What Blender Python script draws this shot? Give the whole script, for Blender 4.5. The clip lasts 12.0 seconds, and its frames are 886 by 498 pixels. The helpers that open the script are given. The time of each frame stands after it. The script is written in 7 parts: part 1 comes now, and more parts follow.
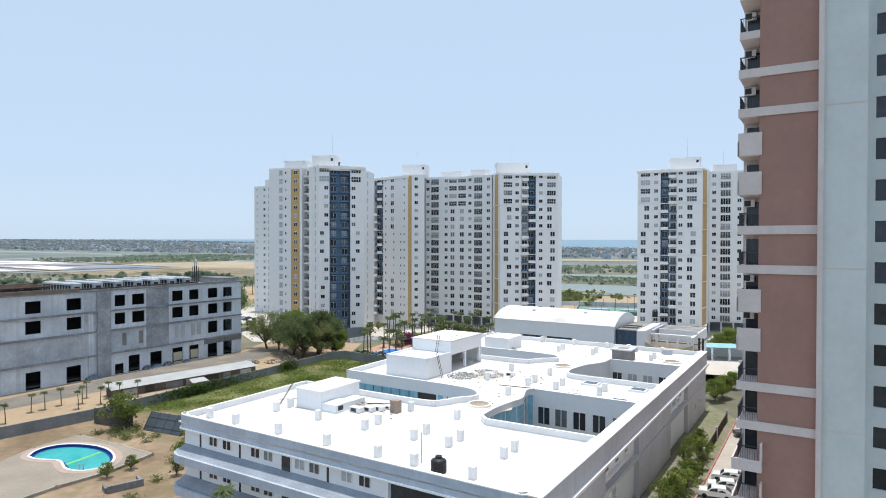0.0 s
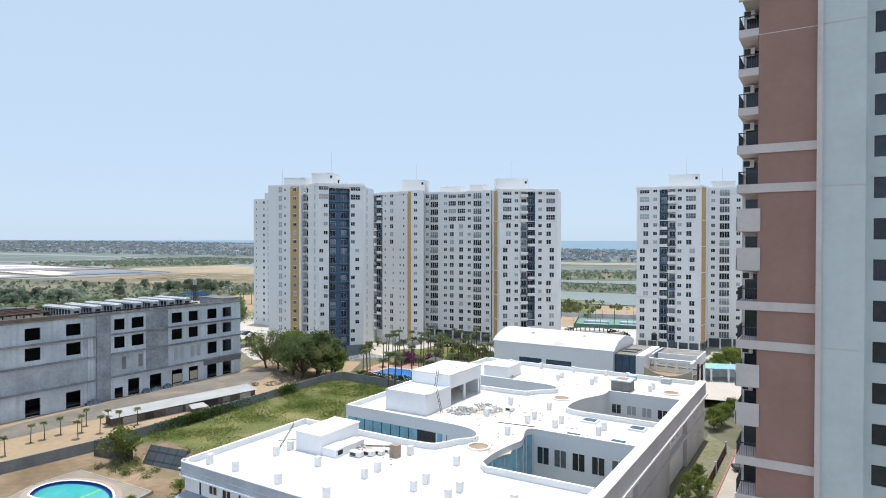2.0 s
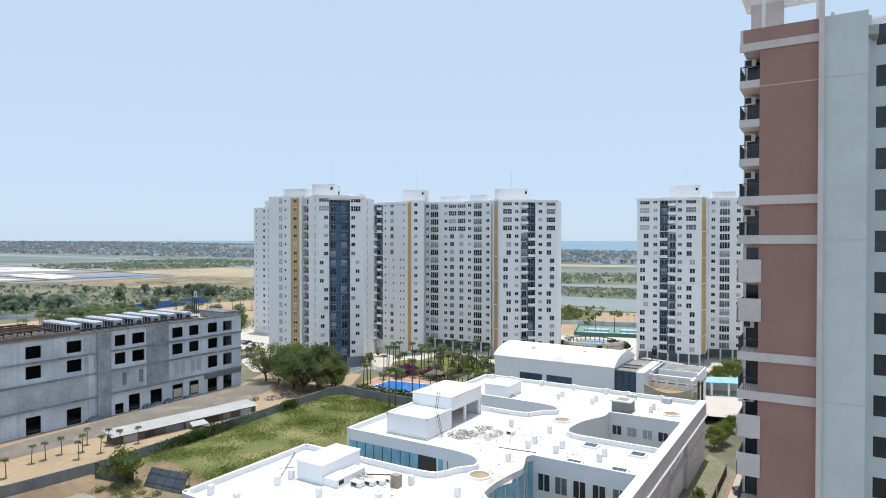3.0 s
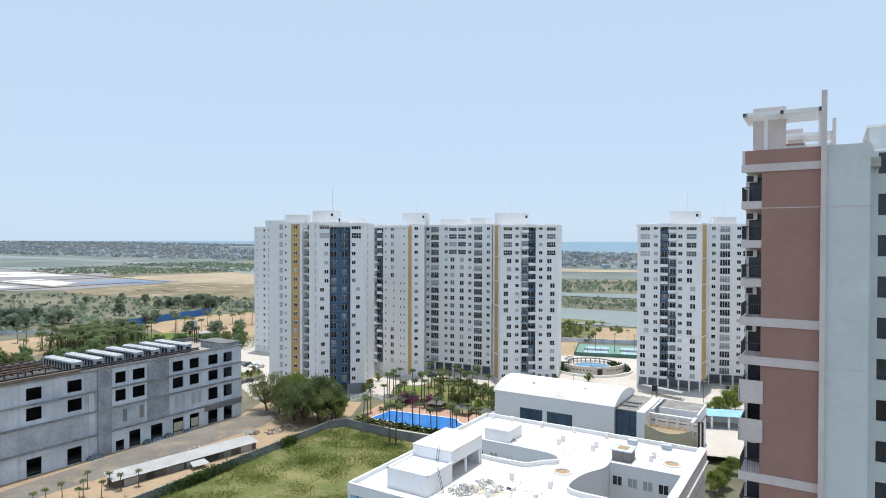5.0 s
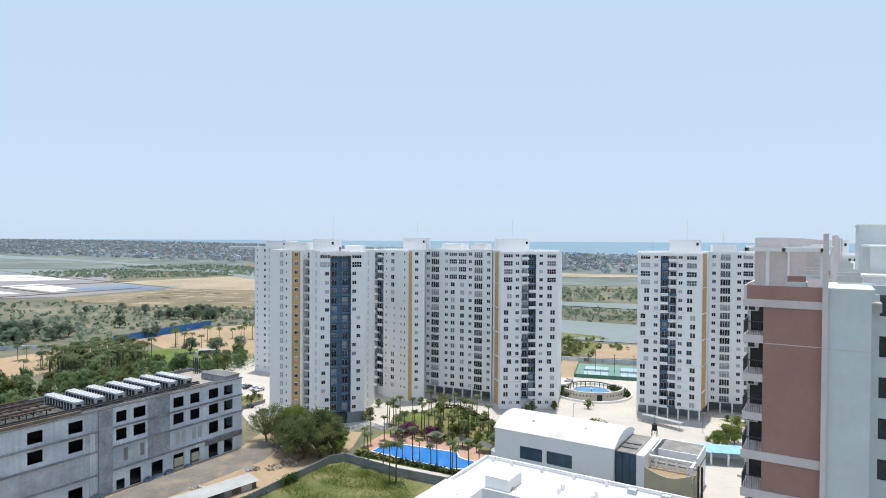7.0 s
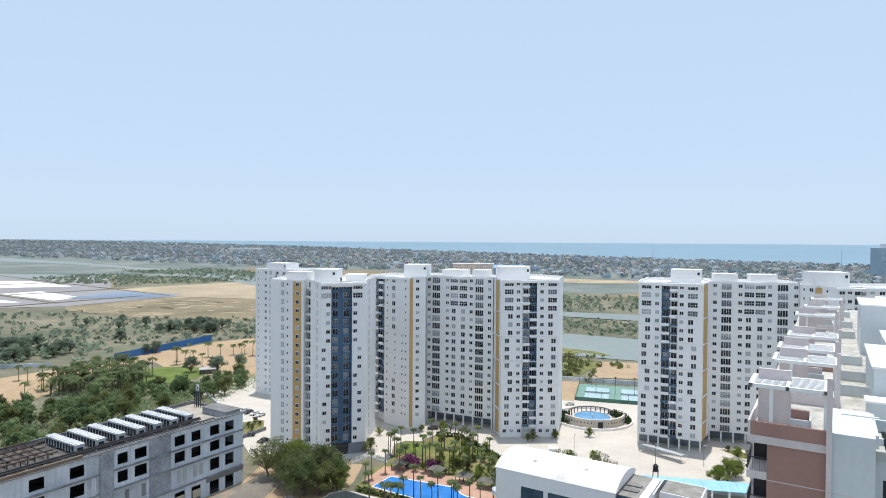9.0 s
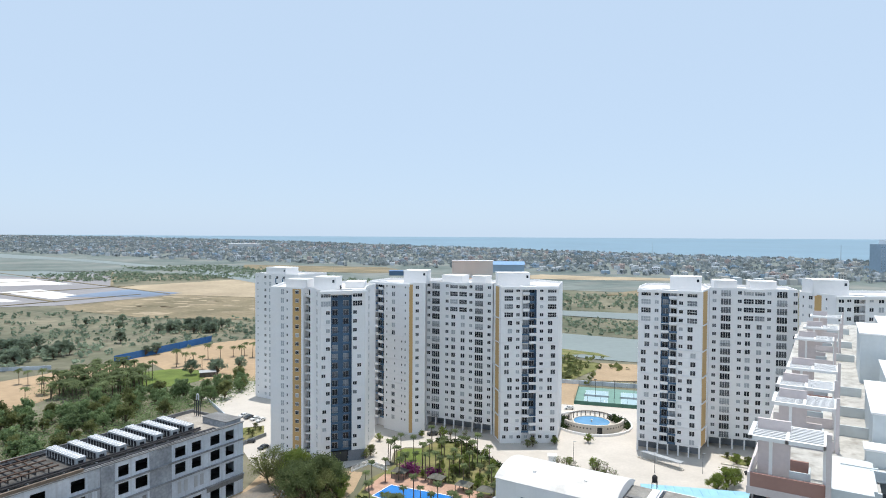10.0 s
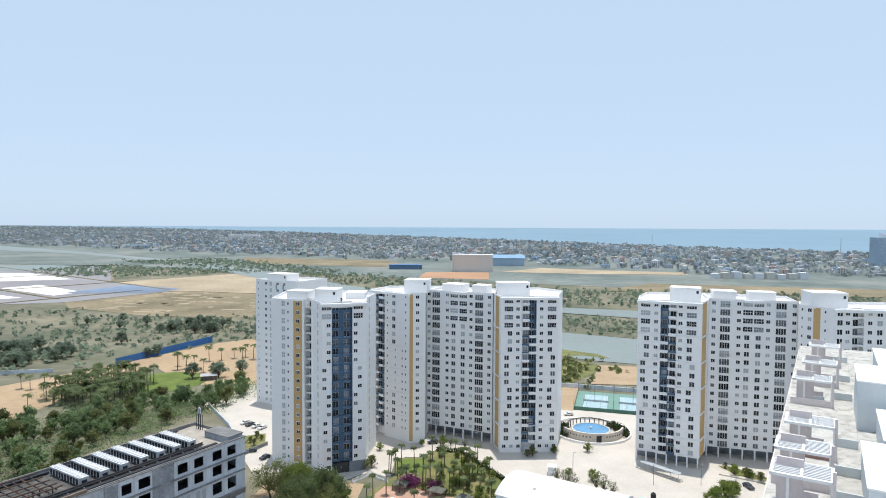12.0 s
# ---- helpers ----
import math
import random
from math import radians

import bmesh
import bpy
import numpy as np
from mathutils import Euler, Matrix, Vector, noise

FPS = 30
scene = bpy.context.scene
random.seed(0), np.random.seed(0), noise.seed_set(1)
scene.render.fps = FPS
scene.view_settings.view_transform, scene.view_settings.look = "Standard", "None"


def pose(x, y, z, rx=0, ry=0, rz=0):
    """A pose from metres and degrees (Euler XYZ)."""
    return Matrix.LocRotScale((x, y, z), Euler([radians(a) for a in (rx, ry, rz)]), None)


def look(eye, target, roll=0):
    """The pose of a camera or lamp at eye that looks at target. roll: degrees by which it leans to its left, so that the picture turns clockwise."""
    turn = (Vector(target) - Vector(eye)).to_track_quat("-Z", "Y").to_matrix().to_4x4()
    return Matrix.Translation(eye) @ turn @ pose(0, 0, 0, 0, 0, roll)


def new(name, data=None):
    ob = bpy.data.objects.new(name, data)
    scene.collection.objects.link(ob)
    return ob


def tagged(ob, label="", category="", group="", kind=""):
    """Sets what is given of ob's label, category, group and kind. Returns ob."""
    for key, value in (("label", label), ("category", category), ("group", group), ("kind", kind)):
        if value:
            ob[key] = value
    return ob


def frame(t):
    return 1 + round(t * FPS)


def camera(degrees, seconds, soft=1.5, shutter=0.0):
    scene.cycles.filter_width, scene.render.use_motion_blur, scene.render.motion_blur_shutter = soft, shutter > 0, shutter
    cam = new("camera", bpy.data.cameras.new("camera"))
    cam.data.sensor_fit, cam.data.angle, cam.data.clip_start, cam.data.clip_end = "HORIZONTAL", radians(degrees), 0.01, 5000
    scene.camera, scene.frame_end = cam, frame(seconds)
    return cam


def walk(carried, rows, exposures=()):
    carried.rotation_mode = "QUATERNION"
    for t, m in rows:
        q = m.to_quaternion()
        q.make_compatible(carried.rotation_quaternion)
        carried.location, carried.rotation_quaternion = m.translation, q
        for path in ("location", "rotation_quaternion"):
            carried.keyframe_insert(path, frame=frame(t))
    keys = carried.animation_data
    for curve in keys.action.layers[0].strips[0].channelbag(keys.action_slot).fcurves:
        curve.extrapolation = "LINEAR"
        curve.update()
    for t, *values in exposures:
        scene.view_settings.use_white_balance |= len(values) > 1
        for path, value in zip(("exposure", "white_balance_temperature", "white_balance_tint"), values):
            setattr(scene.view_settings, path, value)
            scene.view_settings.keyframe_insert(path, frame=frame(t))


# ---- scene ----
# seconds, x, y, height, pitch, roll, yaw
ROWS = (
    (0, -0.00, -0.00, 33.02, -0.711, -0.079, 0.075),
    (0.5, 0.03, -0.09, 34.10, -0.843, -0.101, 0.064),
    (1, 0.07, -0.08, 35.40, -0.778, -0.125, 0.052),
    (1.5, 0.07, -0.07, 37.07, -0.734, -0.088, 0.037),
    (2, -0.02, -0.08, 39.00, -0.686, -0.071, 0.011),
    (2.5, -0.11, -0.12, 41.01, -0.707, -0.033, 0.015),
    (3, -0.13, -0.10, 43.07, -0.697, -0.041, 0.012),
    (5, -0.29, 0.00, 52.71, -0.767, -0.118, 0.012),
    (5.5, -0.40, 0.03, 55.38, -0.821, -0.166, -0.003),
    (6, -0.49, 0.01, 57.91, -0.829, -0.234, -0.009),
    (6.5, -0.53, -0.05, 60.63, -0.884, -0.264, -0.010),
    (7, -0.56, -0.04, 63.43, -0.923, -0.330, 0.005),
    (9, -0.90, 0.13, 74.30, -0.961, -0.380, 0.031),
    (9.5, -0.89, 0.20, 76.73, -1.038, -0.404, 0.037),
    (10, -0.98, 0.25, 78.98, -1.484, -0.325, -0.019),
    (10.5, -1.07, 0.26, 81.11, -1.815, -0.289, -0.079),
    (11, -1.15, 0.19, 83.08, -2.153, -0.256, -0.112),
    (11.5, -1.17, 0.13, 85.03, -2.370, -0.244, -0.095),
    (12, -1.13, 0.16, 87.02, -2.455, -0.301, -0.025),
)
cam = camera(71.0, 12.0, 1.0)
walk(cam, [(t, pose(x, y, z, 90 + p, r, w)) for t, x, y, z, p, r, w in ROWS])

# ---- light: a high midday sun over the sea side, clear hazy sky ----
SUN_EL, SUN_AZ = 83.0, 12.0
world = bpy.data.worlds.new("sky")
scene.world = world
world.use_nodes = True
wn = world.node_tree.nodes
sky = wn.new("ShaderNodeTexSky")
sky.sky_type, sky.sun_disc = "NISHITA", False
sky.sun_elevation, sky.sun_rotation = radians(SUN_EL), radians(SUN_AZ)
sky.altitude, sky.air_density, sky.dust_density, sky.ozone_density = 0, 0.9, 0.6, 2.0
wn["Background"].inputs[1].default_value = 0.125
haze = wn.new("ShaderNodeBackground")  # the even white-blue veil of coastal haze
haze.inputs[0].default_value, haze.inputs[1].default_value = (0.388, 0.492, 0.622, 1), 0.96
veil = wn.new("ShaderNodeMixShader")
veil.inputs[0].default_value = 0.90
world.node_tree.links.new(sky.outputs[0], wn["Background"].inputs[0])
world.node_tree.links.new(wn["Background"].outputs[0], veil.inputs[1])
world.node_tree.links.new(haze.outputs[0], veil.inputs[2])
world.node_tree.links.new(veil.outputs[0], wn["World Output"].inputs[0])
sun = new("sun", bpy.data.lights.new("sun", "SUN"))
sun.data.energy, sun.data.angle, sun.data.color = 2.5, radians(0.6), (1.0, 0.96, 0.9)
_d = Vector((math.sin(radians(SUN_AZ)) * math.cos(radians(SUN_EL)), math.cos(radians(SUN_AZ)) * math.cos(radians(SUN_EL)), math.sin(radians(SUN_EL))))
sun.matrix_world = look(_d * 300, (0, 0, 0))
scene.view_settings.exposure = 0.62

# ---- materials ----
def mat(name, col, rough=0.8, var=0.12, s1=0.25, s2=3.0, bump=0.0, metal=0.0, streak=0.0, stain=(0.25, 0.24, 0.22), spec=0.3, rnd=0.0, col2=None, blotch=0.0):
    """Paint, plaster, soil and so on: a base colour broken up at two scales, with drips running down where streak is given."""
    m = bpy.data.materials.new(name)
    m.use_nodes = True
    n, l = m.node_tree.nodes, m.node_tree.links
    b = n["Principled BSDF"]
    b.inputs["Roughness"].default_value, b.inputs["Metallic"].default_value = rough, metal
    b.inputs["Specular IOR Level"].default_value = spec
    geo = n.new("ShaderNodeNewGeometry")

    def noise_at(scale, detail=3.0, stretch=None):
        t = n.new("ShaderNodeTexNoise")
        t.inputs["Scale"].default_value, t.inputs["Detail"].default_value = scale, detail
        if stretch:
            mp = n.new("ShaderNodeMapping")
            mp.inputs["Scale"].default_value = stretch
            l.new(geo.outputs["Position"], mp.inputs[0])
            l.new(mp.outputs[0], t.inputs["Vector"])
        else:
            l.new(geo.outputs["Position"], t.inputs["Vector"])
        return t.outputs["Fac"]

    def ramp(fac, lo, hi, a, c):
        r = n.new("ShaderNodeMapRange")
        r.inputs[1].default_value, r.inputs[2].default_value, r.inputs[3].default_value, r.inputs[4].default_value = lo, hi, a, c
        l.new(fac, r.inputs[0])
        return r.outputs[0]

    def mixed(fac, a, c, kind="MIX"):
        x = n.new("ShaderNodeMix")
        x.data_type, x.blend_type = "RGBA", kind
        for sock, val in ((x.inputs[0], fac), (x.inputs[6], a), (x.inputs[7], c)):
            if isinstance(val, (int, float)):
                sock.default_value = val
            elif isinstance(val, tuple):
                sock.default_value = (*val, 1) if len(val) == 3 else val
            else:
                l.new(val, sock)
        return x.outputs[2]

    big, small = noise_at(s1), noise_at(s2, 4.0)
    lo, hi = tuple(max(0, c * (1 - var)) for c in col), tuple(min(1, c * (1 + var)) for c in col)
    base = mixed(ramp(big, 0.3, 0.7, 0, 1), lo, col2 if col2 else hi)
    grain = n.new("ShaderNodeCombineColor")
    g = ramp(small, 0.25, 0.75, 1 - var, 1 + var * 0.6)
    for i in range(3):
        l.new(g, grain.inputs[i])
    base = mixed(1.0, base, grain.outputs[0], "MULTIPLY")
    if streak:
        s = noise_at(1.0, 4.0, (1.3, 1.3, 0.07))
        base = mixed(ramp(s, 0.5, 0.78, 0, streak), base, stain)
    if blotch:
        s = noise_at(s1 * 1.7, 7.0)
        base = mixed(ramp(s, 0.5, 0.66, 0, blotch), base, stain)
        s = noise_at(0.9, 6.0)
        base = mixed(ramp(s, 0.6, 0.72, 0, blotch * 0.6), base, stain)
    if rnd:
        info = n.new("ShaderNodeObjectInfo")
        hsv = n.new("ShaderNodeHueSaturation")
        l.new(ramp(info.outputs["Random"], 0, 1, 1 - rnd, 1 + rnd), hsv.inputs["Value"])
        l.new(base, hsv.inputs["Color"])
        base = hsv.outputs[0]
    l.new(base, b.inputs["Base Color"])
    if bump:
        bp = n.new("ShaderNodeBump")
        bp.inputs["Strength"].default_value, bp.inputs["Distance"].default_value = bump, 0.05
        l.new(small, bp.inputs["Height"])
        l.new(bp.outputs[0], b.inputs["Normal"])
    return m



def leafy(name, col, col2, var=0.3, s1=0.35, s2=3.0, rnd=0.2):
    """Foliage: a matt leaf that lets part of the sun through."""
    m = mat(name, col, 0.7, var, s1, s2, rnd=rnd, col2=col2, spec=0.2)
    n, l = m.node_tree.nodes, m.node_tree.links
    b, out = n["Principled BSDF"], n["Material Output"]
    tr, mx = n.new("ShaderNodeBsdfTranslucent"), n.new("ShaderNodeMixShader")
    mx.inputs[0].default_value = 0.5
    l.new(b.inputs["Base Color"].links[0].from_socket, tr.inputs[0])
    l.new(b.outputs[0], mx.inputs[1])
    l.new(tr.outputs[0], mx.inputs[2])
    l.new(mx.outputs[0], out.inputs[0])
    return m


white_wall = mat("white_tower_paint", (0.85, 0.84, 0.835), 0.75, 0.03, 0.05, 1.2, streak=0.06, stain=(0.6, 0.6, 0.6))
white_trim = mat("white_trim", (0.84, 0.83, 0.82), 0.7, 0.04)
roof_white = mat("white_roof_coating", (0.80, 0.79, 0.78), 0.8, 0.06, 0.12, 1.8, bump=0.1, col2=(0.68, 0.66, 0.635), stain=(0.42, 0.39, 0.34), blotch=0.4)
yellow_paint = mat("ochre_paint", (0.58, 0.38, 0.17), 0.75, 0.08, 0.1, 2.0, streak=0.1)
navy_paint = mat("slate_blue_paint", (0.105, 0.18, 0.275), 0.75, 0.08, 0.1, 2.0)
dark_glass = mat("dark_window_glass", (0.03, 0.036, 0.045), 0.12, 0.25, 0.4, 2.0, spec=0.5, rnd=0.45)
pale_louvre = mat("grey_louvre", (0.42, 0.44, 0.46), 0.5, 0.08)
curtain_glass = mat("curtained_window_glass", (0.15, 0.16, 0.175), 0.15, 0.25, 0.4, 2.0, spec=0.5, rnd=0.5)
# dim blue-grey with the shade of the undercroft put into it
shade_blue = mat("undercroft_shade", (0.24, 0.26, 0.29), 0.85, 0.12, 0.2, 2.0)
rail_metal = mat("dark_railing", (0.05, 0.055, 0.06), 0.5, 0.1)
concrete = mat("raw_cement_render", (0.51, 0.56, 0.625), 0.9, 0.1, 0.13, 1.6, bump=0.15, streak=0.5, stain=(0.33, 0.35, 0.375), col2=(0.69, 0.74, 0.80))
cement_dark = mat("weathered_concrete", (0.22, 0.22, 0.22), 0.9, 0.2, 0.2, 2.5, bump=0.2, streak=0.4, stain=(0.1, 0.095, 0.09))
# near-black that paints the shade inside rooms and openings
room_dark = mat("interior_shade_black", (0.06, 0.06, 0.06), 0.95, 0.2)
pink_paint = mat("terracotta_pink_paint", (0.37, 0.215, 0.18), 0.8, 0.06, 0.35, 2.0, bump=0.05, streak=0.16, stain=(0.31, 0.19, 0.16))
pink_pale = mat("pale_pink_trim", (0.67, 0.59, 0.575), 0.8, 0.06, 0.4, 3.0, streak=0.12, stain=(0.42, 0.37, 0.35))
pale_grey = mat("pale_grey_paint", (0.62, 0.655, 0.66), 0.8, 0.05, 0.3, 2.0, streak=0.1, stain=(0.5, 0.52, 0.52))
wb_paint = mat("white_school_paint", (0.82, 0.83, 0.845), 0.75, 0.025, 0.2, 2.0, streak=0.07, stain=(0.55, 0.56, 0.58))
# white paint with rain streaks, its base turned blue-grey to carry the front's shade
wb_fascia = mat("stained_shaded_fascia", (0.48, 0.535, 0.62), 0.8, 0.1, 0.3, 2.0, streak=0.5, stain=(0.36, 0.40, 0.47))
wb_side = mat("grey_lilac_render", (0.54, 0.54, 0.56), 0.85, 0.08, 0.12, 2.0, streak=0.25, stain=(0.3, 0.3, 0.31))
ledge_top = mat("rain_stained_ledge", (0.30, 0.335, 0.385), 0.85, 0.15, 0.3, 3.0, bump=0.1)
blue_glass = mat("blue_film_glass", (0.24, 0.50, 0.64), 0.15, 0.2, 0.3, 1.0, spec=0.6)
tan_paint = mat("tan_paint", (0.50, 0.46, 0.34), 0.8, 0.07, 0.3, 2.0, streak=0.1)
navy_glass = mat("navy_curtain_glass", (0.04, 0.085, 0.14), 0.1, 0.2, 0.3, 1.0, spec=0.6)
soil = mat("sandy_soil", (0.27, 0.185, 0.115), 0.95, 0.25, 0.08, 0.8, bump=0.3, col2=(0.37, 0.265, 0.175), blotch=0.5, stain=(0.16, 0.15, 0.07))
sand_pale = mat("pale_sand", (0.40, 0.295, 0.19), 0.95, 0.12, 0.06, 0.8, bump=0.2)
paving = mat("pale_paving", (0.55, 0.505, 0.45), 0.85, 0.07, 0.08, 1.0)
rust = mat("rusted_steel", (0.10, 0.065, 0.05), 0.8, 0.3, 2.0, 9.0)
black_plastic = mat("black_plastic", (0.02, 0.02, 0.022), 0.45, 0.2, 1.0, 6.0)

# ---- builders ----
def mesh_from(name, verts, faces, mats=(), idx=None):
    me = bpy.data.meshes.new(name)
    me.from_pydata(verts, [], faces)
    for m in mats:
        me.materials.append(m)
    if idx:
        me.polygons.foreach_set("material_index", idx)
    me.update()
    return me


class Shape:
    """Gathers boxes, prisms and quads into one mesh, with a material slot for each."""

    def __init__(self):
        self.v, self.f, self.i, self.mats = [], [], [], []

    def slot(self, m):
        if m not in self.mats:
            self.mats.append(m)
        return self.mats.index(m)

    def add(self, vs, fs, m):
        o, k = len(self.v), self.slot(m)
        self.v += [tuple(p) for p in vs]
        self.f += [tuple(o + a for a in f) for f in fs]
        self.i += [k] * len(fs)
        return self

    def box(self, x0, x1, y0, y1, z0, z1, m, at=None):
        vs = [(x, y, z) for z in (z0, z1) for x, y in ((x0, y0), (x1, y0), (x1, y1), (x0, y1))]
        if at:
            vs = [at @ Vector(p) for p in vs]
        return self.add(vs, [(0, 3, 2, 1), (4, 5, 6, 7), (0, 1, 5, 4), (1, 2, 6, 5), (2, 3, 7, 6), (3, 0, 4, 7)], m)

    def prism(self, pts, z0, z1, m, top=None):
        """An upright prism over a plan of corners that runs anticlockwise."""
        n = len(pts)
        self.add([(x, y, z0) for x, y in pts] + [(x, y, z1) for x, y in pts], [(i, (i + 1) % n, n + (i + 1) % n, n + i) for i in range(n)] + [tuple(range(n))[::-1]], m)
        return self.add([(x, y, z1) for x, y in pts], [tuple(range(n))], top or m)

    def tube(self, p, q, r, m, sides=6, r2=None):
        p, q = Vector(p), Vector(q)
        d = (q - p).normalized()
        a = d.orthogonal().normalized()
        b = d.cross(a)
        ring = [(math.cos(6.28318 * k / sides), math.sin(6.28318 * k / sides)) for k in range(sides)]
        r2 = r if r2 is None else r2
        vs = [p + (a * c + b * s) * r for c, s in ring] + [q + (a * c + b * s) * r2 for c, s in ring]
        fs = [(i, (i + 1) % sides, sides + (i + 1) % sides, sides + i) for i in range(sides)]
        return self.add(vs, fs + [tuple(range(sides))[::-1], tuple(range(sides, 2 * sides))], m)

    def mesh(self, name, weld=False):
        me = mesh_from(name, self.v, self.f, self.mats, self.i)
        if weld:
            bm = bmesh.new()
            bm.from_mesh(me)
            bmesh.ops.remove_doubles(bm, verts=bm.verts[:], dist=0.001)
            bm.to_mesh(me)
            bm.free()
        return me

    def part(self, name, parent=None, label="", at=None, weld=False):
        ob = new(name, self.mesh(name, weld))
        ob.parent = parent
        if at is not None:
            ob.matrix_basis = at
        if label:
            ob["label"] = label
        return ob


def share(name, me, parent, at):
    ob = new(name, me)
    ob.parent = parent
    ob.matrix_basis = at
    return ob


def thing(name, label, category, at=None, group="", kind=""):
    ob = new(name)
    if at is not None:
        ob.matrix_basis = at
    return tagged(ob, label, category, group, kind)


def pierced(sh, L, z0, z1, holes, thick, m, reveal=None):
    """A wall along local x from 0 to L, outer face at y = 0, with real openings (x0, x1, z0, z1)."""
    xs = sorted({0, L, *[h[0] for h in holes], *[h[1] for h in holes]})
    zs = sorted({z0, z1, *[h[2] for h in holes], *[h[3] for h in holes]})

    def solid(i, j):
        if not (0 <= i < len(xs) - 1 and 0 <= j < len(zs) - 1):
            return False
        x, z = (xs[i] + xs[i + 1]) / 2, (zs[j] + zs[j + 1]) / 2
        return not any(h[0] < x < h[1] and h[2] < z < h[3] for h in holes)

    for i in range(len(xs) - 1):
        for j in range(len(zs) - 1):
            if not solid(i, j):
                continue
            a, b, c, d = xs[i], xs[i + 1], zs[j], zs[j + 1]
            sh.add([(a, 0, c), (b, 0, c), (b, 0, d), (a, 0, d)], [(0, 1, 2, 3)], m)
            sh.add([(a, thick, c), (b, thick, c), (b, thick, d), (a, thick, d)], [(3, 2, 1, 0)], reveal or m)
            for ok, q in ((solid(i - 1, j), [(a, thick, c), (a, 0, c), (a, 0, d), (a, thick, d)]), (solid(i + 1, j), [(b, 0, c), (b, thick, c), (b, thick, d), (b, 0, d)]),
                          (solid(i, j - 1), [(a, 0, c), (a, thick, c), (b, thick, c), (b, 0, c)]), (solid(i, j + 1), [(a, 0, d), (b, 0, d), (b, thick, d), (a, thick, d)])):
                if not ok:
                    sh.add(q, [(0, 1, 2, 3)], reveal or m)
    return sh


COMPOUND = -31.9  # the turn of the compound's street grid, degrees

# ---- ground, water and sea ----
GZ = -0.8


def far_z(x, y):
    """The land and sea lie level near by and lift slightly far out, so that the sheet meets the true horizon."""
    k = min(1.0, max(0.0, (y - 1800) / 3150))
    return GZ + 46 * k * k


def sheet(name, pts, m, lift, label="", category="", kind="structure", step=0):
    """A flat piece of ground over a plan of corners that runs anticlockwise."""
    bm = bmesh.new()
    f = bm.faces.new([bm.verts.new((x, y, 0)) for x, y in pts])
    f.normal_update()
    bmesh.ops.triangulate(bm, faces=[f])
    if step:
        bmesh.ops.subdivide_edges(bm, edges=bm.edges[:], cuts=step, use_grid_fill=True)
    for v in bm.verts:
        v.co.z = far_z(v.co.x, v.co.y) + lift
    me = bpy.data.meshes.new(name)
    bm.to_mesh(me)
    bm.free()
    for p in me.polygons:
        if p.normal.z < 0:
            p.flip()
    me.materials.append(m)
    return tagged(new(name, me), label, category, "", kind)


# both land tones are cooled: distance haze is put into the base colour
land = mat("scrubland", (0.155, 0.165, 0.11), 0.95, 0.3, 0.012, 0.12, col2=(0.27, 0.24, 0.17), blotch=0.5, stain=(0.12, 0.14, 0.085))
far_land = mat("haze_tinted_scrub", (0.15, 0.195, 0.18), 0.95, 0.25, 0.006, 0.05, col2=(0.22, 0.245, 0.225), blotch=0.5, stain=(0.28, 0.265, 0.235))
# sea blue made paler than water, with the haze mixed in
sea_mat = mat("haze_paled_sea_water", (0.17, 0.27, 0.34), 0.4, 0.06, 0.002, 0.02, spec=0.2)
river_mat = mat("river_water", (0.22, 0.255, 0.245), 0.5, 0.08, 0.01, 0.2, spec=0.2)
mud = mat("grey_salt_flat", (0.27, 0.26, 0.265), 0.8, 0.12, 0.01, 0.1)
salt = mat("white_salt_pan", (0.72, 0.70, 0.68), 0.8, 0.06, 0.02, 0.2)
field_tan = mat("dry_field", (0.40, 0.325, 0.225), 0.95, 0.16, 0.012, 0.15)
field_dark = mat("brown_field", (0.22, 0.19, 0.115), 0.95, 0.25, 0.015, 0.2, col2=(0.31, 0.25, 0.16))
orange_soil = mat("orange_soil", (0.41, 0.295, 0.185), 0.95, 0.12, 0.02, 0.3)
grass_mat = mat("grass", (0.14, 0.185, 0.05), 0.95, 0.3, 0.08, 1.5, col2=(0.25, 0.235, 0.095), blotch=0.5, stain=(0.31, 0.24, 0.13))
lawn = mat("bright_lawn", (0.13, 0.175, 0.04), 0.95, 0.2, 0.1, 2.0)

ys = [-400, -100, 0, 40, 80, 130, 180, 230, 300, 400, 500, 650, 800, 1000, 1200, 1500, 1800, 2100, 2400, 2700, 3000, 3300, 3600, 3900, 4200, 4500, 4750, 4950]
nx = 24
gv, gf = [], []
for y in ys:
    w = max(500, y * 0.95 + 300)
    for i in range(nx + 1):
        x = (2 * i / nx - 1) * w
        gv.append((x, y, far_z(x, y)))
for j in range(len(ys) - 1):
    for i in range(nx):
        a = j * (nx + 1) + i
        gf.append((a, a + 1, a + nx + 2, a + nx + 1))
ground = tagged(new("ground", mesh_from("ground", gv, gf, (land,))), "dry scrubland with sparse grass and bare earth", "ground", "", "structure")

COAST = [(5200, 300), (3000, 500), (2250, 1000), (1260, 1930), (650, 2560), (60, 3150), (-900, 3900), (-2300, 4600), (-3500, 4950)]
sv, sf = [], []
for cx, cy in COAST:
    for k in range(9):
        x, y = cx, cy + (4950 - cy) * k / 8
        sv.append((x, y, far_z(x, y) + 0.8))
for j in range(len(COAST) - 1):
    for k in range(8):
        a = j * 9 + k
        sf.append((a, a + 1, a + 10, a + 9))
sea = tagged(new("water", mesh_from("sea", sv, sf, (sea_mat,))), "blue sea along the horizon, paled by haze in its colour", "sea", "", "structure")

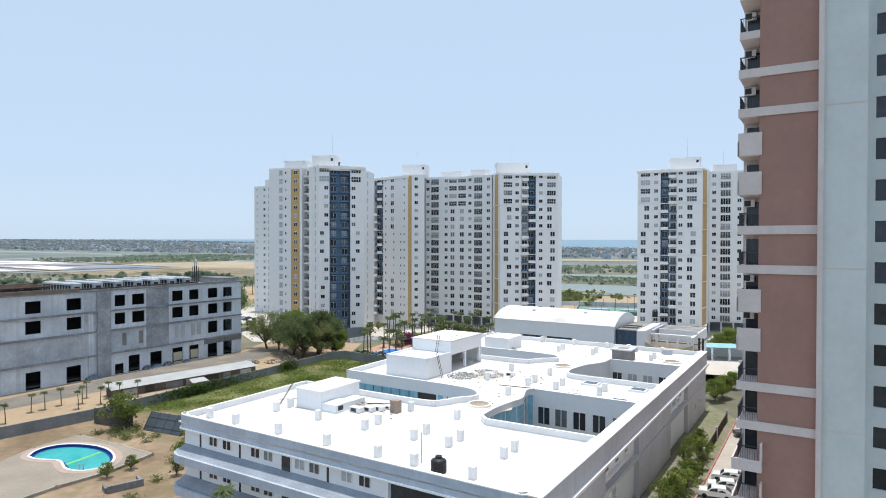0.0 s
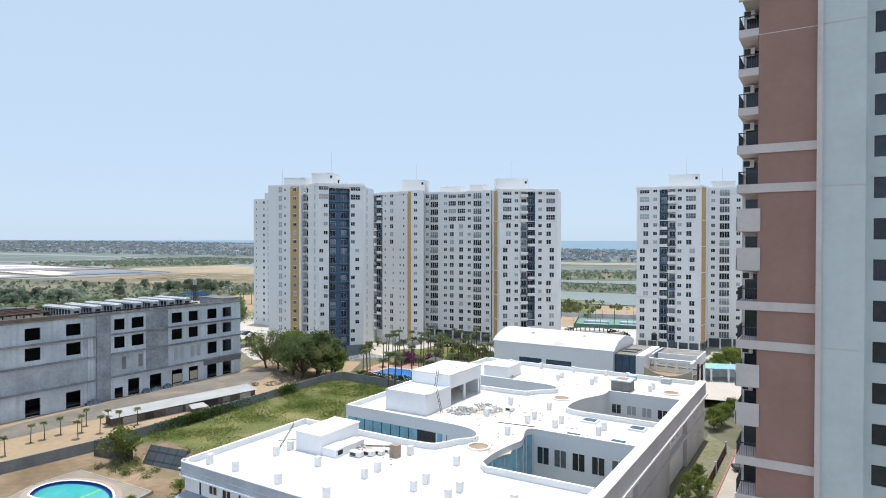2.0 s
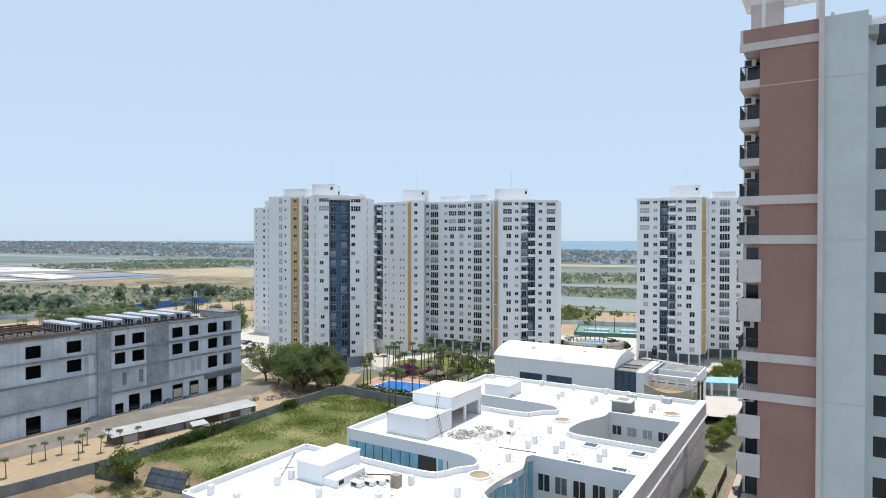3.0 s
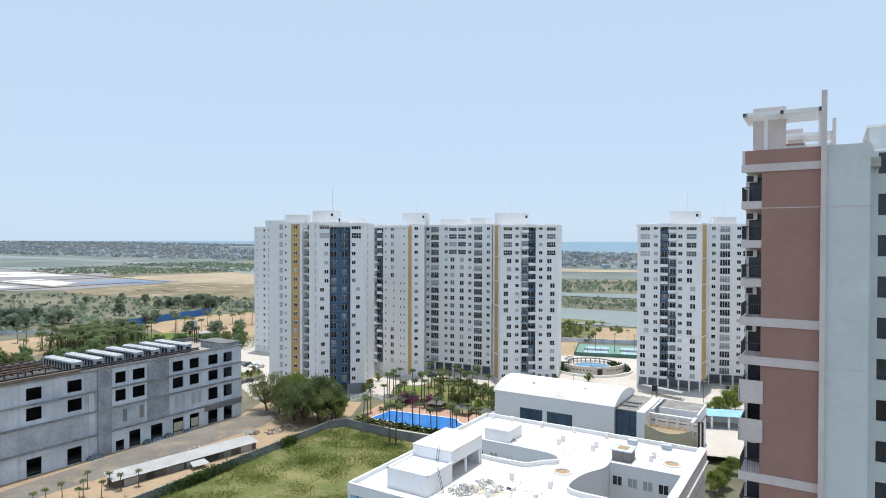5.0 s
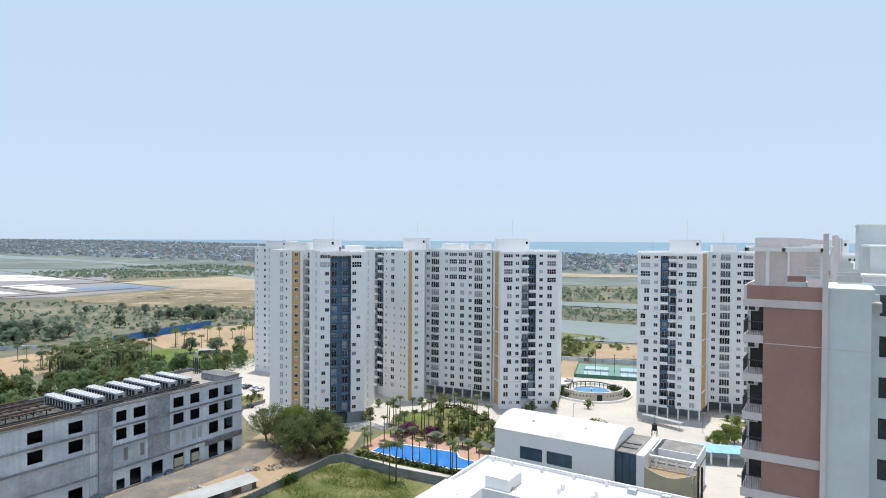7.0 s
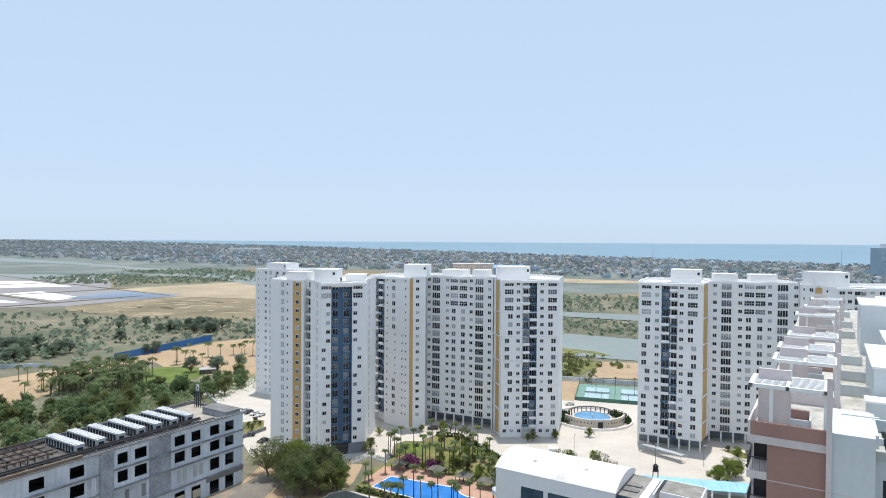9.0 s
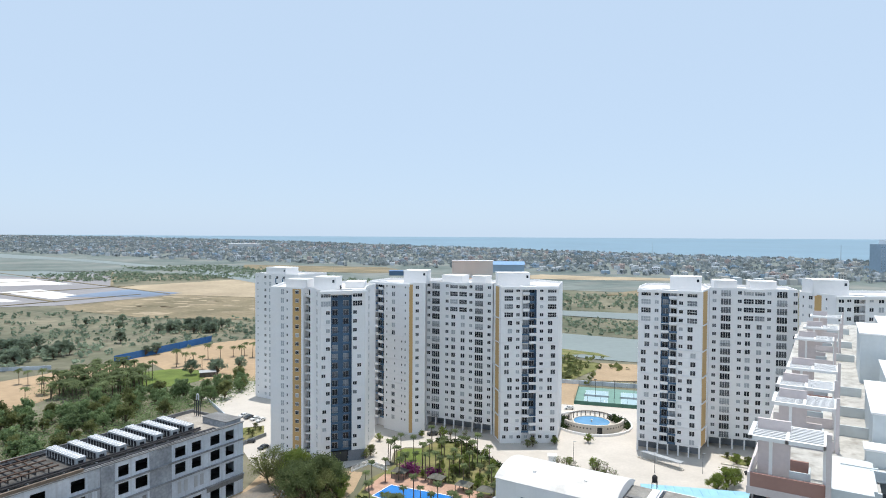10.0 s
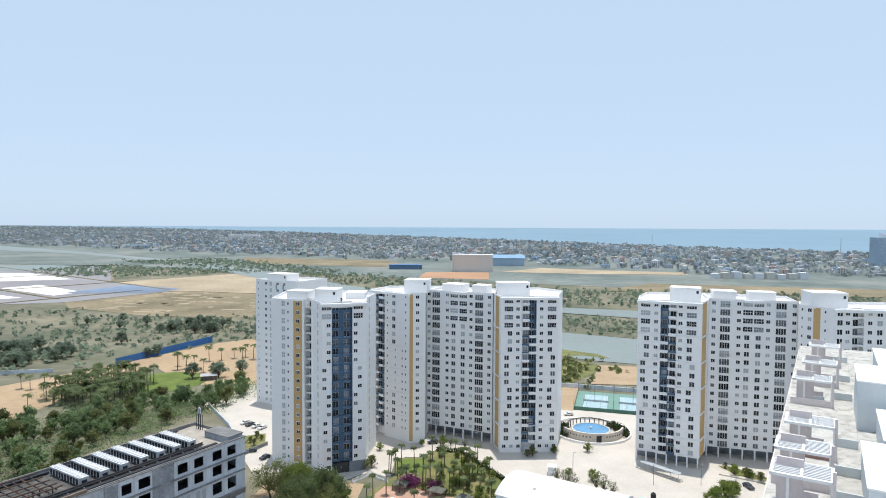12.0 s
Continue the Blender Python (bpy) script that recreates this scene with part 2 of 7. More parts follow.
# ---- apartment towers ----
STOREY, TOWER_TOP, FIRST_ROW = 3.1, 59.2, 57.5


def window_mesh(name, w, h, cols, bar=0.07, rows=1, glass=None, rail=False, sill=True):
    """A window's meshes: a one-piece frame with bars, proud of the wall, its panes behind the bars, and a railing where it has one."""
    hs = []
    for i in range(cols):
        for j in range(rows):
            a, c = w * i / cols, -h / 2 + h * j / rows
            hs.append((a + bar / 2, a + w / cols - bar / 2, c + bar / 2, c + h / rows - bar / 2))
    f = pierced(Shape(), w, -h / 2 - 0.04, h / 2 + (0.16 if sill else 0.04), hs, 0.1, white_trim)
    f.v = [(x - w / 2, y - 0.1, z) for x, y, z in f.v]
    panes = [Shape().add([(-w / 2, -0.03, -h / 2), (w / 2, -0.03, -h / 2), (w / 2, -0.03, h / 2), (-w / 2, -0.03, h / 2)], [(0, 1, 2, 3)], g).mesh("pane") for g in ((glass or dark_glass), pale_louvre, glass or curtain_glass)]
    r = None
    if rail:
        r = Shape()
        n = max(4, int(w / 0.35))
        bars = [(w * i / n + 0.02, w * (i + 1) / n - 0.02, -h / 2 + 0.05, -h / 2 + 0.95) for i in range(n)]
        pierced(r, w, -h / 2, -h / 2 + 1.02, bars, 0.04, rail_metal)
        r.v = [(x - w / 2, y - 0.22, z) for x, y, z in r.v]
        r = r.mesh("railing", True)
    return f.mesh(name, True), panes, r


pane_rng = random.Random(77)


def put_window(kit, parent, at):
    """One window: the frame, with its pane and its railing under it."""
    f, panes, r = kit
    w = share("window", f, parent, at)
    share("pane", panes[pane_rng.choices((0, 1, 2), (0.64, 0.14, 0.22))[0]], w, Matrix.Identity(4))
    if r:
        share("railing", r, w, Matrix.Identity(4))


WIN = {
    "small": window_mesh("small_window", 1.35, 1.25, 2, 0.06),
    "slit": window_mesh("slit_window", 0.6, 0.9, 1),
    "pair": window_mesh("pair_window", 1.75, 1.75, 2, 0.09),
    "wide": window_mesh("wide_window", 3.3, 1.8, 4, rows=2),
    "door": window_mesh("balcony_window", 3.4, 2.25, 4, 0.12, rail=True),
    "tall": window_mesh("louvre_window", 1.35, 1.9, 2, rows=2, glass=pale_louvre, sill=False),
    "bay": window_mesh("bay_window", 1.9, 2.1, 2, 0.08, sill=False),
}


def face_frame(p, q):
    """The frame of a facade seen from outside: x from p to q, y into the building."""
    d = Vector((q[0] - p[0], q[1] - p[1], 0))
    n = d.normalized()
    m = Matrix(((n.x, -n.y, 0, p[0]), (n.y, n.x, 0, p[1]), (0, 0, 1, 0), (0, 0, 0, 1)))
    return m, d.length


def recessed(p, q, cuts):
    """The plan of a facade from p to q with recesses (start, end, depth)."""
    m, L = face_frame(p, q)
    pts = [(p[0], p[1])]
    for a, b, d in cuts:
        for x, y in ((a, 0), (a, d), (b, d), (b, 0)):
            v = m @ Vector((x, y, 0))
            pts.append((v.x, v.y))
    return pts + [(q[0], q[1])]


def windows(parent, p, q, items):
    """items: metres along the facade, kind, first row, last row (0 is the top storey), depth behind the facade."""
    m, L = face_frame(p, q)
    for s, kind, a, b, *d in items:
        for k in range(a, b + 1):
            drop = 0.25 if kind in ("door", "bay") else 0
            put_window(WIN[kind], parent, m @ Matrix.Translation((s, d[0] if d else 0, FIRST_ROW - drop - k * STOREY)))


def strip(parent, p, q, a, b, m_, z0=0.0, z1=TOWER_TOP - 0.6, out=0.02):
    m, L = face_frame(p, q)
    Shape().box(a, b, -out, 0, z0, z1, m_).part("colour_strip", parent, "ochre painted strip running the full height", m)


def balconies(parent, p, q, a, b, front, depth, rows, m_=None):
    """Balcony slabs with a solid or railed front across a recess."""
    m, L = face_frame(p, q)
    s = Shape()
    s.box(a, b, front, depth, -0.25, 0.05, m_ or white_trim)
    s.box(a, b, front, front + 0.08, 0.05, 0.8 if front < 0 else 0.4, m_ or white_wall)
    if front < 0:
        s.box(a, a + 0.1, front + 0.08, 0.0, -0.12, 0.85, white_wall)
    r = Shape()
    n = max(3, int((b - a) / 0.4))
    pierced(r, b - a, 0.5, 1.05, [((b - a) * i / n + 0.02, (b - a) * (i + 1) / n - 0.02, 0.52, 0.98) for i in range(n)], 0.05, rail_metal)
    r.v = [(x + a, y + front + 0.01, z) for x, y, z in r.v]
    rail_me = r.mesh("railing", True)
    me = s.mesh("balcony")
    for k in rows:
        o = share("balcony", me, parent, m @ Matrix.Translation((0, 0, FIRST_ROW - 1.45 - k * STOREY)))
        share("railing", rail_me, o, Matrix.Identity(4))


def staggered(parent, p, q, a, mid, b, depth, groups, left_first=True):
    """Two columns of balconies; in each run of storeys one column stands proud with a white front, the other lies back with a slate blue one."""
    k = 0
    for g, n in enumerate(groups):
        proud_left = (g % 2 == 0) == left_first
        rows = range(k, k + n)
        balconies(parent, p, q, a, mid, -0.75 if proud_left else 0.5, depth, rows, None if proud_left else navy_paint)
        balconies(parent, p, q, mid + 0.1, b, 0.5 if proud_left else -0.75, depth, rows, navy_paint if proud_left else None)
        k += n


def floor_lines(parent, p, q, rows, spans):
    """Thin plaster drip courses at each floor, between the given metres along the facade."""
    m, L = face_frame(p, q)
    for a, b in spans:
        me = Shape().box(a, b, -0.1, 0, 0, 0.12, white_trim).mesh("drip_course")
        for k in rows:
            share("drip_course", me, parent, m @ Matrix.Translation((0, 0, FIRST_ROW - 1.2 - k * STOREY)))


steel_rod = mat("grey_rod", (0.4, 0.41, 0.42), 0.6)


def rod(parent, x, y, z, h):
    """A thin lightning rod on a head house."""
    Shape().tube((x, y, z), (x, y, z + h), 0.04, steel_rod, 5, 0.025).part("lightning_rod", parent, "thin steel lightning rod")


def bands(parent, p, q, rows, m_=None, out=0.12):
    """Thin string courses under the given rows."""
    m, L = face_frame(p, q)
    for k in rows:
        Shape().box(-0.1, L + 0.1, -out, 0, 0, 0.22, m_ or white_trim).part("string_course", parent, "", m @ Matrix.Translation((0, 0, FIRST_ROW - 1.62 - k * STOREY)))


def inset_plan(pts, d):
    c = Vector((sum(p[0] for p in pts) / len(pts), sum(p[1] for p in pts) / len(pts)))
    return [tuple(Vector(p) + (c - Vector(p)).normalized() * d) for p in pts]


def body(parent, plan, z0=GZ, z1=TOWER_TOP - 0.9, name="wall"):
    Shape().prism(plan, z0, z1, white_wall, roof_white).part(name, parent)
    # parapet all round
    s = Shape()
    n = len(plan)
    for i in range(n):
        p, q = plan[i], plan[(i + 1) % n]
        m, L = face_frame(p, q)
        if L > 0.05:
            s.box(0.003, L - 0.003, 0, 0.25, z1, z1 + 0.9, white_wall, m)
    s.part("parapet", parent)


def roof_box(parent, x0, x1, y0, y1, h, turn=0.0, z=TOWER_TOP - 0.9, hole=True):
    """A lift or stair head house on the roof, with a low rim and a dark vent."""
    at = pose((x0 + x1) / 2, (y0 + y1) / 2, z, 0, 0, turn)
    w, d = (x1 - x0) / 2, (y1 - y0) / 2
    s = Shape().box(-w, w, -d, d, 0, h, white_wall).box(-w - 0.1, w + 0.1, -d - 0.1, d + 0.1, h, h + 0.25, white_trim)
    if hole:
        s.box(w - 1.4, w - 0.6, -d - 0.03, -d, h - 1.7, h - 0.7, dark_glass)
    s.part("head_house", parent, "", at)


def cornice(parent, p, q, out=0.7, z=TOWER_TOP - 0.9):
    m, L = face_frame(p, q)
    Shape().box(-0.3, L + 0.3, -out, 0.0, z - 0.5, z + 0.35, white_trim).box(-0.3, L + 0.3, -out, 1.6, z + 0.35, z + 0.5, white_trim).part("cornice", parent, "", m)


def pilotis(parent, p, q, n, depth=5.0, z=3.1):
    """The open ground storey under a slab: posts, a back wall coloured dark for shade, and a floor."""
    m, L = face_frame(p, q)
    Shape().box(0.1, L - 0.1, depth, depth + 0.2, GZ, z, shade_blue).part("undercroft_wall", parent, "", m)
    for i in range(n + 1):
        x = 0.25 + (L - 0.5) * i / n
        Shape().box(x - 0.25, x + 0.25, 0.02, 0.6, GZ, z, white_wall).part("post", parent, "", m)


ALL, TOP4 = (0, 17), (0, 3)
# --- the tower with the slate blue balcony bay ---
ta = thing("apartment_tower", "white high-rise apartment tower with a slate blue balcony bay", "apartment building", group="residential towers")
A0, A1, A2, A3, A4, A5, A6 = (-63.3, 224.8), (-47.8, 220.5), (-46.4, 219.0), (-42.5, 211.8), (-27.9, 217.0), (-29.0, 229.0), (-27.1, 242.0)
plan = recessed(A0, A1, [(13.2, 15.9, 3.5)]) + [A2] + recessed(A3, A4, [(3.5, 10.7, 2.2)]) + [A5, A6, (-40, 252), (-64, 248)]
body(ta, plan)
windows(ta, A0, A1, [(4.9, "tall", 0, 18), (6.8, "slit", 0, 18), (10.7, "small", 0, 18), (14.5, "bay", 0, 18, 3.5)])
strip(ta, A0, A1, 8.9, 12.3, yellow_paint)
balconies(ta, A0, A1, 13.2, 15.9, 1.6, 3.5, range(0, 19))
windows(ta, A3, A4, [(1.7, "wide", 0, 1), (12.7, "wide", 0, 1), (2.4, "small", 2, 6), (0.9, "small", 7, 9), (2.4, "small", 10, 12), (1.2, "small", 13, 15), (2.4, "small", 16, 18),
                     (11.8, "small", 2, 6), (13.3, "small", 7, 9), (11.8, "small", 10, 11), (13.3, "small", 12, 15), (11.8, "small", 16, 18), (5.2, "bay", 0, 18, 2.13), (9.0, "bay", 0, 18, 2.13)])
m, L = face_frame(A3, A4)
Shape().box(3.52, 10.68, 2.14, 2.2, 1.0, 57.6, navy_paint).part("bay_lining", ta, "slate blue painted balcony bay", m)
Shape().box(3.5, 3.56, 0.03, 2.14, 1.0, 57.6, navy_paint).part("bay_lining", ta, "slate blue painted balcony bay", m)
Shape().box(10.64, 10.7, 0.03, 2.14, 1.0, 57.6, navy_paint).part("bay_lining", ta, "slate blue painted balcony bay", m)
balconies(ta, A3, A4, 3.56, 6.4, 0.7, 2.14, range(0, 19), navy_paint)
balconies(ta, A3, A4, 7.6, 10.64, 0.7, 2.14, range(0, 19), navy_paint)
windows(ta, A5, A6, [(3.2, "tall", 0, 18)])
windows(ta, A2, A3, [(4.0, "tall", 0, 18)])
cornice(ta, A3, A4)
floor_lines(ta, A3, A4, range(19), ((0.1, 3.4), (10.8, 15.4)))
Shape().box(3.5, 10.7, 0.03, 0.4, 57.3, 58.0, white_trim).part("bay_head", ta, "", m)
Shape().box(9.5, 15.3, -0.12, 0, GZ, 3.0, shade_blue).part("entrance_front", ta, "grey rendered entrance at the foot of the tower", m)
Shape().box(4.0, 9.3, 0.0, 2.0, GZ, 2.6, room_dark).part("entrance_opening", ta, "entrance opening, its shade put in as near-black colour", m)
rod(ta, -40, 223, 62.8, 9)
rod(ta, -60, 232, 58.0, 8)
roof_box(ta, -46, -38, 219, 227, 4.6, -6)
roof_box(ta, -57, -49, 224, 231, 3.4, -12, hole=False)
gear = Shape()
gear.box(-0.2, 0.2, -0.2, 0.2, 0, 2.2, rail_metal).box(-0.25, 0.25, -2.6, 1.2, 1.6, 1.8, rail_metal).box(-1.2, 1.2, -0.1, 0.1, 0, 0.2, rail_metal)
gear.part("facade_hoist", ta, "dark steel facade hoist on the roof edge", pose(-36.5, 216.5, TOWER_TOP - 0.9, 0, 0, 15))
roof_box(ta, -37, -30, 230, 238, 2.2, 0, hole=False)
# --- the block farther back behind it ---
td = thing("apartment_tower", "white apartment tower standing farther back, with stepped roof", "apartment building", group="residential towers")
D0, D1 = (-91.5, 300.0), (-68.2, 290.0)
body(td, [(-91.5, 300), (-83.6, 294.9), (-68.2, 288.0), (-58, 306), (-82, 316)])
windows(td, (-91.5, 300), (-83.6, 294.9), [(2.0, "slit", 0, 18), (7.2, "small", 0, 18)])
windows(td, (-83.6, 294.9), (-68.2, 288.0), [(1.0, "tall", 0, 18), (5.0, "small", 0, 18), (9.0, "small", 0, 18)])
m, L = face_frame((-83.6, 294.9), (-68.2, 288.0))
link = Shape().box(-0.35, 0.2, -0.09, 0, -1.2, 1.2, navy_paint).mesh("window_link")
for k in range(0, 19, 2):
    share("window_link", link, td, m @ Matrix.Translation((4.3, 0, FIRST_ROW - 1.55 - k * STOREY)))
    share("window_link", link, td, m @ Matrix.Translation((8.3, 0, FIRST_ROW - 1.55 - k * STOREY)))
roof_box(td, -84, -72, 294, 303, 3.6, -26)
# --- the wide tower: splayed wing, slab and front wing ---
tb = thing("apartment_tower", "white wide apartment tower with ochre strips and an open ground storey", "apartment building", group="residential towers")
L0, L1, L2, S0, S1, B0, B1, B2, B3, B4 = (-30.9, 257.0), (-14.0, 243.5), (-7.9, 245.0), (-7.5, 256.0), (18.8, 244.0), (19.2, 244.0), (21.2, 234.0), (43.1, 235.0), (45.1, 244.0), (48.6, 256.0)
body(tb, recessed(L0, L1, [(2.8, 8.0, 2.0)]) + [L2, (-7.6, 257.0), (0, 272), (-24, 272)], name="wing_wall")
plan = [S0, S1, (24, 262), (0, 271.8)]
body(tb, plan, 3.1, TOWER_TOP - 0.9, "slab_wall")
pilotis(tb, S0, S1, 7)
body(tb, [B0] + recessed(B1, B2, [(8.0, 13.5, 2.0)]) + [B3, B4, (40, 268), (24.2, 262)], name="front_wing_wall")
windows(tb, L0, L1, [(4.0, "bay", 0, 17, 1.94), (6.6, "bay", 0, 17, 1.94), (9.6, "slit", 0, 17), (13.2, "pair", 0, 6), (14.0, "slit", 7, 12), (13.2, "pair", 13, 17), (19.6, "slit", 0, 17), (17.8, "slit", 7, 17)])
staggered(tb, L0, L1, 2.8, 5.3, 8.0, 1.95, (4, 3, 3, 3, 3, 2), False)
m, L = face_frame(L0, L1)
Shape().box(2.84, 7.96, 1.95, 2.0, 3, 57.6, navy_paint).part("bay_lining", tb, "slate grey painted balcony bay", m)
strip(tb, L1, L2, -0.0, 1.4, yellow_paint)
windows(tb, L1, L2, [(3.2, "small", 0, 17)])
windows(tb, S0, S1, [(1.1, "small", 0, 17), (4.3, "door", 0, 17), (9.3, "small", 0, 17), (12.3, "wide", *TOP4), (16.3, "wide", *TOP4), (12.1, "pair", 4, 17), (16.2, "pair", 4, 17), (19.7, "small", 0, 17), (23.2, "door", 0, 17), (27.5, "small", 0, 17)])
strip(tb, B0, B1, 2.8, 7.6, yellow_paint)
windows(tb, B1, B2, [(2.9, "wide", *TOP4), (3.4, "pair", 4, 6), (2.2, "pair", 7, 10), (3.4, "pair", 11, 13), (2.2, "pair", 14, 17), (6.4, "small", 0, 17), (9.6, "bay", 0, 17, 2.0), (12.0, "bay", 0, 17, 1.94), (15.4, "small", 0, 17),
                     (19.4, "wide", *TOP4), (18.7, "pair", 4, 6), (19.9, "pair", 7, 10), (18.7, "pair", 11, 13), (19.9, "pair", 14, 17)])
m, L = face_frame(B1, B2)
Shape().box(10.8, 13.48, 1.95, 2.0, 3, 57.6, navy_paint).part("bay_lining", tb, "slate blue painted balcony bay", m)
Shape().box(13.42, 13.5, 0.03, 1.95, 3, 57.6, navy_paint).part("bay_lining", tb, "slate blue painted balcony bay", m)
staggered(tb, B1, B2, 8.0, 10.7, 13.42, 1.95, (4, 3, 3, 3, 3, 2))
floor_lines(tb, B1, B2, range(18), ((0.3, 7.8), (13.7, 21.7)))
floor_lines(tb, S0, S1, range(18), ((8.0, 21.0),))
floor_lines(tb, L0, L1, range(18), ((8.5, 21.3),))
bands(tb, B0, B1, (3, 6, 9, 12, 15), out=0.5)
rod(tb, 27, 247, 63.2, 8)
rod(tb, -11, 255, 63.4, 7)
for i in range(8):
    put_window(WIN["small"], tb, m @ Matrix.Translation((1.4 + i * 2.75, 0, 1.7)))
for p, q in ((L0, L1), (B1, B2)):
    cornice(tb, p, q)
    bands(tb, p, q, (3, 6, 9, 12, 15), out=0.2)
Shape().box(11, 18, -0.6, 0.0, 57.9, 58.9, white_trim).part("cornice", tb, "", face_frame(S0, S1)[0])
roof_box(tb, -16, -6.5, 250, 259, 5.2, -10)
roof_box(tb, 0, 9, 255, 263, 3.0, -24, hole=False)
roof_box(tb, 12, 18, 249, 256, 3.2, -24, hole=False)
roof_box(tb, 20.5, 33, 242, 250, 5.0, 2)
# --- the twin tower to its side ---
tc = thing("apartment_tower", "white apartment tower with slate blue bays and ochre corner strip", "apartment building", group="residential towers")
C0, C1, C2, E0, E1 = (70.9, 227.5), (90.6, 218.5), (96.0, 226.0), (98.8, 231.6), (127.0, 223.0)
F0, F1, F2 = (123.6, 216.0), (129.2, 205.0), (157.9, 203.0)
body(tc, recessed(C0, C1, [(7.9, 13.4, 2.0)]) + [C2, (98.7, 231.5), (104, 250), (82, 252), (74.6, 238)], 3.1, name="front_wing_wall")
pilotis(tc, C0, C1, 6)
body(tc, [E0, E1, (132, 240), (104.2, 249.8)], 3.1, name="slab_wall")
pilotis(tc, E0, E1, 7)
body(tc, [F0] + recessed(F1, F2, [(5.7, 9.3, 2.0)]) + [(165, 222), (127.4, 223.2)], name="far_wing_wall")
windows(tc, C0, C1, [(2.7, "wide", *TOP4), (3.2, "pair", 4, 6), (2.0, "pair", 7, 9), (3.2, "pair", 10, 12), (2.0, "pair", 13, 17), (6.4, "small", 0, 17), (9.3, "bay", 0, 17, 1.94), (12.1, "bay", 0, 17, 2.0), (14.7, "small", 0, 17),
                     (18.4, "wide", *TOP4), (17.8, "pair", 4, 6), (18.9, "pair", 7, 9), (17.8, "pair", 10, 12), (18.9, "pair", 13, 17)])
m, L = face_frame(C0, C1)
Shape().box(7.94, 10.7, 1.95, 2.0, 3.2, 57.6, navy_paint).part("bay_lining", tc, "slate blue painted balcony bay", m)
staggered(tc, C0, C1, 7.9, 10.6, 13.4, 1.95, (4, 3, 3, 3, 3, 2), False)
floor_lines(tc, C0, C1, range(18), ((0.2, 7.7), (13.6, 21.4)))
floor_lines(tc, E0, E1, range(18), ((9.0, 21.5),))
bands(tc, C1, C2, (3, 6, 9, 12, 15), out=0.5)
rod(tc, 90, 230, 63.2, 8)
rod(tc, 106, 236, 61.4, 6)
strip(tc, C1, C2, 1.4, 7.6, yellow_paint, 3.2)
windows(tc, E0, E1, [(1.7, "small", 0, 17), (5.6, "door", 0, 17), (10.3, "small", 0, 17), (13.3, "wide", *TOP4), (17.0, "wide", *TOP4), (13.1, "pair", 4, 17), (16.9, "pair", 4, 17), (20.1, "small", 0, 17), (24.3, "door", 0, 17), (28.6, "small", 0, 17)])
windows(tc, F0, F1, [(1.2, "slit", 0, 17), (3.8, "small", 0, 17), (9.2, "slit", 0, 17)])
strip(tc, F0, F1, 5.1, 7.5, yellow_paint, 3.2)
windows(tc, F1, F2, [(1.6, "pair", 0, 17), (4.1, "small", 0, 17), (7.5, "bay", 0, 17, 2.0), (11.2, "small", 0, 17), (14.3, "pair", 0, 17), (18, "small", 0, 17), (21, "pair", 0, 17)])
balconies(tc, F1, F2, 5.7, 9.3, 0.2, 2.0, range(0, 18))
for p, q in ((C0, C1), (F1, F2)):
    cornice(tc, p, q)
    bands(tc, p, q, (3, 6, 9, 12, 15), out=0.2)
Shape().box(12, 18.5, -0.6, 0.0, 57.9, 58.9, white_trim).part("cornice", tc, "", face_frame(E0, E1)[0])
roof_box(tc, 84, 94.5, 226, 234, 5.0, -24)
roof_box(tc, 102, 110, 232, 240, 3.2, -16, hole=False)
roof_box(tc, 114, 123, 229, 236, 3.2, -16, hole=False)
roof_box(tc, 126, 137, 210, 220, 5.2, -10)

# ---- unfinished grey building with rooftop chillers ----
gb = thing("unfinished_building", "unfinished four-storey grey cement building with black window openings", "building", pose(-62, 189.5, 0, 0, 0, COMPOUND))
GL, GT, GW = 86.0, 20.6, 24.0
cols = [(-59.9, -56.6), (-51.0, -47.6), (-39.4, -36.6), (-34.8, -31.4), (-23.3, -20.0), (-18.0, -14.9), (-11.8, -8.5), (-6.5, -3.4), (-70.5, -67), (-79.5, -76)]
holes = []
for a, b in cols:
    holes += [(a + GL, b + GL, 16.5, 19.3), (a + GL, b + GL, 11.9, 14.8)]
    if a > -13:
        holes.append((a + GL, b + GL, 6.3, 9.7))
for a, b, c, d in ((-6.5, -3.4, -0.7, 4.2), (-11.9, -8.6, -0.7, 3.9), (-18, -14.9, -0.7, 3.6), (-23.3, -20, -0.7, 3.6), (-29.8, -26.4, -0.7, 3.5), (-35.8, -32.7, -0.7, 3.5), (-39.4, -37.1, -0.7, 1.9), (-51.1, -47.7, -0.7, 3.2), (-59.9, -56.7, -0.7, 3.3), (-70.5, -67, -0.7, 3.3)):
    holes.append((a + GL, b + GL, c, d))
# facade frame: x along the facade towards the far end, y into the building
gf_ = Matrix.Translation((0, -GL, 0)) @ pose(0, 0, 0, 0, 0, 90)
pierced(Shape(), GL, GZ - 0.5, GT, holes, 0.3, concrete).part("facade_wall", gb, "patchy grey cement render", gf_)
Shape().box(-GW, -0.32, -GL + 0.3, -0.3, GT - 0.9, GT - 0.7, cement_dark).part("roof_slab", gb)
# floors and inner wall coloured near-black, so the rooms' shade is painted in
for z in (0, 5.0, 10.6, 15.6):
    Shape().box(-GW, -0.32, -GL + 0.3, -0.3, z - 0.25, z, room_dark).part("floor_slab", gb)
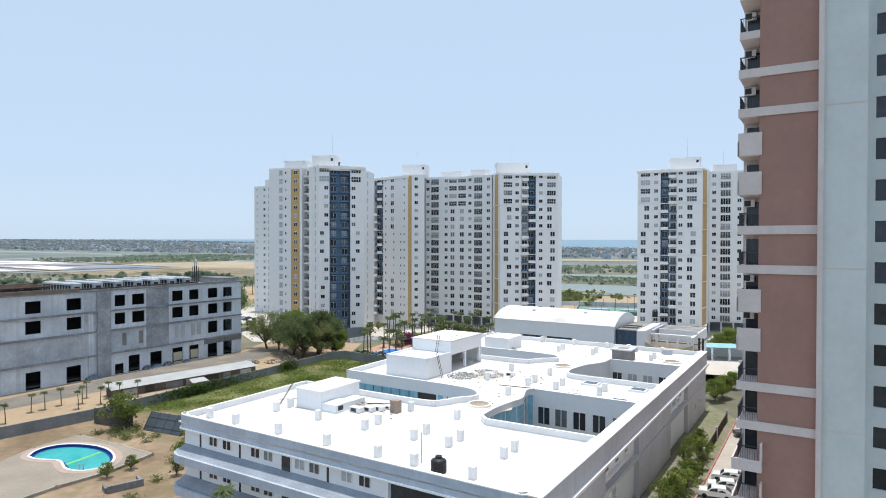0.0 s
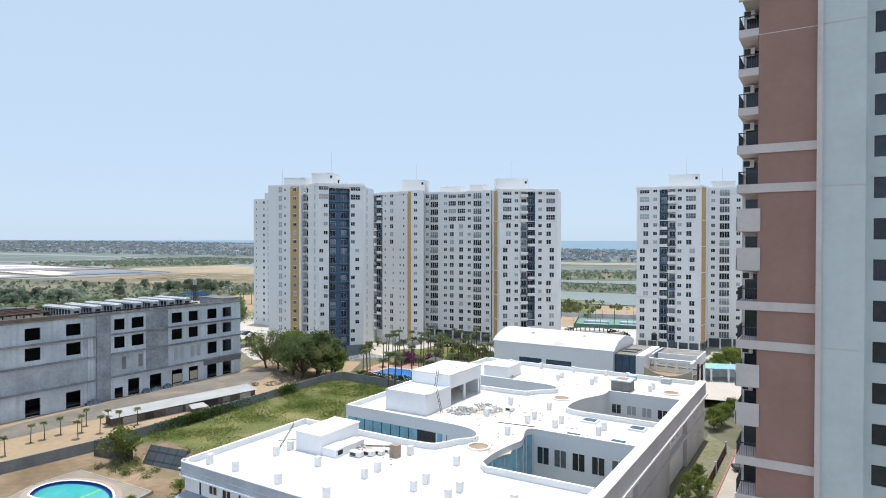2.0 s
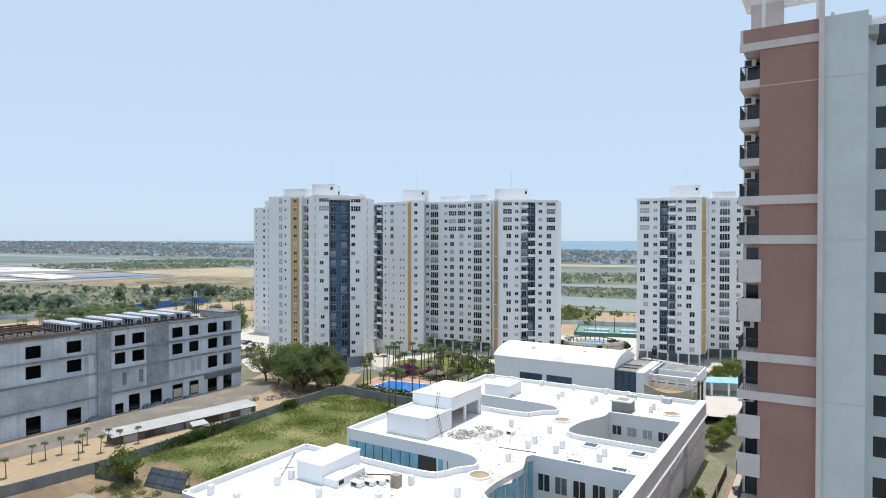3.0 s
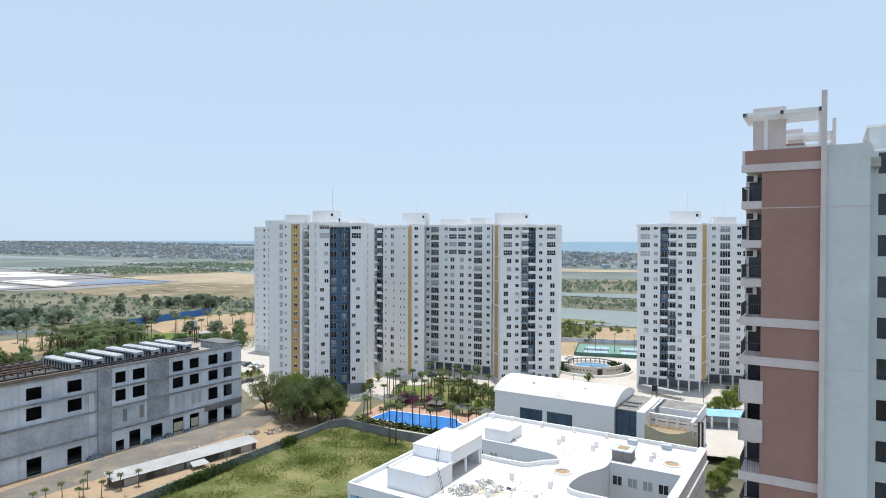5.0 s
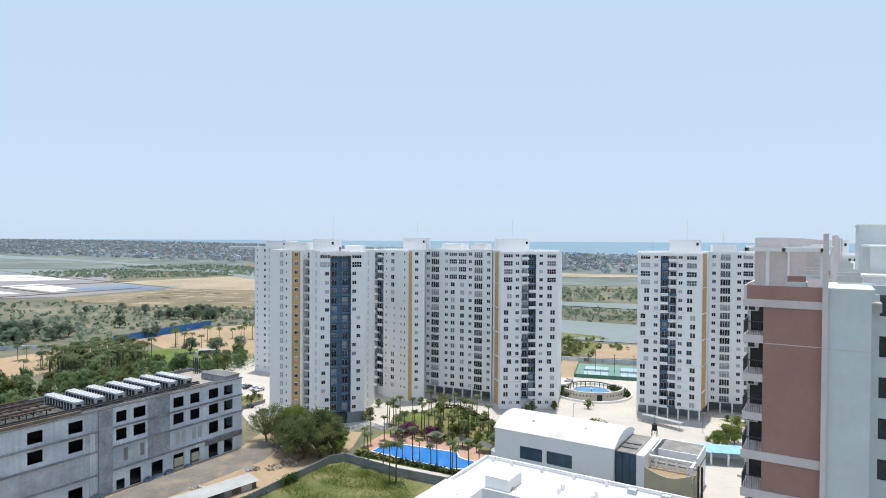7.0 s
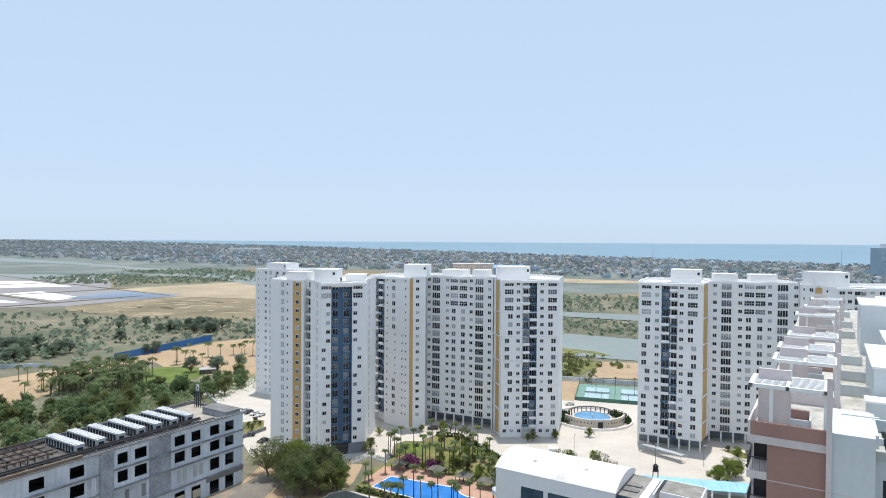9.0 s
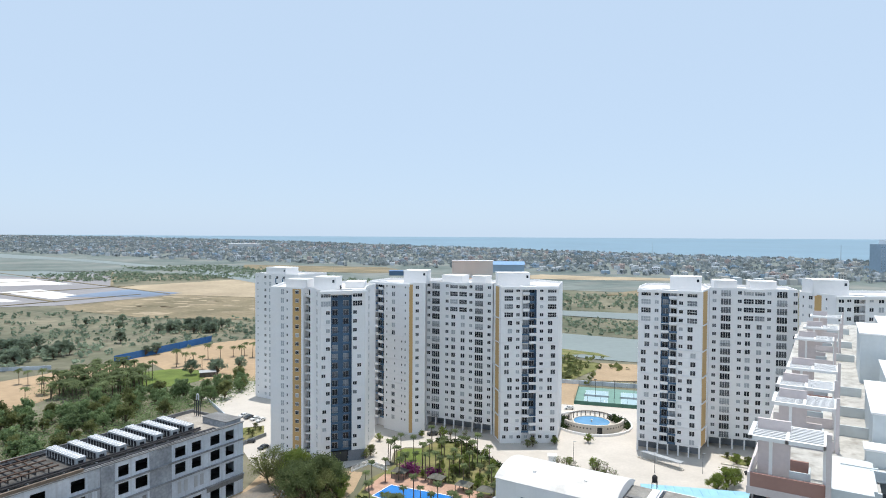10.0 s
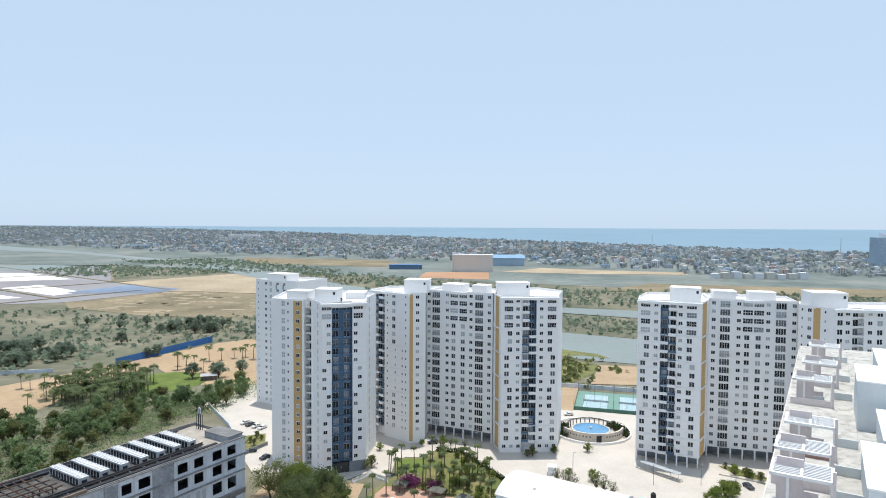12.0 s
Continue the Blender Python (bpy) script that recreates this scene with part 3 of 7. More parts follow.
Shape().box(-GW, -0.003, -0.3, 0, GZ, GT, concrete).box(-GW, 0, -GL, -GL + 0.3, GZ, GT, concrete).box(-GW - 0.3, -GW, -GL, 0, GZ, GT, concrete).part("end_wall", gb)
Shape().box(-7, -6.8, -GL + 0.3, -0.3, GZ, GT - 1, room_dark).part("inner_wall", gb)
ledge_cement = mat("weathered_ledge", (0.28, 0.295, 0.315), 0.9, 0.25, 0.25, 2.5, bump=0.2, blotch=0.6, stain=(0.17, 0.165, 0.16))
for z in (15.6, 10.7, 4.9):
    Shape().box(0.003, 0.45, -GL, 0.15, z - 0.25, z + 0.15, ledge_cement).part("ledge", gb, "weathered projecting concrete ledge")
terrace_cement = mat("dusty_cement", (0.40, 0.36, 0.31), 0.95, 0.15, 0.3, 2.5, blotch=0.5, stain=(0.27, 0.24, 0.20))
raw = mat("bare_grey_render", (0.28, 0.305, 0.34), 0.9, 0.2, 0.2, 1.6, bump=0.15, streak=0.35, stain=(0.20, 0.205, 0.215), col2=(0.42, 0.45, 0.49))
raw_pale = mat("thin_grey_render", (0.42, 0.46, 0.51), 0.9, 0.15, 0.2, 1.6, bump=0.15, streak=0.4, stain=(0.30, 0.32, 0.345), col2=(0.53, 0.57, 0.62))
for a, b, c, d, m_ in ((-86, -45, 4.75, 10.4, raw_pale), (-40.4, -31.5, 4.75, 10.4, raw_pale), (-30.9, -24.4, 4.75, 20.4, raw), (-47, -44.2, 10.9, 20.4, raw_pale)):
    Shape().box(0.004, 0.06, a, b, c, d, m_).part("render_patch", gb, "bare darker grey render")
for i, y in enumerate((-37.5, -33.0, -22.6, -20.6, -17.4, -15.4)):
    Shape().box(0.07, 0.11, y, y + 1.1, 6.4, 9.6, pale_louvre if i > 1 else cement_dark).part("shutter", gb)
for y in (-45.5,):
    Shape().box(0.003, 0.22, y - 0.6, y + 0.6, GZ, 15.3, concrete).part("pilaster", gb)
Shape().box(0.003, 0.5, -44.0, -40.6, GZ, GT - 0.1, raw).part("shaft", gb)
Shape().box(-0.6, 0.3, -GL, 0.2, GT, GT + 0.25, cement_dark).part("parapet", gb)
Shape().box(0.08, 0.12, -13.2, 0.1, 3.2, 4.6, cement_dark).part("damp_band", gb, "dark band over the far doors")
for a, b in ((-23, -19), (-17.6, -15.0)):
    Shape().box(-0.5, -0.42, a + 0.3, b + 0.2, -0.7, 2.3, tan_paint).part("board", gb, "yellowish board standing inside the doorway")

# roof of the grey building: chillers, pipes, tank room, flues
ATG = pose(-62, 189.5, GT - 0.7, 0, 0, COMPOUND)
steel = mat("galvanised_steel", (0.52, 0.54, 0.56), 0.45, 0.08, 0.5, 4.0, metal=0.3)
black_fan = mat("black_fan_guard", (0.03, 0.03, 0.035), 0.6, 0.2)
CL = 14.6
body_s = Shape().box(0, CL, 0, 2.4, 2.0, 2.4, steel).box(0.1, CL - 0.1, 0.12, 2.28, 2.4, 2.445, white_trim).box(0.1, CL - 0.9, 0.12, 2.28, 0.35, 2.0, black_fan)
for i in range(10):
    x = i * 1.38
    for y in (0.05, 2.35):
        body_s.add([(x - 0.3, y, 0.35), (x + 0.3, y, 0.35), (x + 0.1, y, 2.0), (x - 0.1, y, 2.0)], [(0, 1, 2, 3)], steel)
body_s.box(CL - 0.9, CL, 0.05, 2.35, 0.3, 2.0, steel).box(CL, CL + 0.03, 0.5, 1.8, 0.7, 1.7, black_fan)
body_me = body_s.mesh("casing")
fan = Shape()
for k in range(12):
    a0, a1 = 6.2832 * k / 12, 6.2832 * (k + 1) / 12
    fan.add([(0.5 * math.cos(a), 0.5 * math.sin(a), z) for a in (a0, a1) for z in (0, 0.22)], [(0, 2, 3, 1)], white_trim)
    fan.add([(0.5 * math.cos(a0), 0.5 * math.sin(a0), 0.2), (0.5 * math.cos(a1), 0.5 * math.sin(a1), 0.2), (0, 0, 0.16)], [(0, 1, 2)], pale_louvre)
fan_me = fan.mesh("fan")
foot = Shape().box(-0.15, 0.15, 0, 2.4, 0, 0.35, steel).mesh("foot")
CH = (-46.5, -41.2, -35.8, -30.2, -25.2, -20.2, -15.2)
for y in CH:
    ch = thing("chiller", "long galvanised air-cooled chiller with twin rows of fans", "chiller", ATG @ Matrix.Translation((-20.8, y, 0)), "roof chillers")
    share("casing", body_me, ch, Matrix.Identity(4))
    for i in range(11):
        for j in (0.62, 1.78):
            share("fan", fan_me, ch, Matrix.Translation((0.75 + i * 1.31, j, 2.4)))
    for x in (0.4, 5.0, 9.6, 14.2):
        share("foot", foot, ch, Matrix.Translation((x, 0, 0)))
pipes = thing("roof_pipework", "bundled rusty brown pipes running along the roof", "pipework", ATG)
for j, (x, z) in enumerate(((-5.9, 0.5), (-5.3, 0.55), (-5.6, 1.0))):
    Shape().tube((x, -GL + 3, z), (x, -11, z), 0.2, black_fan, 7).part("pipe", pipes)
for y in range(-82, -10, 4):
    Shape().box(-6.3, -4.9, y - 0.08, y + 0.08, 0, 0.35, steel).part("support", pipes)
for y in range(-84, -50, 2):
    Shape().tube((-21, y, 1.8), (-6, y, 1.8), 0.17, (rust if y % 4 else black_fan), 6).part("pipe", pipes)
    Shape().tube((-10 + (y % 3), y, 0), (-10 + (y % 3), y, 1.8), 0.14, black_fan, 6).part("riser", pipes)
for x in (-20, -16, -12.5, -9, -6.5):
    Shape().tube((x, -85, 2.1), (x, -50.5, 2.1), 0.2, rust, 6).part("pipe", pipes)
deck_dark = mat("dirty_roof_deck", (0.10, 0.095, 0.09), 0.95, 0.3, 0.25, 2.5, blotch=0.5, stain=(0.20, 0.185, 0.165))
Shape().box(-24, -0.4, -GL, -13, 0.0, 0.02, deck_dark).part("deck", pipes, "dirty dark roof deck")
Shape().box(-24, -0.4, -13, 0, 0.0, 0.02, terrace_cement).part("deck", pipes, "pale dusty cement deck")
Shape().box(-11.5, -0.6, -5.8, -0.4, GT - 0.7, GT + 1.2, raw).box(-11.7, -0.4, -6.0, -0.2, GT + 1.2, GT + 1.4, cement_dark).box(-11.53, -11.48, -4, -2.5, GT - 0.7, GT + 0.9, room_dark).part("tank_room", gb, "bare block tank room on the roof")
Shape().box(-24, -23.6, -GL, 0, 0, 1.1, cement_dark).box(-24, 0, -0.35, 0, 0, 0.9, cement_dark).part("back_parapet", pipes)
Shape().box(-3.6, -2.5, -GL + 2, -8, 0.3, 0.6, black_fan).box(-22.6, -21.8, -GL + 2, -8, 0.3, 0.7, black_fan).part("cable_tray", pipes, "black cable trays along the roof edge")
brick_par = mat("brown_brick", (0.20, 0.155, 0.12), 0.9, 0.2, 0.5, 5.0, bump=0.2)
Shape().box(-0.45, 0.1, -GL, -48, 0.95, 1.75, brick_par).part("brick_parapet", pipes, "rough brown brick parapet")
Shape().box(-0.45, -0.05, -48, -6, 0.95, 1.2, cement_dark).part("low_parapet", pipes)
flue = thing("flue_stack", "pair of tall steel flue pipes with bent tops on the roof", "flue", ATG @ Matrix.Translation((-19.5, -2.0, 0)))
for x in (0, 1.0):
    Shape().tube((x, 0, 0), (x, 0, 5.2), 0.2, rail_metal, 10).part("pipe", flue)
    Shape().tube((x, 0, 5.2), (x, 0, 6.5), 0.22, steel, 10).part("upper_pipe", flue, "bare steel upper length")
s = Shape()
for k in range(6):
    a0, a1 = math.pi * k / 6, math.pi * (k + 1) / 6
    s.tube((0.5 - 0.5 * math.cos(a0), 0, 6.5 + 0.6 * math.sin(a0)), (0.5 - 0.5 * math.cos(a1), 0, 6.5 + 0.6 * math.sin(a1)), 0.22, steel, 8)
s.part("bend", flue)
for x in (-1.0, 2.0):
    Shape().box(x - 0.06, x + 0.06, -0.06, 0.06, 0, 5.0, rail_metal).part("brace", flue)

# ---- white institutional building with light wells ----
wb = thing("school_building", "large white flat-roofed building with curved light wells", "building", pose(7.7, 53.7, 0, 0, 0, COMPOUND))
WR, WP = 10.0, 10.95


def smooth(pts, n=5):
    """A smooth line through the points."""
    out = []
    for i in range(len(pts) - 1):
        p0, p1, p2, p3 = (Vector(pts[max(0, min(len(pts) - 1, i + k))]) for k in (-1, 0, 1, 2))
        for j in range(n):
            t = j / n
            out.append(tuple(0.5 * (2 * p1 + (p2 - p0) * t + (2 * p0 - 5 * p1 + 4 * p2 - p3) * t * t + (3 * p1 - p0 - 3 * p2 + p3) * t ** 3)))
    return out + [tuple(pts[-1])]


glass_r1 = smooth([(-15.8, 20.4), (-16.0, 24), (-15.6, 28), (-15.2, 31), (-16.6, 35.4), (-16.0, 36.8)])
well_r1 = [(-0.5, 19.6), (-14.6, 19.2)] + glass_r1 + [(-0.5, 36.8)]
well_r2 = smooth([(-0.5, 50.0), (-8, 50.0), (-14.6, 50.2), (-16.2, 52.5), (-15.6, 58), (-13.5, 63), (-13.5, 66.5)]) + [(-0.5, 66.5)]
well_l2 = smooth([(-49, 65.5), (-40, 65.5), (-27, 65.3), (-23.6, 64.4), (-22.5, 62.6), (-24.5, 60.8), (-25.8, 59.0), (-28, 57.6), (-40, 57.5), (-49, 57.5)])
well_l1 = smooth([(-49, 32.4), (-36, 32.4), (-26.5, 32.2), (-22.8, 31.0), (-21.6, 28.6), (-23.2, 26.4), (-24.2, 24.2), (-26.5, 22.7), (-38, 22.5), (-49, 22.5)])
plan = [(-48.0, 0), (-0.5, 0)] + well_r1 + well_r2 + [(-0.5, 84), (-49, 84)] + well_l2 + well_l1 + [(-49, 1.0)]
Shape().prism(plan, GZ, WR, wb_paint, roof_white).part("wall", wb)
s = Shape()
for i in range(len(plan)):
    p, q = plan[i], plan[(i + 1) % len(plan)]
    m, L = face_frame(p, q)
    if L > 0.02 and (p[0] < -0.6 + 0.2 * (p[1] < 0.5) or q[0] < -0.6):
        s.box(-0.02, L + 0.02, 0.0, 0.28, WR, WP - 0.25, wb_paint, m)
        s.box(-0.03, L + 0.03, -0.06, 0.34, WP - 0.25, WP - 0.13, white_trim, m)
s.part("parapet", wb)
# street front: deep stained, shade-tinted fascia with rounded end, ledges and recessed windows
corner = [(-0.2 - 1.0 * (1 - math.cos(radians(a))), 0.6 - 1.0 * math.sin(radians(a))) for a in range(0, 91, 15)]
lcorner = [(-47.9 - 1.0 * math.sin(radians(a)), 0.6 - 1.0 * math.cos(radians(a))) for a in range(0, 91, 15)]


def rim(outline, z0, z1, thick, m, top=None):
    """An upright band that follows an open line, with a flat top."""
    s = Shape()
    for p, q in zip(outline, outline[1:]):
        f, L = face_frame(p, q)
        s.box(-0.02, L + 0.02, 0, thick, z0, z1, m, f)
    return s


front_line = lcorner[::-1] + corner[::-1]
rim(front_line, 9.3, WP - 0.1, 0.3, wb_fascia).part("fascia", wb, "rain-streaked white fascia with bluish shade in its colour")
rim(front_line, WP - 0.1, WP, 0.5, white_trim).part("coping", wb)
rim([(x, y - 0.25) for x, y in front_line], 9.12, 9.3, 0.62, wb_paint).part("drip_ledge", wb)
Shape().box(-48.8, -0.3, -0.4, 0, 9.86, 9.99, roof_white).part("roof_edge", wb)
for z in (6.2, 2.2):
    s = Shape()
    outl = [(-46.5 - 2.6 * math.sin(radians(a)), 0.6 - 2.7 * math.cos(radians(a))) for a in range(90, -1, -15)] + [(-0.6, -2.1)]
    n = len(outl)
    s.add([(x, y, z + 0.25) for x, y in outl] + [(-0.6, 0, z + 1.0), (-47.9, 0, z + 1.0)], [tuple(range(n + 2))], ledge_top)
    for p, q in zip(outl, outl[1:]):
        f, L = face_frame(p, q)
        # ledge lip takes the blue-grey too, shade painted on its front
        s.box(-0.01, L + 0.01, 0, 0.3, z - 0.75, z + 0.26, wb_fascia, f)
    s.add([(x, y, z - 0.75) for x, y in outl] + [(-0.6, 0, z - 0.75), (-47.9, 0, z - 0.75)], [tuple(range(n + 2))[::-1]], wb_paint)
    s.part("ledge", wb, "rain-stained projecting ledge")
win_wb = window_mesh("school_window", 1.5, 1.3, 2, 0.09, sill=False)
door_me = Shape().box(-0.16, 0.16, -0.03, 0, -1.5, 0.65, dark_glass).mesh("slot")
for z in (8.4, 4.4):
    for x in (-42.4, -39.9, -34.9, -32.75, -27.8, -25.6, -21.0, -18.6):
        put_window(win_wb, wb, Matrix.Translation((x, 0, z)))
    for x in (-44.9, -37.6, -23.65):
        share("slot_window", door_me, wb, Matrix.Translation((x, 0, z)))
    Shape().box(-30.6, -29.2, -0.04, 0, z - 1.3, z + 0.8, dark_glass).box(-30.75, -30.6, -0.06, 0, z - 1.3, z + 0.8, white_trim).box(-29.2, -29.05, -0.06, 0, z - 1.3, z + 0.8, white_trim).part("doorway", wb)
# flat near-black panel: the portal's shade is painted onto the wall
Shape().box(-15.2, -2.2, -0.05, 0, 7.2, 9.1, room_dark).box(-15.4, -15.2, -0.6, 0, 7.0, 9.12, wb_paint).box(-2.2, -2.0, -0.6, 0, 7.0, 9.12, wb_paint).part("portal", wb, "portal opening with its deep shade painted near-black")
# grey side: panels, string courses and recessed white bays
pierced(Shape(), 84.0, GZ, WP - 0.1, [(4, 7, GZ, 4.2), (56, 59, 4.6, 6.6), (60.5, 62, 4.6, 6.2), (22, 25, GZ, 3.4)], 0.5, wb_paint, wb_side).part("side_wall", wb, "white bays and grey rendered side wall", Matrix.Translation((0, 0, 0)) @ pose(0, 0, 0, 0, 0, 90))
for a, b in ((0.6, 18.6), (33, 52), (66, 83.9)):
    Shape().box(0.003, 0.7, a, b, GZ, 8.5, wb_side).part("side_panel", wb, "grey lilac rendered panel")
Shape().box(0.003, 0.9, 0.0, 84.1, 8.5, WP - 0.08, wb_side).part("side_fascia", wb, "grey rendered parapet band")
Shape().box(-0.5, 1.0, -0.2, 84.2, WP - 0.08, WP + 0.04, white_trim).part("side_coping", wb)
Shape().box(0.003, 1.25, 0.4, 84.2, 8.2, 8.5, white_trim).part("side_ledge", wb)
for a, b in ((18.6, 33), (52, 66)):
    Shape().box(0.003, 0.8, a, b, 4.6, 5.0, wb_side).part("string_course", wb)
    f = Shape()
    f.box(0.003, 0.35, a + 0.6, a + 11, 5.6, 5.85, white_trim)
    f.part("hood", wb, "white projecting hood over the bay windows")
    for i in range(3):
        put_window(WIN["small"], wb, Matrix.Translation((0, a + 2.5 + 4 * i, 7.0)) @ pose(0, 0, 0, 0, 0, 90))
for a, b in ((33, 52), (66, 83.9), (0.6, 18.6)):
    Shape().box(0.703, 0.85, a, b, 4.6, 5.0, wb_side).part("string_course", wb)
for y in (73, 78):
    for z in (6.6, 2.4):
        put_window(WIN["slit"], wb, Matrix.Translation((0.7, y, z)) @ pose(0, 0, 0, 0, 0, 90))
# light wells: glazing
tall_win = window_mesh("well_window", 1.9, 2.6, 2, 0.1, sill=False)
for x in (-14.3, -11.6, -8.8, -5.9, -3.0):
    put_window(tall_win, wb, Matrix.Translation((x, 36.8, 7.0)))
for x in (-12, -9.2, -6.4, -3.6):
    put_window(WIN["pair"], wb, Matrix.Translation((x, 66.5, 7.6)))
for x in (-44, -41, -37.6, -34, -30.6, -27.6):
    put_window(tall_win, wb, Matrix.Translation((x, 65.5, 7.2)))
s = Shape()
for p, q in zip(glass_r1[:-1], glass_r1[1:]):
    s.add([(p[0] + 0.08, p[1], 3), (q[0] + 0.08, q[1], 3), (q[0] + 0.08, q[1], 9.9), (p[0] + 0.08, p[1], 9.9)], [(0, 1, 2, 3)], blue_glass)
s.part("curved_glazing", wb, "curved blue glazed wall")
for p in glass_r1[::4]:
    Shape().box(p[0] + 0.1, p[0] + 0.2, p[1] - 0.05, p[1] + 0.05, 3, 9.9, white_trim).part("mullion", wb)
pane = Shape().add([(-0.86, -0.05, 4.6), (0.86, -0.05, 4.6), (0.86, -0.05, 8.9), (-0.86, -0.05, 8.9)], [(0, 1, 2, 3)], blue_glass).box(0.86, 0.96, -0.12, 0, 4.6, 8.9, navy_glass).mesh("pane")
for i in range(14):
    x = -47.6 + i * 1.82
    if i in (8, 9):
        continue
    share("pane", pane, wb, Matrix.Translation((x, 32.4, 0)))
Shape().box(-34.1, -30.6, -0.06 + 32.4, 32.4, 4.6, 8.9, room_dark).part("opening", wb)
# roof furniture that is built in
Shape().box(-41, -36.4, 12.6, 20.6, WR, 12.55, wb_paint).box(-41.15, -36.25, 12.45, 20.75, 12.55, 12.7, white_trim).part("stair_head", wb)
Shape().box(-36.4, -33.9, 12.8, 16.2, WR, 11.1, wb_paint).box(-36.4, -34.2, 16.5, 19.2, WR, 10.9, wb_paint).box(-34.9, -33.87, 13.2, 14.2, 10.3, 10.9, dark_glass).part("low_box", wb)
Shape().box(-43.2, -34.8, 36.1, 44.0, WR, 13.2, wb_paint).box(-43.3, -42.9, 36.0, 44.1, 13.2, 13.55, wb_paint).box(-43.3, -34.7, 36.0, 36.35, 13.2, 13.55, wb_paint).box(-35.0, -34.7, 36.0, 44.1, 13.2, 13.55, wb_paint).part("plant_room", wb)
s = Shape()
s.box(-43.2, -42.9, 44.0, 55.4, WR, 12.9, wb_paint).box(-42.9, -35.0, 55.1, 55.4, WR, 12.9, wb_paint)
s.box(-43.2, -35.0, 44.0, 55.4, 12.9, 15.2, wb_paint).box(-43.35, -34.85, 43.85, 55.55, 15.2, 15.4, roof_white)
for y in (44.3, 49.5, 54.8):
    s.box(-35.5, -35.1, y - 0.2, y + 0.2, WR, 12.9, wb_paint)
s.part("upper_plant_room", wb, "white roof house raised on posts")
Shape().box(-41, -35.4, 68, 74.5, WR, 12.45, wb_paint).box(-41.15, -35.25, 67.85, 74.65, 12.45, 12.62, white_trim).part("stair_head", wb)
# stubs of columns left for a later storey
stub = Shape().box(-0.33, 0.33, -0.33, 0.33, WR, WR + 1.25, white_trim).mesh("column_stub")
SX, SY = (-46.6, -41.6, -34.0, -26.3, -19.0, -14.3, -7.4), (2.7, 9.5, 12.1, 19.3, 34.3, 41.5, 44.2, 50.6, 73.2, 75.6, 82.6)
for i, x in enumerate(SX):
    for j, y in enumerate(SY):
        inside = (x < -20 and 21 < y < 35) or (x > -17.5 and (18 < y < 38)) or (x < -33 and 33 < y < 57) or (x > -17.5 and y < 69 and y > 49) or (x < -30 and 66 < y < 77)
        if inside or (i, j) in ((2, 2), (2, 3), (1, 3), (0, 1), (0, 2), (0, 3), (1, 4), (0, 9), (3, 4)):
            continue
        share("column_stub", stub, wb, Matrix.Translation((x, y, 0)))
sk = Shape().box(-1.3, 1.3, -1.1, 1.1, WR, WR + 0.3, white_trim).box(-1.0, 1.0, -0.8, 0.8, WR + 0.3, WR + 0.33, navy_glass).mesh("skylight")
for x, y in ((-10.7, 47.5), (-3.1, 47.2), (-3.7, 38.9), (-10.4, 38.6)):
    share("skylight", sk, wb, Matrix.Translation((x, y, 0)))
for x, y in ((-19.9, 26.9), (-19.9, 58.7), (-3.6, 73.5)):
    s = Shape()
    ring = [(x + r * math.cos(math.pi * k / 10), y + r * math.sin(math.pi * k / 10), z) for k in range(20) for r, z in ((1.7, WR), (1.7, WR + 0.25), (1.4, WR + 0.25), (1.4, WR + 0.03))]
    s.add(ring, [(4 * k + j, (4 * k + 4) % 80 + j, (4 * k + 4) % 80 + j + 1, 4 * k + j + 1) for k in range(20) for j in range(3)], white_trim)
    s.add([ring[4 * k + 3] for k in range(20)], [tuple(range(20))], sand_pale)
    s.part("round_skylight_kerb", wb, "round roof kerb filled with sand")
Shape().box(-14.1, -10.6, 70.1, 73.6, WR, WR + 2.0, cement_dark).box(-14.4, -10.3, 69.8, 73.9, WR + 2.0, WR + 2.2, concrete).box(-13.4, -11.3, 70.8, 72.9, WR + 2.2, WR + 2.24, sand_pale).part("roof_tank", wb, "grey cement roof tank")
for x, y in ((-6.3, 82.0), (-13.2, 81.6)):
    Shape().box(x - 0.9, x + 0.9, y - 0.6, y + 0.6, WR, WR + 1.0, concrete).part("vent_box", wb)

# things lying on that roof
ATW = pose(7.7, 53.7, 0, 0, 0, COMPOUND)
tank = thing("water_tank", "black ribbed plastic water tank on the white roof", "water tank", ATW @ Matrix.Translation((-11.2, 2.5, WR)))
s = Shape()
prof = [(0.75, 0), (0.8, 0.1), (0.8, 0.35), (0.76, 0.4), (0.8, 0.45), (0.8, 0.75), (0.76, 0.8), (0.8, 0.85), (0.8, 1.1), (0.7, 1.25), (0.35, 1.4), (0.3, 1.5), (0.01, 1.52)]
for k in range(16):
    a0, a1 = 2 * math.pi * k / 16, 2 * math.pi * (k + 1) / 16
    for (r0, z0), (r1, z1) in zip(prof, prof[1:]):
        s.add([(r0 * math.cos(a0), r0 * math.sin(a0), z0), (r0 * math.cos(a1), r0 * math.sin(a1), z0), (r1 * math.cos(a1), r1 * math.sin(a1), z1), (r1 * math.cos(a0), r1 * math.sin(a0), z1)], [(0, 1, 2, 3)], black_plastic)
s.part("tank_body", tank)
lid = Shape().tube((0, 0, 1.5), (0, 0, 1.62), 0.34, black_plastic, 12).part("lid", tank)
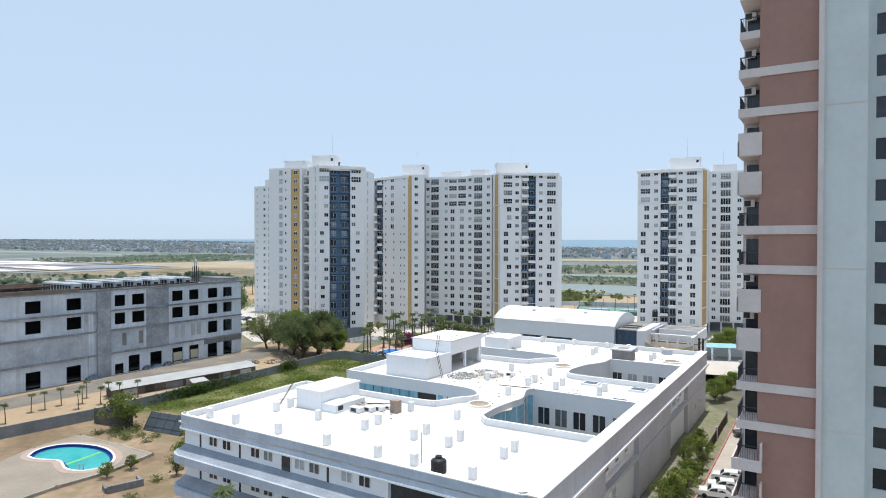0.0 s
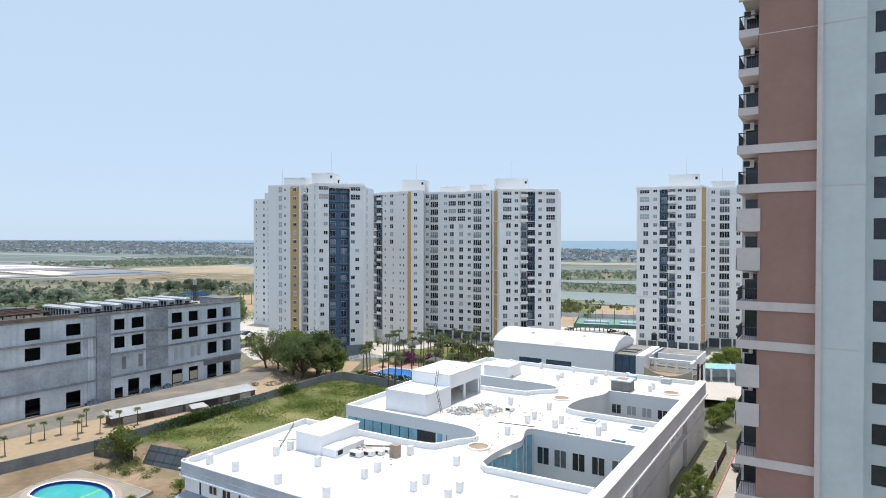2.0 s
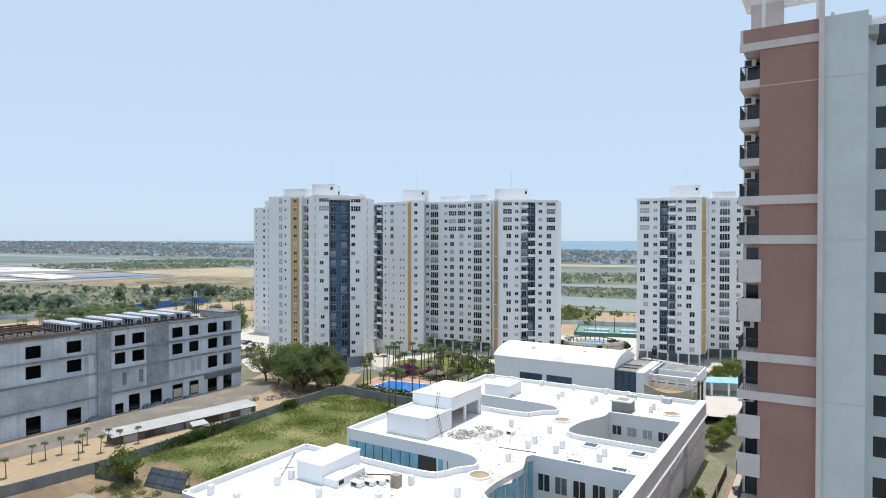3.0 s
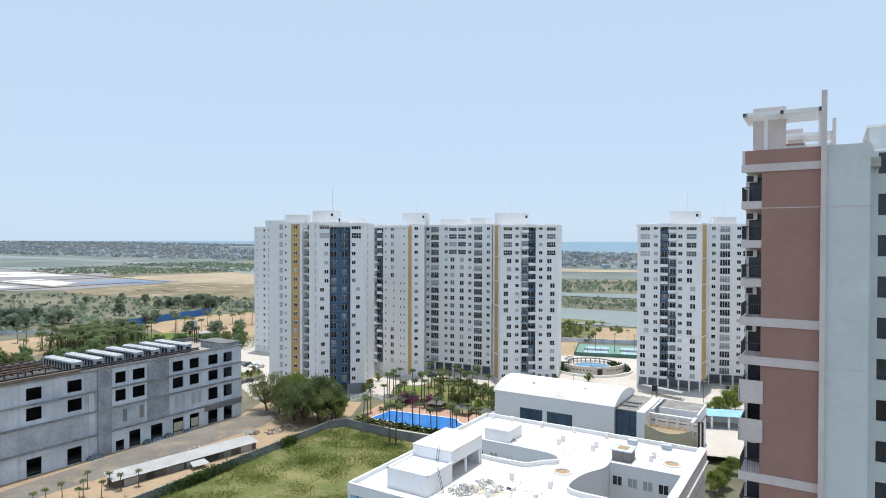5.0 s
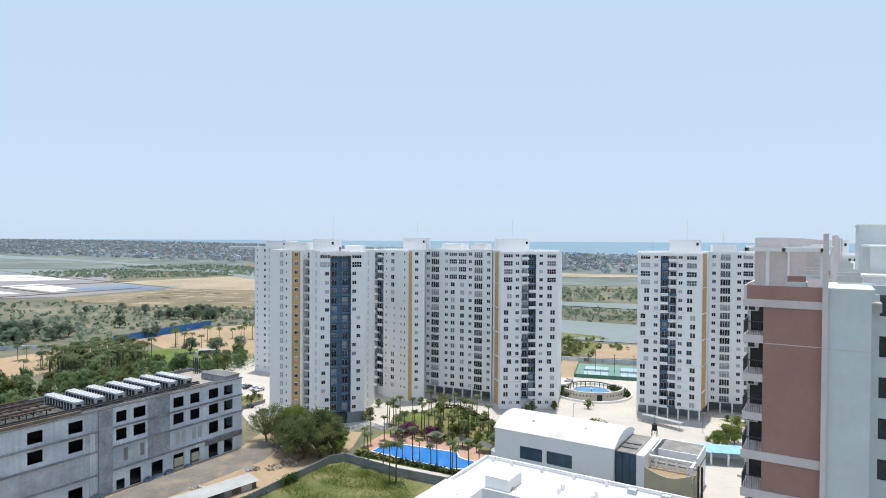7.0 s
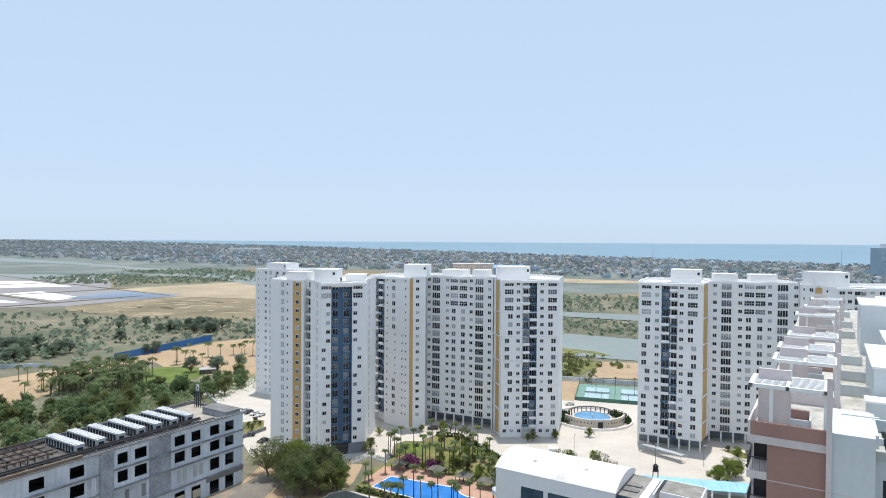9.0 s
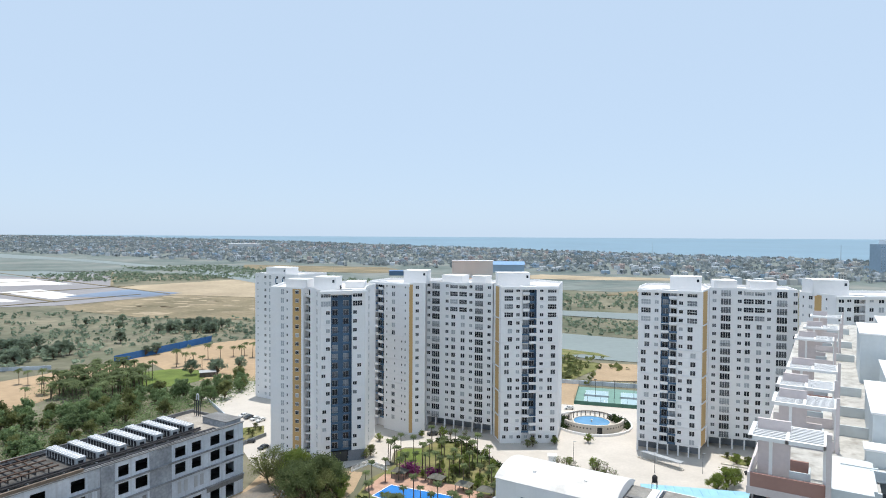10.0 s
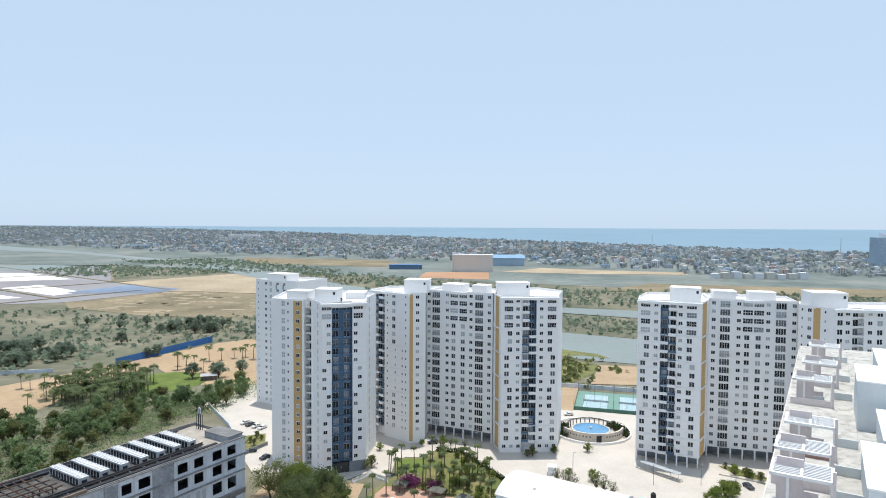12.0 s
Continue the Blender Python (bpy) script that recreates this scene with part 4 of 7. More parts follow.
for (x0, y0, z0), (x1, y1, z1) in (((-42.6, 10.6, WR), (-41.3, 12.5, WR + 3.6)), ((-33.6, 39.0, WR), (-34.7, 39.0, 14.2)), ((-37.4, 43.0, 13.2), (-37.4, 43.8, 16.2))):
    lad = thing("ladder", "thin steel ladder leaning on a roof house", "ladder", ATW, "roof ladders")
    p, q = Vector((x0, y0, z0)), Vector((x1, y1, z1))
    side = (q - p).cross(Vector((0, 0, 1))).normalized() * 0.22
    for sgn in (-1, 1):
        Shape().tube(p + side * sgn, q + side * sgn, 0.04, rust, 5).part("rail", lad)
    for i in range(1, 11):
        c = p.lerp(q, i / 11)
        Shape().tube(c - side, c + side, 0.025, rust, 4).part("rung", lad)
rubble_mat = mat("broken_concrete", (0.52, 0.51, 0.49), 0.9, 0.25, 1.0, 6.0)
s = Shape()
rng = random.Random(4)
for cx, cy, r, n in ((-31.3, 41.8, 2.6, 150), (-29.5, 46.5, 1.8, 60), (-34.0, 17.6, 1.4, 40), (-27.5, 45.0, 2.2, 40), (-36.0, 70.0, 1.5, 40)):
    for _ in range(n):
        a, d = rng.random() * 6.28, r * rng.random() ** 0.6
        w = rng.uniform(0.08, 0.24)
        at = Matrix.Translation((cx + d * math.cos(a), cy + d * math.sin(a), WR + w * 0.4 + 0.5 * max(0, 1 - d / r) * rng.random())) @ pose(0, 0, 0, rng.random() * 90, rng.random() * 90, rng.random() * 90)
        s.box(-w, w, -w * 0.7, w * 0.7, -w * 0.5, w * 0.5, rubble_mat, at)
rub = s.part("rubble", None, "", ATW)
tagged(rub, "broken concrete rubble heaped on the white roof", "rubble", "", "stuff")
dirt = mat("building_dust", (0.55, 0.49, 0.41), 0.95, 0.2, 0.4, 4.0)
for cx, cy, w, d in ((-27.8, 43.8, 3.6, 2.2), (-33.2, 17.5, 2.6, 1.8), (-16.8, 27.0, 1.6, 2.6), (-37.5, 71.0, 1.2, 2.0)):
    pts = [(cx + w * (0.7 + 0.5 * rng.random()) * math.cos(a), cy + d * (0.7 + 0.5 * rng.random()) * math.sin(a)) for a in (i * 0.449 for i in range(14))]
    o = new("dust_patch", mesh_from("dust_patch", [(x, y, WR + 0.012) for x, y in pts], [tuple(range(14))], (dirt,)))
    o.matrix_basis = ATW
    tagged(o, "patch of sandy building dust on the roof", "dirt", "roof dust", "stuff")
for x, y, tx, ty, L in ((-46, 14, -42, 18, 0.04), (-23, 39.2, -17, 40, 0.06), (-36.3, 17.4, -30.6, 20.6, 0.09)):
    d = Vector((tx - x, ty - y, 0))
    o = new("steel_bar", Shape().tube((x, y, WR + L), (tx, ty, WR + L), L, rust, 5).mesh("steel_bar"))
    o.matrix_basis = ATW
    tagged(o, "rusty steel bar lying on the roof", "steel bar", "loose bars")
mast = thing("antenna_mast", "thin steel mast on a white column stub", "mast", ATW @ Matrix.Translation((-14.0, 3.6, WR)))
Shape().tube((0, 0, 0), (0, 0, 3.2), 0.03, rust, 5).part("pole", mast)

brick_red = mat("pale_brick", (0.42, 0.33, 0.27), 0.9, 0.2, 1.0, 6.0)
bs = thing("brick_stack", "small stack of pale brown bricks on the white roof", "bricks", ATW @ Matrix.Translation((-27.6, 17.6, WR)))
for k in range(9):
    for j in range(3):
        Shape().box(-0.62 + j * 0.42, -0.24 + j * 0.42, -0.5 + 0.03 * (k % 2), 0.5, k * 0.19, k * 0.19 + 0.17, brick_red).part("brick", bs)
for x, y, w, d, h in ((-32.2, 15.0, 0.9, 0.5, 0.7), (-31.0, 16.2, 0.8, 0.45, 0.65), (-30.2, 17.2, 0.9, 0.4, 0.6), (-29.4, 18.6, 0.7, 0.5, 0.5), (-27.0, 44.0, 0.9, 0.6, 0.7), (-24.5, 46.5, 0.7, 0.5, 0.6)):
    ou = thing("condenser_unit", "small grey and white condenser box on the roof", "condenser", ATW @ Matrix.Translation((x, y, WR)), "roof condensers")
    Shape().box(-w, w, -d, d, 0.08, h, white_trim).part("casing", ou)
    Shape().box(-w * 0.7, w * 0.3, -d - 0.02, -d, 0.15, h - 0.1, rail_metal).part("fan_guard", ou)
    Shape().box(-w, w, -d * 0.8, -d * 0.6, 0, 0.08, rail_metal).box(-w, w, d * 0.6, d * 0.8, 0, 0.08, rail_metal).part("foot", ou)
s = Shape()
rng = random.Random(52)
for _ in range(150):
    x, y = rng.choice(((-30.5, 17.5), (-27.5, 40), (-26, 47), (-19, 44), (-12, 42), (-20, 33), (-22, 48), (-38, 49), (-6, 76), (-20, 70)))
    w = rng.uniform(0.04, 0.14)
    x, y = x + rng.gauss(0, 2.2), y + rng.gauss(0, 1.8)
    up = 15.4 if -43 < x < -35.2 and 44 < y < 55.3 else WR
    if up == WR and ((x < -20 and 21 < y < 34) or (x > -17.5 and 18 < y < 38) or (x < -33 and 34 < y < 57) or (x > -17.5 and 49 < y < 68)):
        continue
    s.box(-w, w, -w * 0.6, w * 0.6, 0, w * 0.8, rng.choice((rubble_mat, rubble_mat, brick_red)), Matrix.Translation((x, y, up)) @ pose(0, 0, 0, 0, 0, rng.random() * 90))
litter = s.part("roof_litter", None, "", ATW)
tagged(litter, "scattered bits of brick and concrete on the roof", "debris", "", "stuff")

# ---- the terracotta pink tower ----
pt = thing("apartment_tower", "tall terracotta pink and pale grey apartment tower with balconies", "apartment building", pose(28.5, 46.8, 0, 0, 0, COMPOUND))
PT, PL = 59.9, 110.0
Shape().box(-4.3, -0.15, 0, PL, GZ, 58.2, pink_paint).part("wall", pt, "terracotta pink painted wall")
Shape().box(-5.75, -4.302, 3.2, PL, GZ, 58.2, pink_pale).part("balcony_back_wall", pt)
Shape().box(0.05, 2.75, -0.3, 8, GZ, PT, pale_grey).part("pier", pt, "smooth pale grey painted pier")
Shape().box(2.753, 3.0, 0.9, 8, GZ, PT - 0.05, pale_grey).part("pier_return", pt)
for z in (43.2, 55.3, 31.0, 18.9, 6.8):
    Shape().box(0.04, 2.77, -0.33, -0.3, z, z + 0.08, pink_pale).part("joint", pt)
holes = []
zs = [5.7 + 3.1 * k for k in range(18)]
for z in zs:
    holes += [(0.35, 2.6, z - 0.6, z + 1.0), (4.0, 6.5, z - 0.6, z + 1.0), (8, 10.5, z - 0.6, z + 1.0)]
pierced(Shape(), 14.0, GZ, PT - 0.9, holes, 0.3, pale_grey).part("window_wall", pt, "", Matrix.Translation((3.0, 1.9, 0)))
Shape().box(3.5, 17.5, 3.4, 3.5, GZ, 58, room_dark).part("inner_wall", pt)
Shape().box(3.5, 30, 8.0, PL, GZ, PT - 0.95, pale_grey).part("main_block", pt)
for z in zs:
    share("pane", Shape().add([(0.35, 0.2, z - 0.6), (2.6, 0.2, z - 0.6), (2.6, 0.2, z + 1.0), (0.35, 0.2, z + 1.0)], [(0, 1, 2, 3)], dark_glass).box(1.45, 1.52, 0.15, 0.2, z - 0.6, z + 1.0, rail_metal).mesh("pane"), pt, Matrix.Translation((3.0, 1.9, 0)))
Shape().box(-0.32, 0.05, -0.55, 0.0, GZ, 64.0, pink_pale).part("fin", pt, "pale pink fin rising above the roof")
Shape().box(-5.5, -0.33, -0.05, 0.2, 58.8, PT, pink_paint).part("parapet", pt)
Shape().box(-5.7, -5.5, -0.05, 10, 58.8, PT, pink_pale).part("parapet_side", pt)
Shape().box(-5.75, -0.33, -0.12, 0.2, 58.2, 58.8, pink_pale).part("band", pt)
# balconies, floor by floor
rail = Shape()
for i in range(9):
    rail.box(-5.68 + i * 0.17, -5.66 + i * 0.17, 0.1, 0.13, 0.05, 1.1, rail_metal)
for i in range(16):
    rail.box(-5.72, -5.69, 0.1 + i * 0.2, 0.13 + i * 0.2, 0.05, 1.1, rail_metal)
rail.box(-5.74, -4.32, 0.08, 0.15, 1.05, 1.12, rail_metal).box(-5.74, -5.67, 0.08, 3.2, 1.05, 1.12, rail_metal)
rail_me = rail.mesh("railing")
slab_me = Shape().box(-5.75, -4.305, 0.0, 3.2, -0.55, 0.05, pink_pale).mesh("balcony_slab")
panel_me = Shape().box(-5.8, -4.1, -0.14, -0.02, -0.05, 1.75, pink_pale).box(-5.85, -5.75, -0.14, 3.0, -0.05, 1.1, pink_pale).mesh("balcony_panel")
low_me = Shape().box(-6.05, -3.9, -0.9, -0.78, -0.3, 0.6, pink_pale).box(-6.05, -5.93, -0.78, 3.0, -0.3, 0.6, pink_pale).box(-4.05, -3.9, -0.78, -0.05, -0.3, 1.9, pink_pale).box(-5.93, -4.05, -0.78, 0, -0.3, -0.1, pink_pale).mesh("balcony_box")
band_me = Shape().box(-5.8, -0.33, -0.14, 0.0, 0, 0.68, pink_pale).mesh("band")
door_me = Shape().box(-5.5, -4.5, 3.12, 3.19, 0.05, 2.2, dark_glass).box(-5.57, -5.5, 3.1, 3.19, 0.05, 2.27, white_trim).box(-4.5, -4.43, 3.1, 3.19, 0.05, 2.27, white_trim).mesh("balcony_door")
ac_me = Shape().box(-0.42, 0.42, -0.16, 0.16, 0, 0.6, white_trim).box(-0.36, 0.12, -0.17, -0.16, 0.06, 0.54, rail_metal).mesh("casing")
for k in range(18):
    z = 2.5 + 3.1 * k + 0.1
    share("balcony_slab", slab_me, pt, Matrix.Translation((0, 0, z + 0.55)))
    share("balcony_door", door_me, pt, Matrix.Translation((0, 0, z + 0.55)))
    share("railing", rail_me, pt, Matrix.Translation((0, 0, z + 0.6)))
    phase = k % 4
    if phase in (1, 2) and k < 15:
        share("band", band_me, pt, Matrix.Translation((0, 0, z)))
    elif k < 15 and k > 4:
        share("balcony_panel", panel_me, pt, Matrix.Translation((0, 0, z + 0.1)))
    elif k <= 4:
        share("balcony_box", low_me, pt, Matrix.Translation((0, 0, z + 0.3)))
    if k in (3, 7, 10, 13, 14, 15, 16, 17, 18, 8):
        share("air_conditioner", ac_me, pt, Matrix.Translation((-5.25, 2.7, z + 2.3)))
Shape().box(-4.28, -0.35, -0.02, 0, 55.3, 55.36, pink_pale).part("joint", pt)
# roof terrace, screens and pergolas one behind the other
terrace = mat("stained_terrace", (0.50, 0.485, 0.45), 0.9, 0.14, 0.35, 3.0, stain=(0.22, 0.20, 0.17), blotch=0.6)
Shape().box(-5.5, 3.4, 0.2, PL, 58.2, 58.9, terrace).box(3.4, 30, 6, PL, 58.96, 59.0, terrace).part("roof_terrace", pt, "rain-stained cement roof terrace")
slats = Shape()
W, D = 5.5, 4.4
slats.box(0, W, 0, 0.25, 0, 0.3, white_trim).box(0, W, D - 0.25, D, 0, 0.3, white_trim).box(0, 0.3, 0, D, 0, 0.3, white_trim).box(W - 0.3, W, 0, D, 0, 0.3, white_trim).box(W / 2 - 0.12, W / 2 + 0.12, 0, D, 0, 0.3, white_trim)
slats_me = slats.mesh("frame")
slat_me = Shape().box(0.3, W - 0.3, -0.055, 0.055, 0.06, 0.26, white_trim).mesh("slat")
post_me = Shape().box(-0.12, 0.12, -0.12, 0.12, 58.9, 62.6, white_trim).mesh("post")
for x0, y0 in ((-5.7, 0.0), (-4.9, 12.4), (-5.0, 20.4), (-4.6, 31.0), (-4.8, 56.0), (-4.0, 70.0), (-3.4, 88.0)):
    pg = thing("pergola", "white slatted pergola on the roof terrace", "pergola", pose(28.5, 46.8, 0, 0, 0, COMPOUND) @ Matrix.Translation((x0, y0, 0)), "roof pergolas")
    share("frame", slats_me, pg, Matrix.Translation((0, 0, 62.6)))
    for i in range(9):
        share("slat", slat_me, pg, Matrix.Translation((0, 0.45 + i * 0.44, 62.6)))
    for x, y in ((1.6, 0.6), (W - 0.2, 0.6), (1.6, D - 0.15), (W - 0.2, D - 0.15)):
        share("post", post_me, pg, Matrix.Translation((x, y, 0)))
    Shape().box(x0 + 0.5, x0 + 2.9, y0 + 2.6, y0 + 2.85, 58.9, 63.7, pink_pale).part("screen_wall", pt, "pale pink screen wall on the roof")
    Shape().box(x0 + 2.9, x0 + 4.2, y0 + 2.6, y0 + 2.85, 58.9, 60.6, pink_paint if y0 < 5 else pink_pale).box(x0 + 2.9, x0 + 4.3, y0 + 1.0, y0 + 1.2, 58.9, 60.2, pale_grey).box(x0 + 4.2, x0 + 4.35, y0 + 1.0, y0 + 2.85, 58.9, 60.2, pale_grey).part("planter", pt)
    Shape().box(0.7, 3.3, y0 + 6.0, y0 + 6.2, 58.9, 60.0, pale_grey).box(0.5, 0.7, y0 + 2.0, y0 + 6.2, 58.9, 59.6, pale_grey).part("terrace_wall", pt)
    if y0 > 5:
        Shape().box(x0 + 5.3, x0 + 5.6, y0 - 0.3, y0, 58.9, 64.0, pink_pale).part("fin", pt)
        Shape().box(x0 - 0.2, x0 + 5.2, y0 - 0.2, y0, 58.9, 59.9, pink_paint if y0 == 31.0 else pink_pale).part("cross_parapet", pt)
for a, b, c, d, h in ((3.2, 12, 12.5, 27, 62.9), (5.5, 14, 30, 44, 62.5), (3.4, 13, 46, 58, 65.6), (7, 16, 62, 84, 64), (2.6, 4.5, 9.5, 11.5, 60.4)):
    Shape().box(a, b, c, d, 58.9, h, pale_grey).box(a - 0.15, b + 0.15, c - 0.15, d + 0.15, h, h + 0.18, white_trim).part("roof_house", pt, "pale grey roof house")
for x, y in ((3.6, 29), (4.4, 60)):
    Shape().box(x, x + 2.2, y, y + 0.3, 59.3, 61.2, dark_glass).part("roof_window", pt)
Shape().box(2.75, 30, 5.75, 6, 59.0, 59.9, pale_grey).part("parapet_inner", pt)

# ---- hall with a barrel roof and its tan annexe ----
hall = thing("sports_hall", "white hall with a shallow barrel roof and dark ribbon windows", "building", pose(14.6, 176, 0, 0, 0, COMPOUND))
holes = [(7.4, 13.8, 5.2, 8.6), (15.0, 21.9, 5.2, 8.6)]
pierced(Shape(), 32.5, GZ, 12.3, holes, 0.35, wb_paint).part("front_wall", hall, "", Matrix.Translation((3.5, -7, 0)))
for x in (10.9, 18.5):
    Shape().box(x, x + 6.9, -6.75, -6.7, 5.2, 8.6, navy_glass).part("ribbon_window", hall, "dark tinted ribbon window")
    for i in range(5):
        Shape().box(x + i * 1.7, x + i * 1.7 + 0.07, -6.8, -6.75, 5.2, 8.6, rail_metal).part("mullion", hall)
Shape().box(3.5, 3.8, -6.6, 11, GZ, 12.3, wb_paint).box(35.7, 36, -6.6, 11, GZ, 12.3, wb_paint).box(3.5, 36, 11, 11.3, GZ, 12.3, wb_paint).part("side_wall", hall)
s = Shape()
n = 16
prof = [(-7.2 + 18.7 * i / n, 12.3 + 2.6 * math.sin(math.pi * i / n) ** 0.75) for i in range(n + 1)]
for i in range(n):
    (y0, z0), (y1, z1) = prof[i], prof[i + 1]
    s.add([(3.2, y0, z0), (36.3, y0, z0), (36.3, y1, z1), (3.2, y1, z1)], [(0, 1, 2, 3)], roof_white)
for x in (3.2, 36.3):
    s.add([(x, y, z) for y, z in prof], [tuple(range(n + 1))], wb_paint)
s.part("roof", hall, "white membrane barrel roof")
for x, y in ((13, -2.5), (27, -1.5), (20, 4)):
    Shape().box(x - 0.4, x + 0.4, y - 0.3, y + 0.3, 13.5, 14.8, white_trim).part("roof_vent", hall)
s = Shape()
for k in range(10):
    a0, a1 = math.pi * (0.5 + k / 10), math.pi * (0.5 + (k + 1) / 10)
    s.add([(3.5 + 2.2 * math.cos(a), -4.6 + 2.2 * math.sin(a), z) for a in (a0, a1) for z in (4.2, 5.4)], [(0, 2, 3, 1)], wb_paint)
    s.add([(3.5, -4.6, 4.2), (3.5 + 2.2 * math.cos(a0), -4.6 + 2.2 * math.sin(a0), 4.2), (3.5 + 2.2 * math.cos(a1), -4.6 + 2.2 * math.sin(a1), 4.2)], [(0, 1, 2)], wb_paint)
s.part("round_balcony", hall)
ann = thing("annexe", "tan annexe with a tall navy glass bay", "building", pose(14.6, 176, 0, 0, 0, COMPOUND))
Shape().box(36, 41.2, -5.6, 10, GZ, 11.4, navy_glass).part("glass_bay", ann, "tall navy glazed bay")
for x in (36.05, 37.8, 39.5, 41.1):
    Shape().box(x - 0.06, x + 0.06, -5.68, -5.6, 1.5, 11.4, rail_metal).part("mullion", ann)
Shape().box(36, 41.2, -5.75, -5.6, GZ, 1.6, wb_paint).part("plinth", ann)
grit = mat("gritty_flat_roof", (0.27, 0.26, 0.24), 0.95, 0.25, 0.4, 3.0)
Shape().box(36, 41.3, -5.6, 10, 11.4, 11.6, grit).box(36.6, 40.4, -2.4, -0.8, 11.6, 11.9, cement_dark).box(36.6, 40.4, 1.2, 2.6, 11.6, 11.9, cement_dark).part("flat_roof", ann)
Shape().box(41.3, 43.2, -6.4, 10, GZ, 11.7, wb_paint).part("pier_wall", ann)
Shape().box(43.2, 54, -6.2, 0, GZ, 7.4, tan_paint).box(43.2, 54, 0, 12, GZ, 8.4, wb_paint).part("tan_wall", ann, "tan painted curved-top wall")
Shape().box(43.2, 54.2, 0, 12, 8.4, 8.7, grit).box(43.2, 54, -6.2, 0, 7.4, 7.5, sand_pale).part("roof_deck", ann)
s = Shape()
for i in range(12):
    a, b = 43.2 + 10.8 * i / 12, 43.2 + 10.8 * (i + 1) / 12
    h0, h1 = (9.2 - 1.6 * math.sin(math.pi * k / 12) * (1 if k < 12 else 1) for k in (i, i + 1))
    s.add([(a, -6.25, 7.3), (b, -6.25, 7.3), (b, -6.25, h1), (a, -6.25, h0), (a, -6.0, 7.3), (b, -6.0, 7.3), (b, -6.0, h1), (a, -6.0, h0)], [(0, 1, 2, 3), (7, 6, 5, 4), (3, 2, 6, 7)], tan_paint)
s.part("swept_parapet", ann, weld=True, label="tan parapet with a swept top")
for x in (44.5, 47, 49.4, 51.8):
    Shape().box(x, x + 0.5, -1.4, -0.9, 7.4, 10.2, wb_paint).part("post", ann)
Shape().box(43.2, 54.1, -1.5, -0.8, 10.2, 10.6, wb_paint).box(53.5, 54.1, -6.2, -1.5, 10.6, 11.0, wb_paint).box(53.5, 54.1, -6.2, -5.7, 7.4, 10.6, wb_paint).part("frame_beam", ann)
Shape().box(43.3, 43.6, 0, 12, 8.7, 11.2, wb_paint).box(53.8, 54.1, 0, 12, 8.7, 11.2, wb_paint).box(43.6, 53.8, 11.7, 12, 8.7, 11.2, wb_paint).box(44.5, 53.8, 2.2, 2.5, 8.7, 11.4, wb_paint).box(44.5, 53.8, 2.5, 11.7, 11.0, 11.2, grit).part("roof_room", ann)
tk = thing("water_tank", "black plastic water tank on a steel stand", "water tank", pose(14.6, 176, 0, 0, 0, COMPOUND) @ Matrix.Translation((41.5, 11.0, 11.6)), "water tanks")
for x in (-0.6, 0.6):
    for y in (-0.6, 0.6):
        Shape().box(x - 0.05, x + 0.05, y - 0.05, y + 0.05, 0, 1.6, rail_metal).part("leg", tk)
Shape().box(-0.7, 0.7, -0.7, 0.7, 1.6, 1.7, rail_metal).part("platform", tk)
Shape().tube((0, 0, 1.7), (0, 0, 3.1), 0.7, black_plastic, 14).tube((0, 0, 3.1), (0, 0, 3.5), 0.7, black_plastic, 14, 0.25).part("tank_body", tk)
duct = thing("duct_pipes", "pair of rusty vertical pipes beside the annexe", "pipe", pose(14.6, 176, 0, 0, 0, COMPOUND))
for x in (54.8, 55.6):
    Shape().tube((x, -3, GZ), (x, -3, 10.5), 0.25, rust, 8).part("pipe", duct)

# ---- ground cover near the buildings ----
asphalt = mat("dusty_road", (0.21, 0.19, 0.165), 0.9, 0.18, 0.1, 1.5, blotch=0.5, stain=(0.36, 0.28, 0.19))
terrace_pave = mat("grey_pool_paving", (0.30, 0.255, 0.205), 0.85, 0.1, 0.2, 2.0, blotch=0.3, stain=(0.36, 0.30, 0.22))
pink_rim = mat("pink_pool_rim", (0.42, 0.315, 0.265), 0.8, 0.08, 0.4, 3.0)
pool_teal = mat("turquoise_pool_water", (0.055, 0.42, 0.42), 0.08, 0.1, 0.15, 1.0, spec=0.5)
pool_blue = mat("blue_pool_water", (0.035, 0.21, 0.58), 0.08, 0.1, 0.15, 1.0, spec=0.5)
wall_grey = mat("grey_block_wall", (0.23, 0.24, 0.245), 0.9, 0.15, 0.3, 2.5, bump=0.15, streak=0.3, stain=(0.12, 0.13, 0.12))
tin = mat("tin_sheet", (0.44, 0.44, 0.43), 0.5, 0.1, 0.4, 4.0, streak=0.0)
wood_dark = mat("dark_boards", (0.13, 0.115, 0.10), 0.9, 0.3, 0.6, 4.0)

sheet("soil_yard", [(-150, 40), (-10, 36), (-30, 76), (-24, 96), (-38, 110), (-56, 124), (-65.5, 117.5), (-75.5, 105.2), (-95, 80), (-150, 60)], soil, 0.02, "bare sandy yard with scattered scrub", "ground")
sheet("soil_yard", [(-150, 60), (-95, 80), (-75.5, 105.2), (-65.5, 117.5), (-46.5, 151), (-33, 175.5), (-28, 190), (-27, 205), (-40, 207), (-58, 222), (-62, 190), (-107, 117), (-150, 80)], sand_pale, 0.03, "orange sandy building site", "ground")
sheet("grass_field", [(-65.5, 117.5), (-56, 124), (-38, 110), (-24, 96), (-16, 108), (10, 156), (6.4, 157), (-13, 166), (-28.5, 177), (-33, 175.5), (-46.5, 151)], grass_mat, 0.05, "overgrown green and brown vacant plot", "grass")
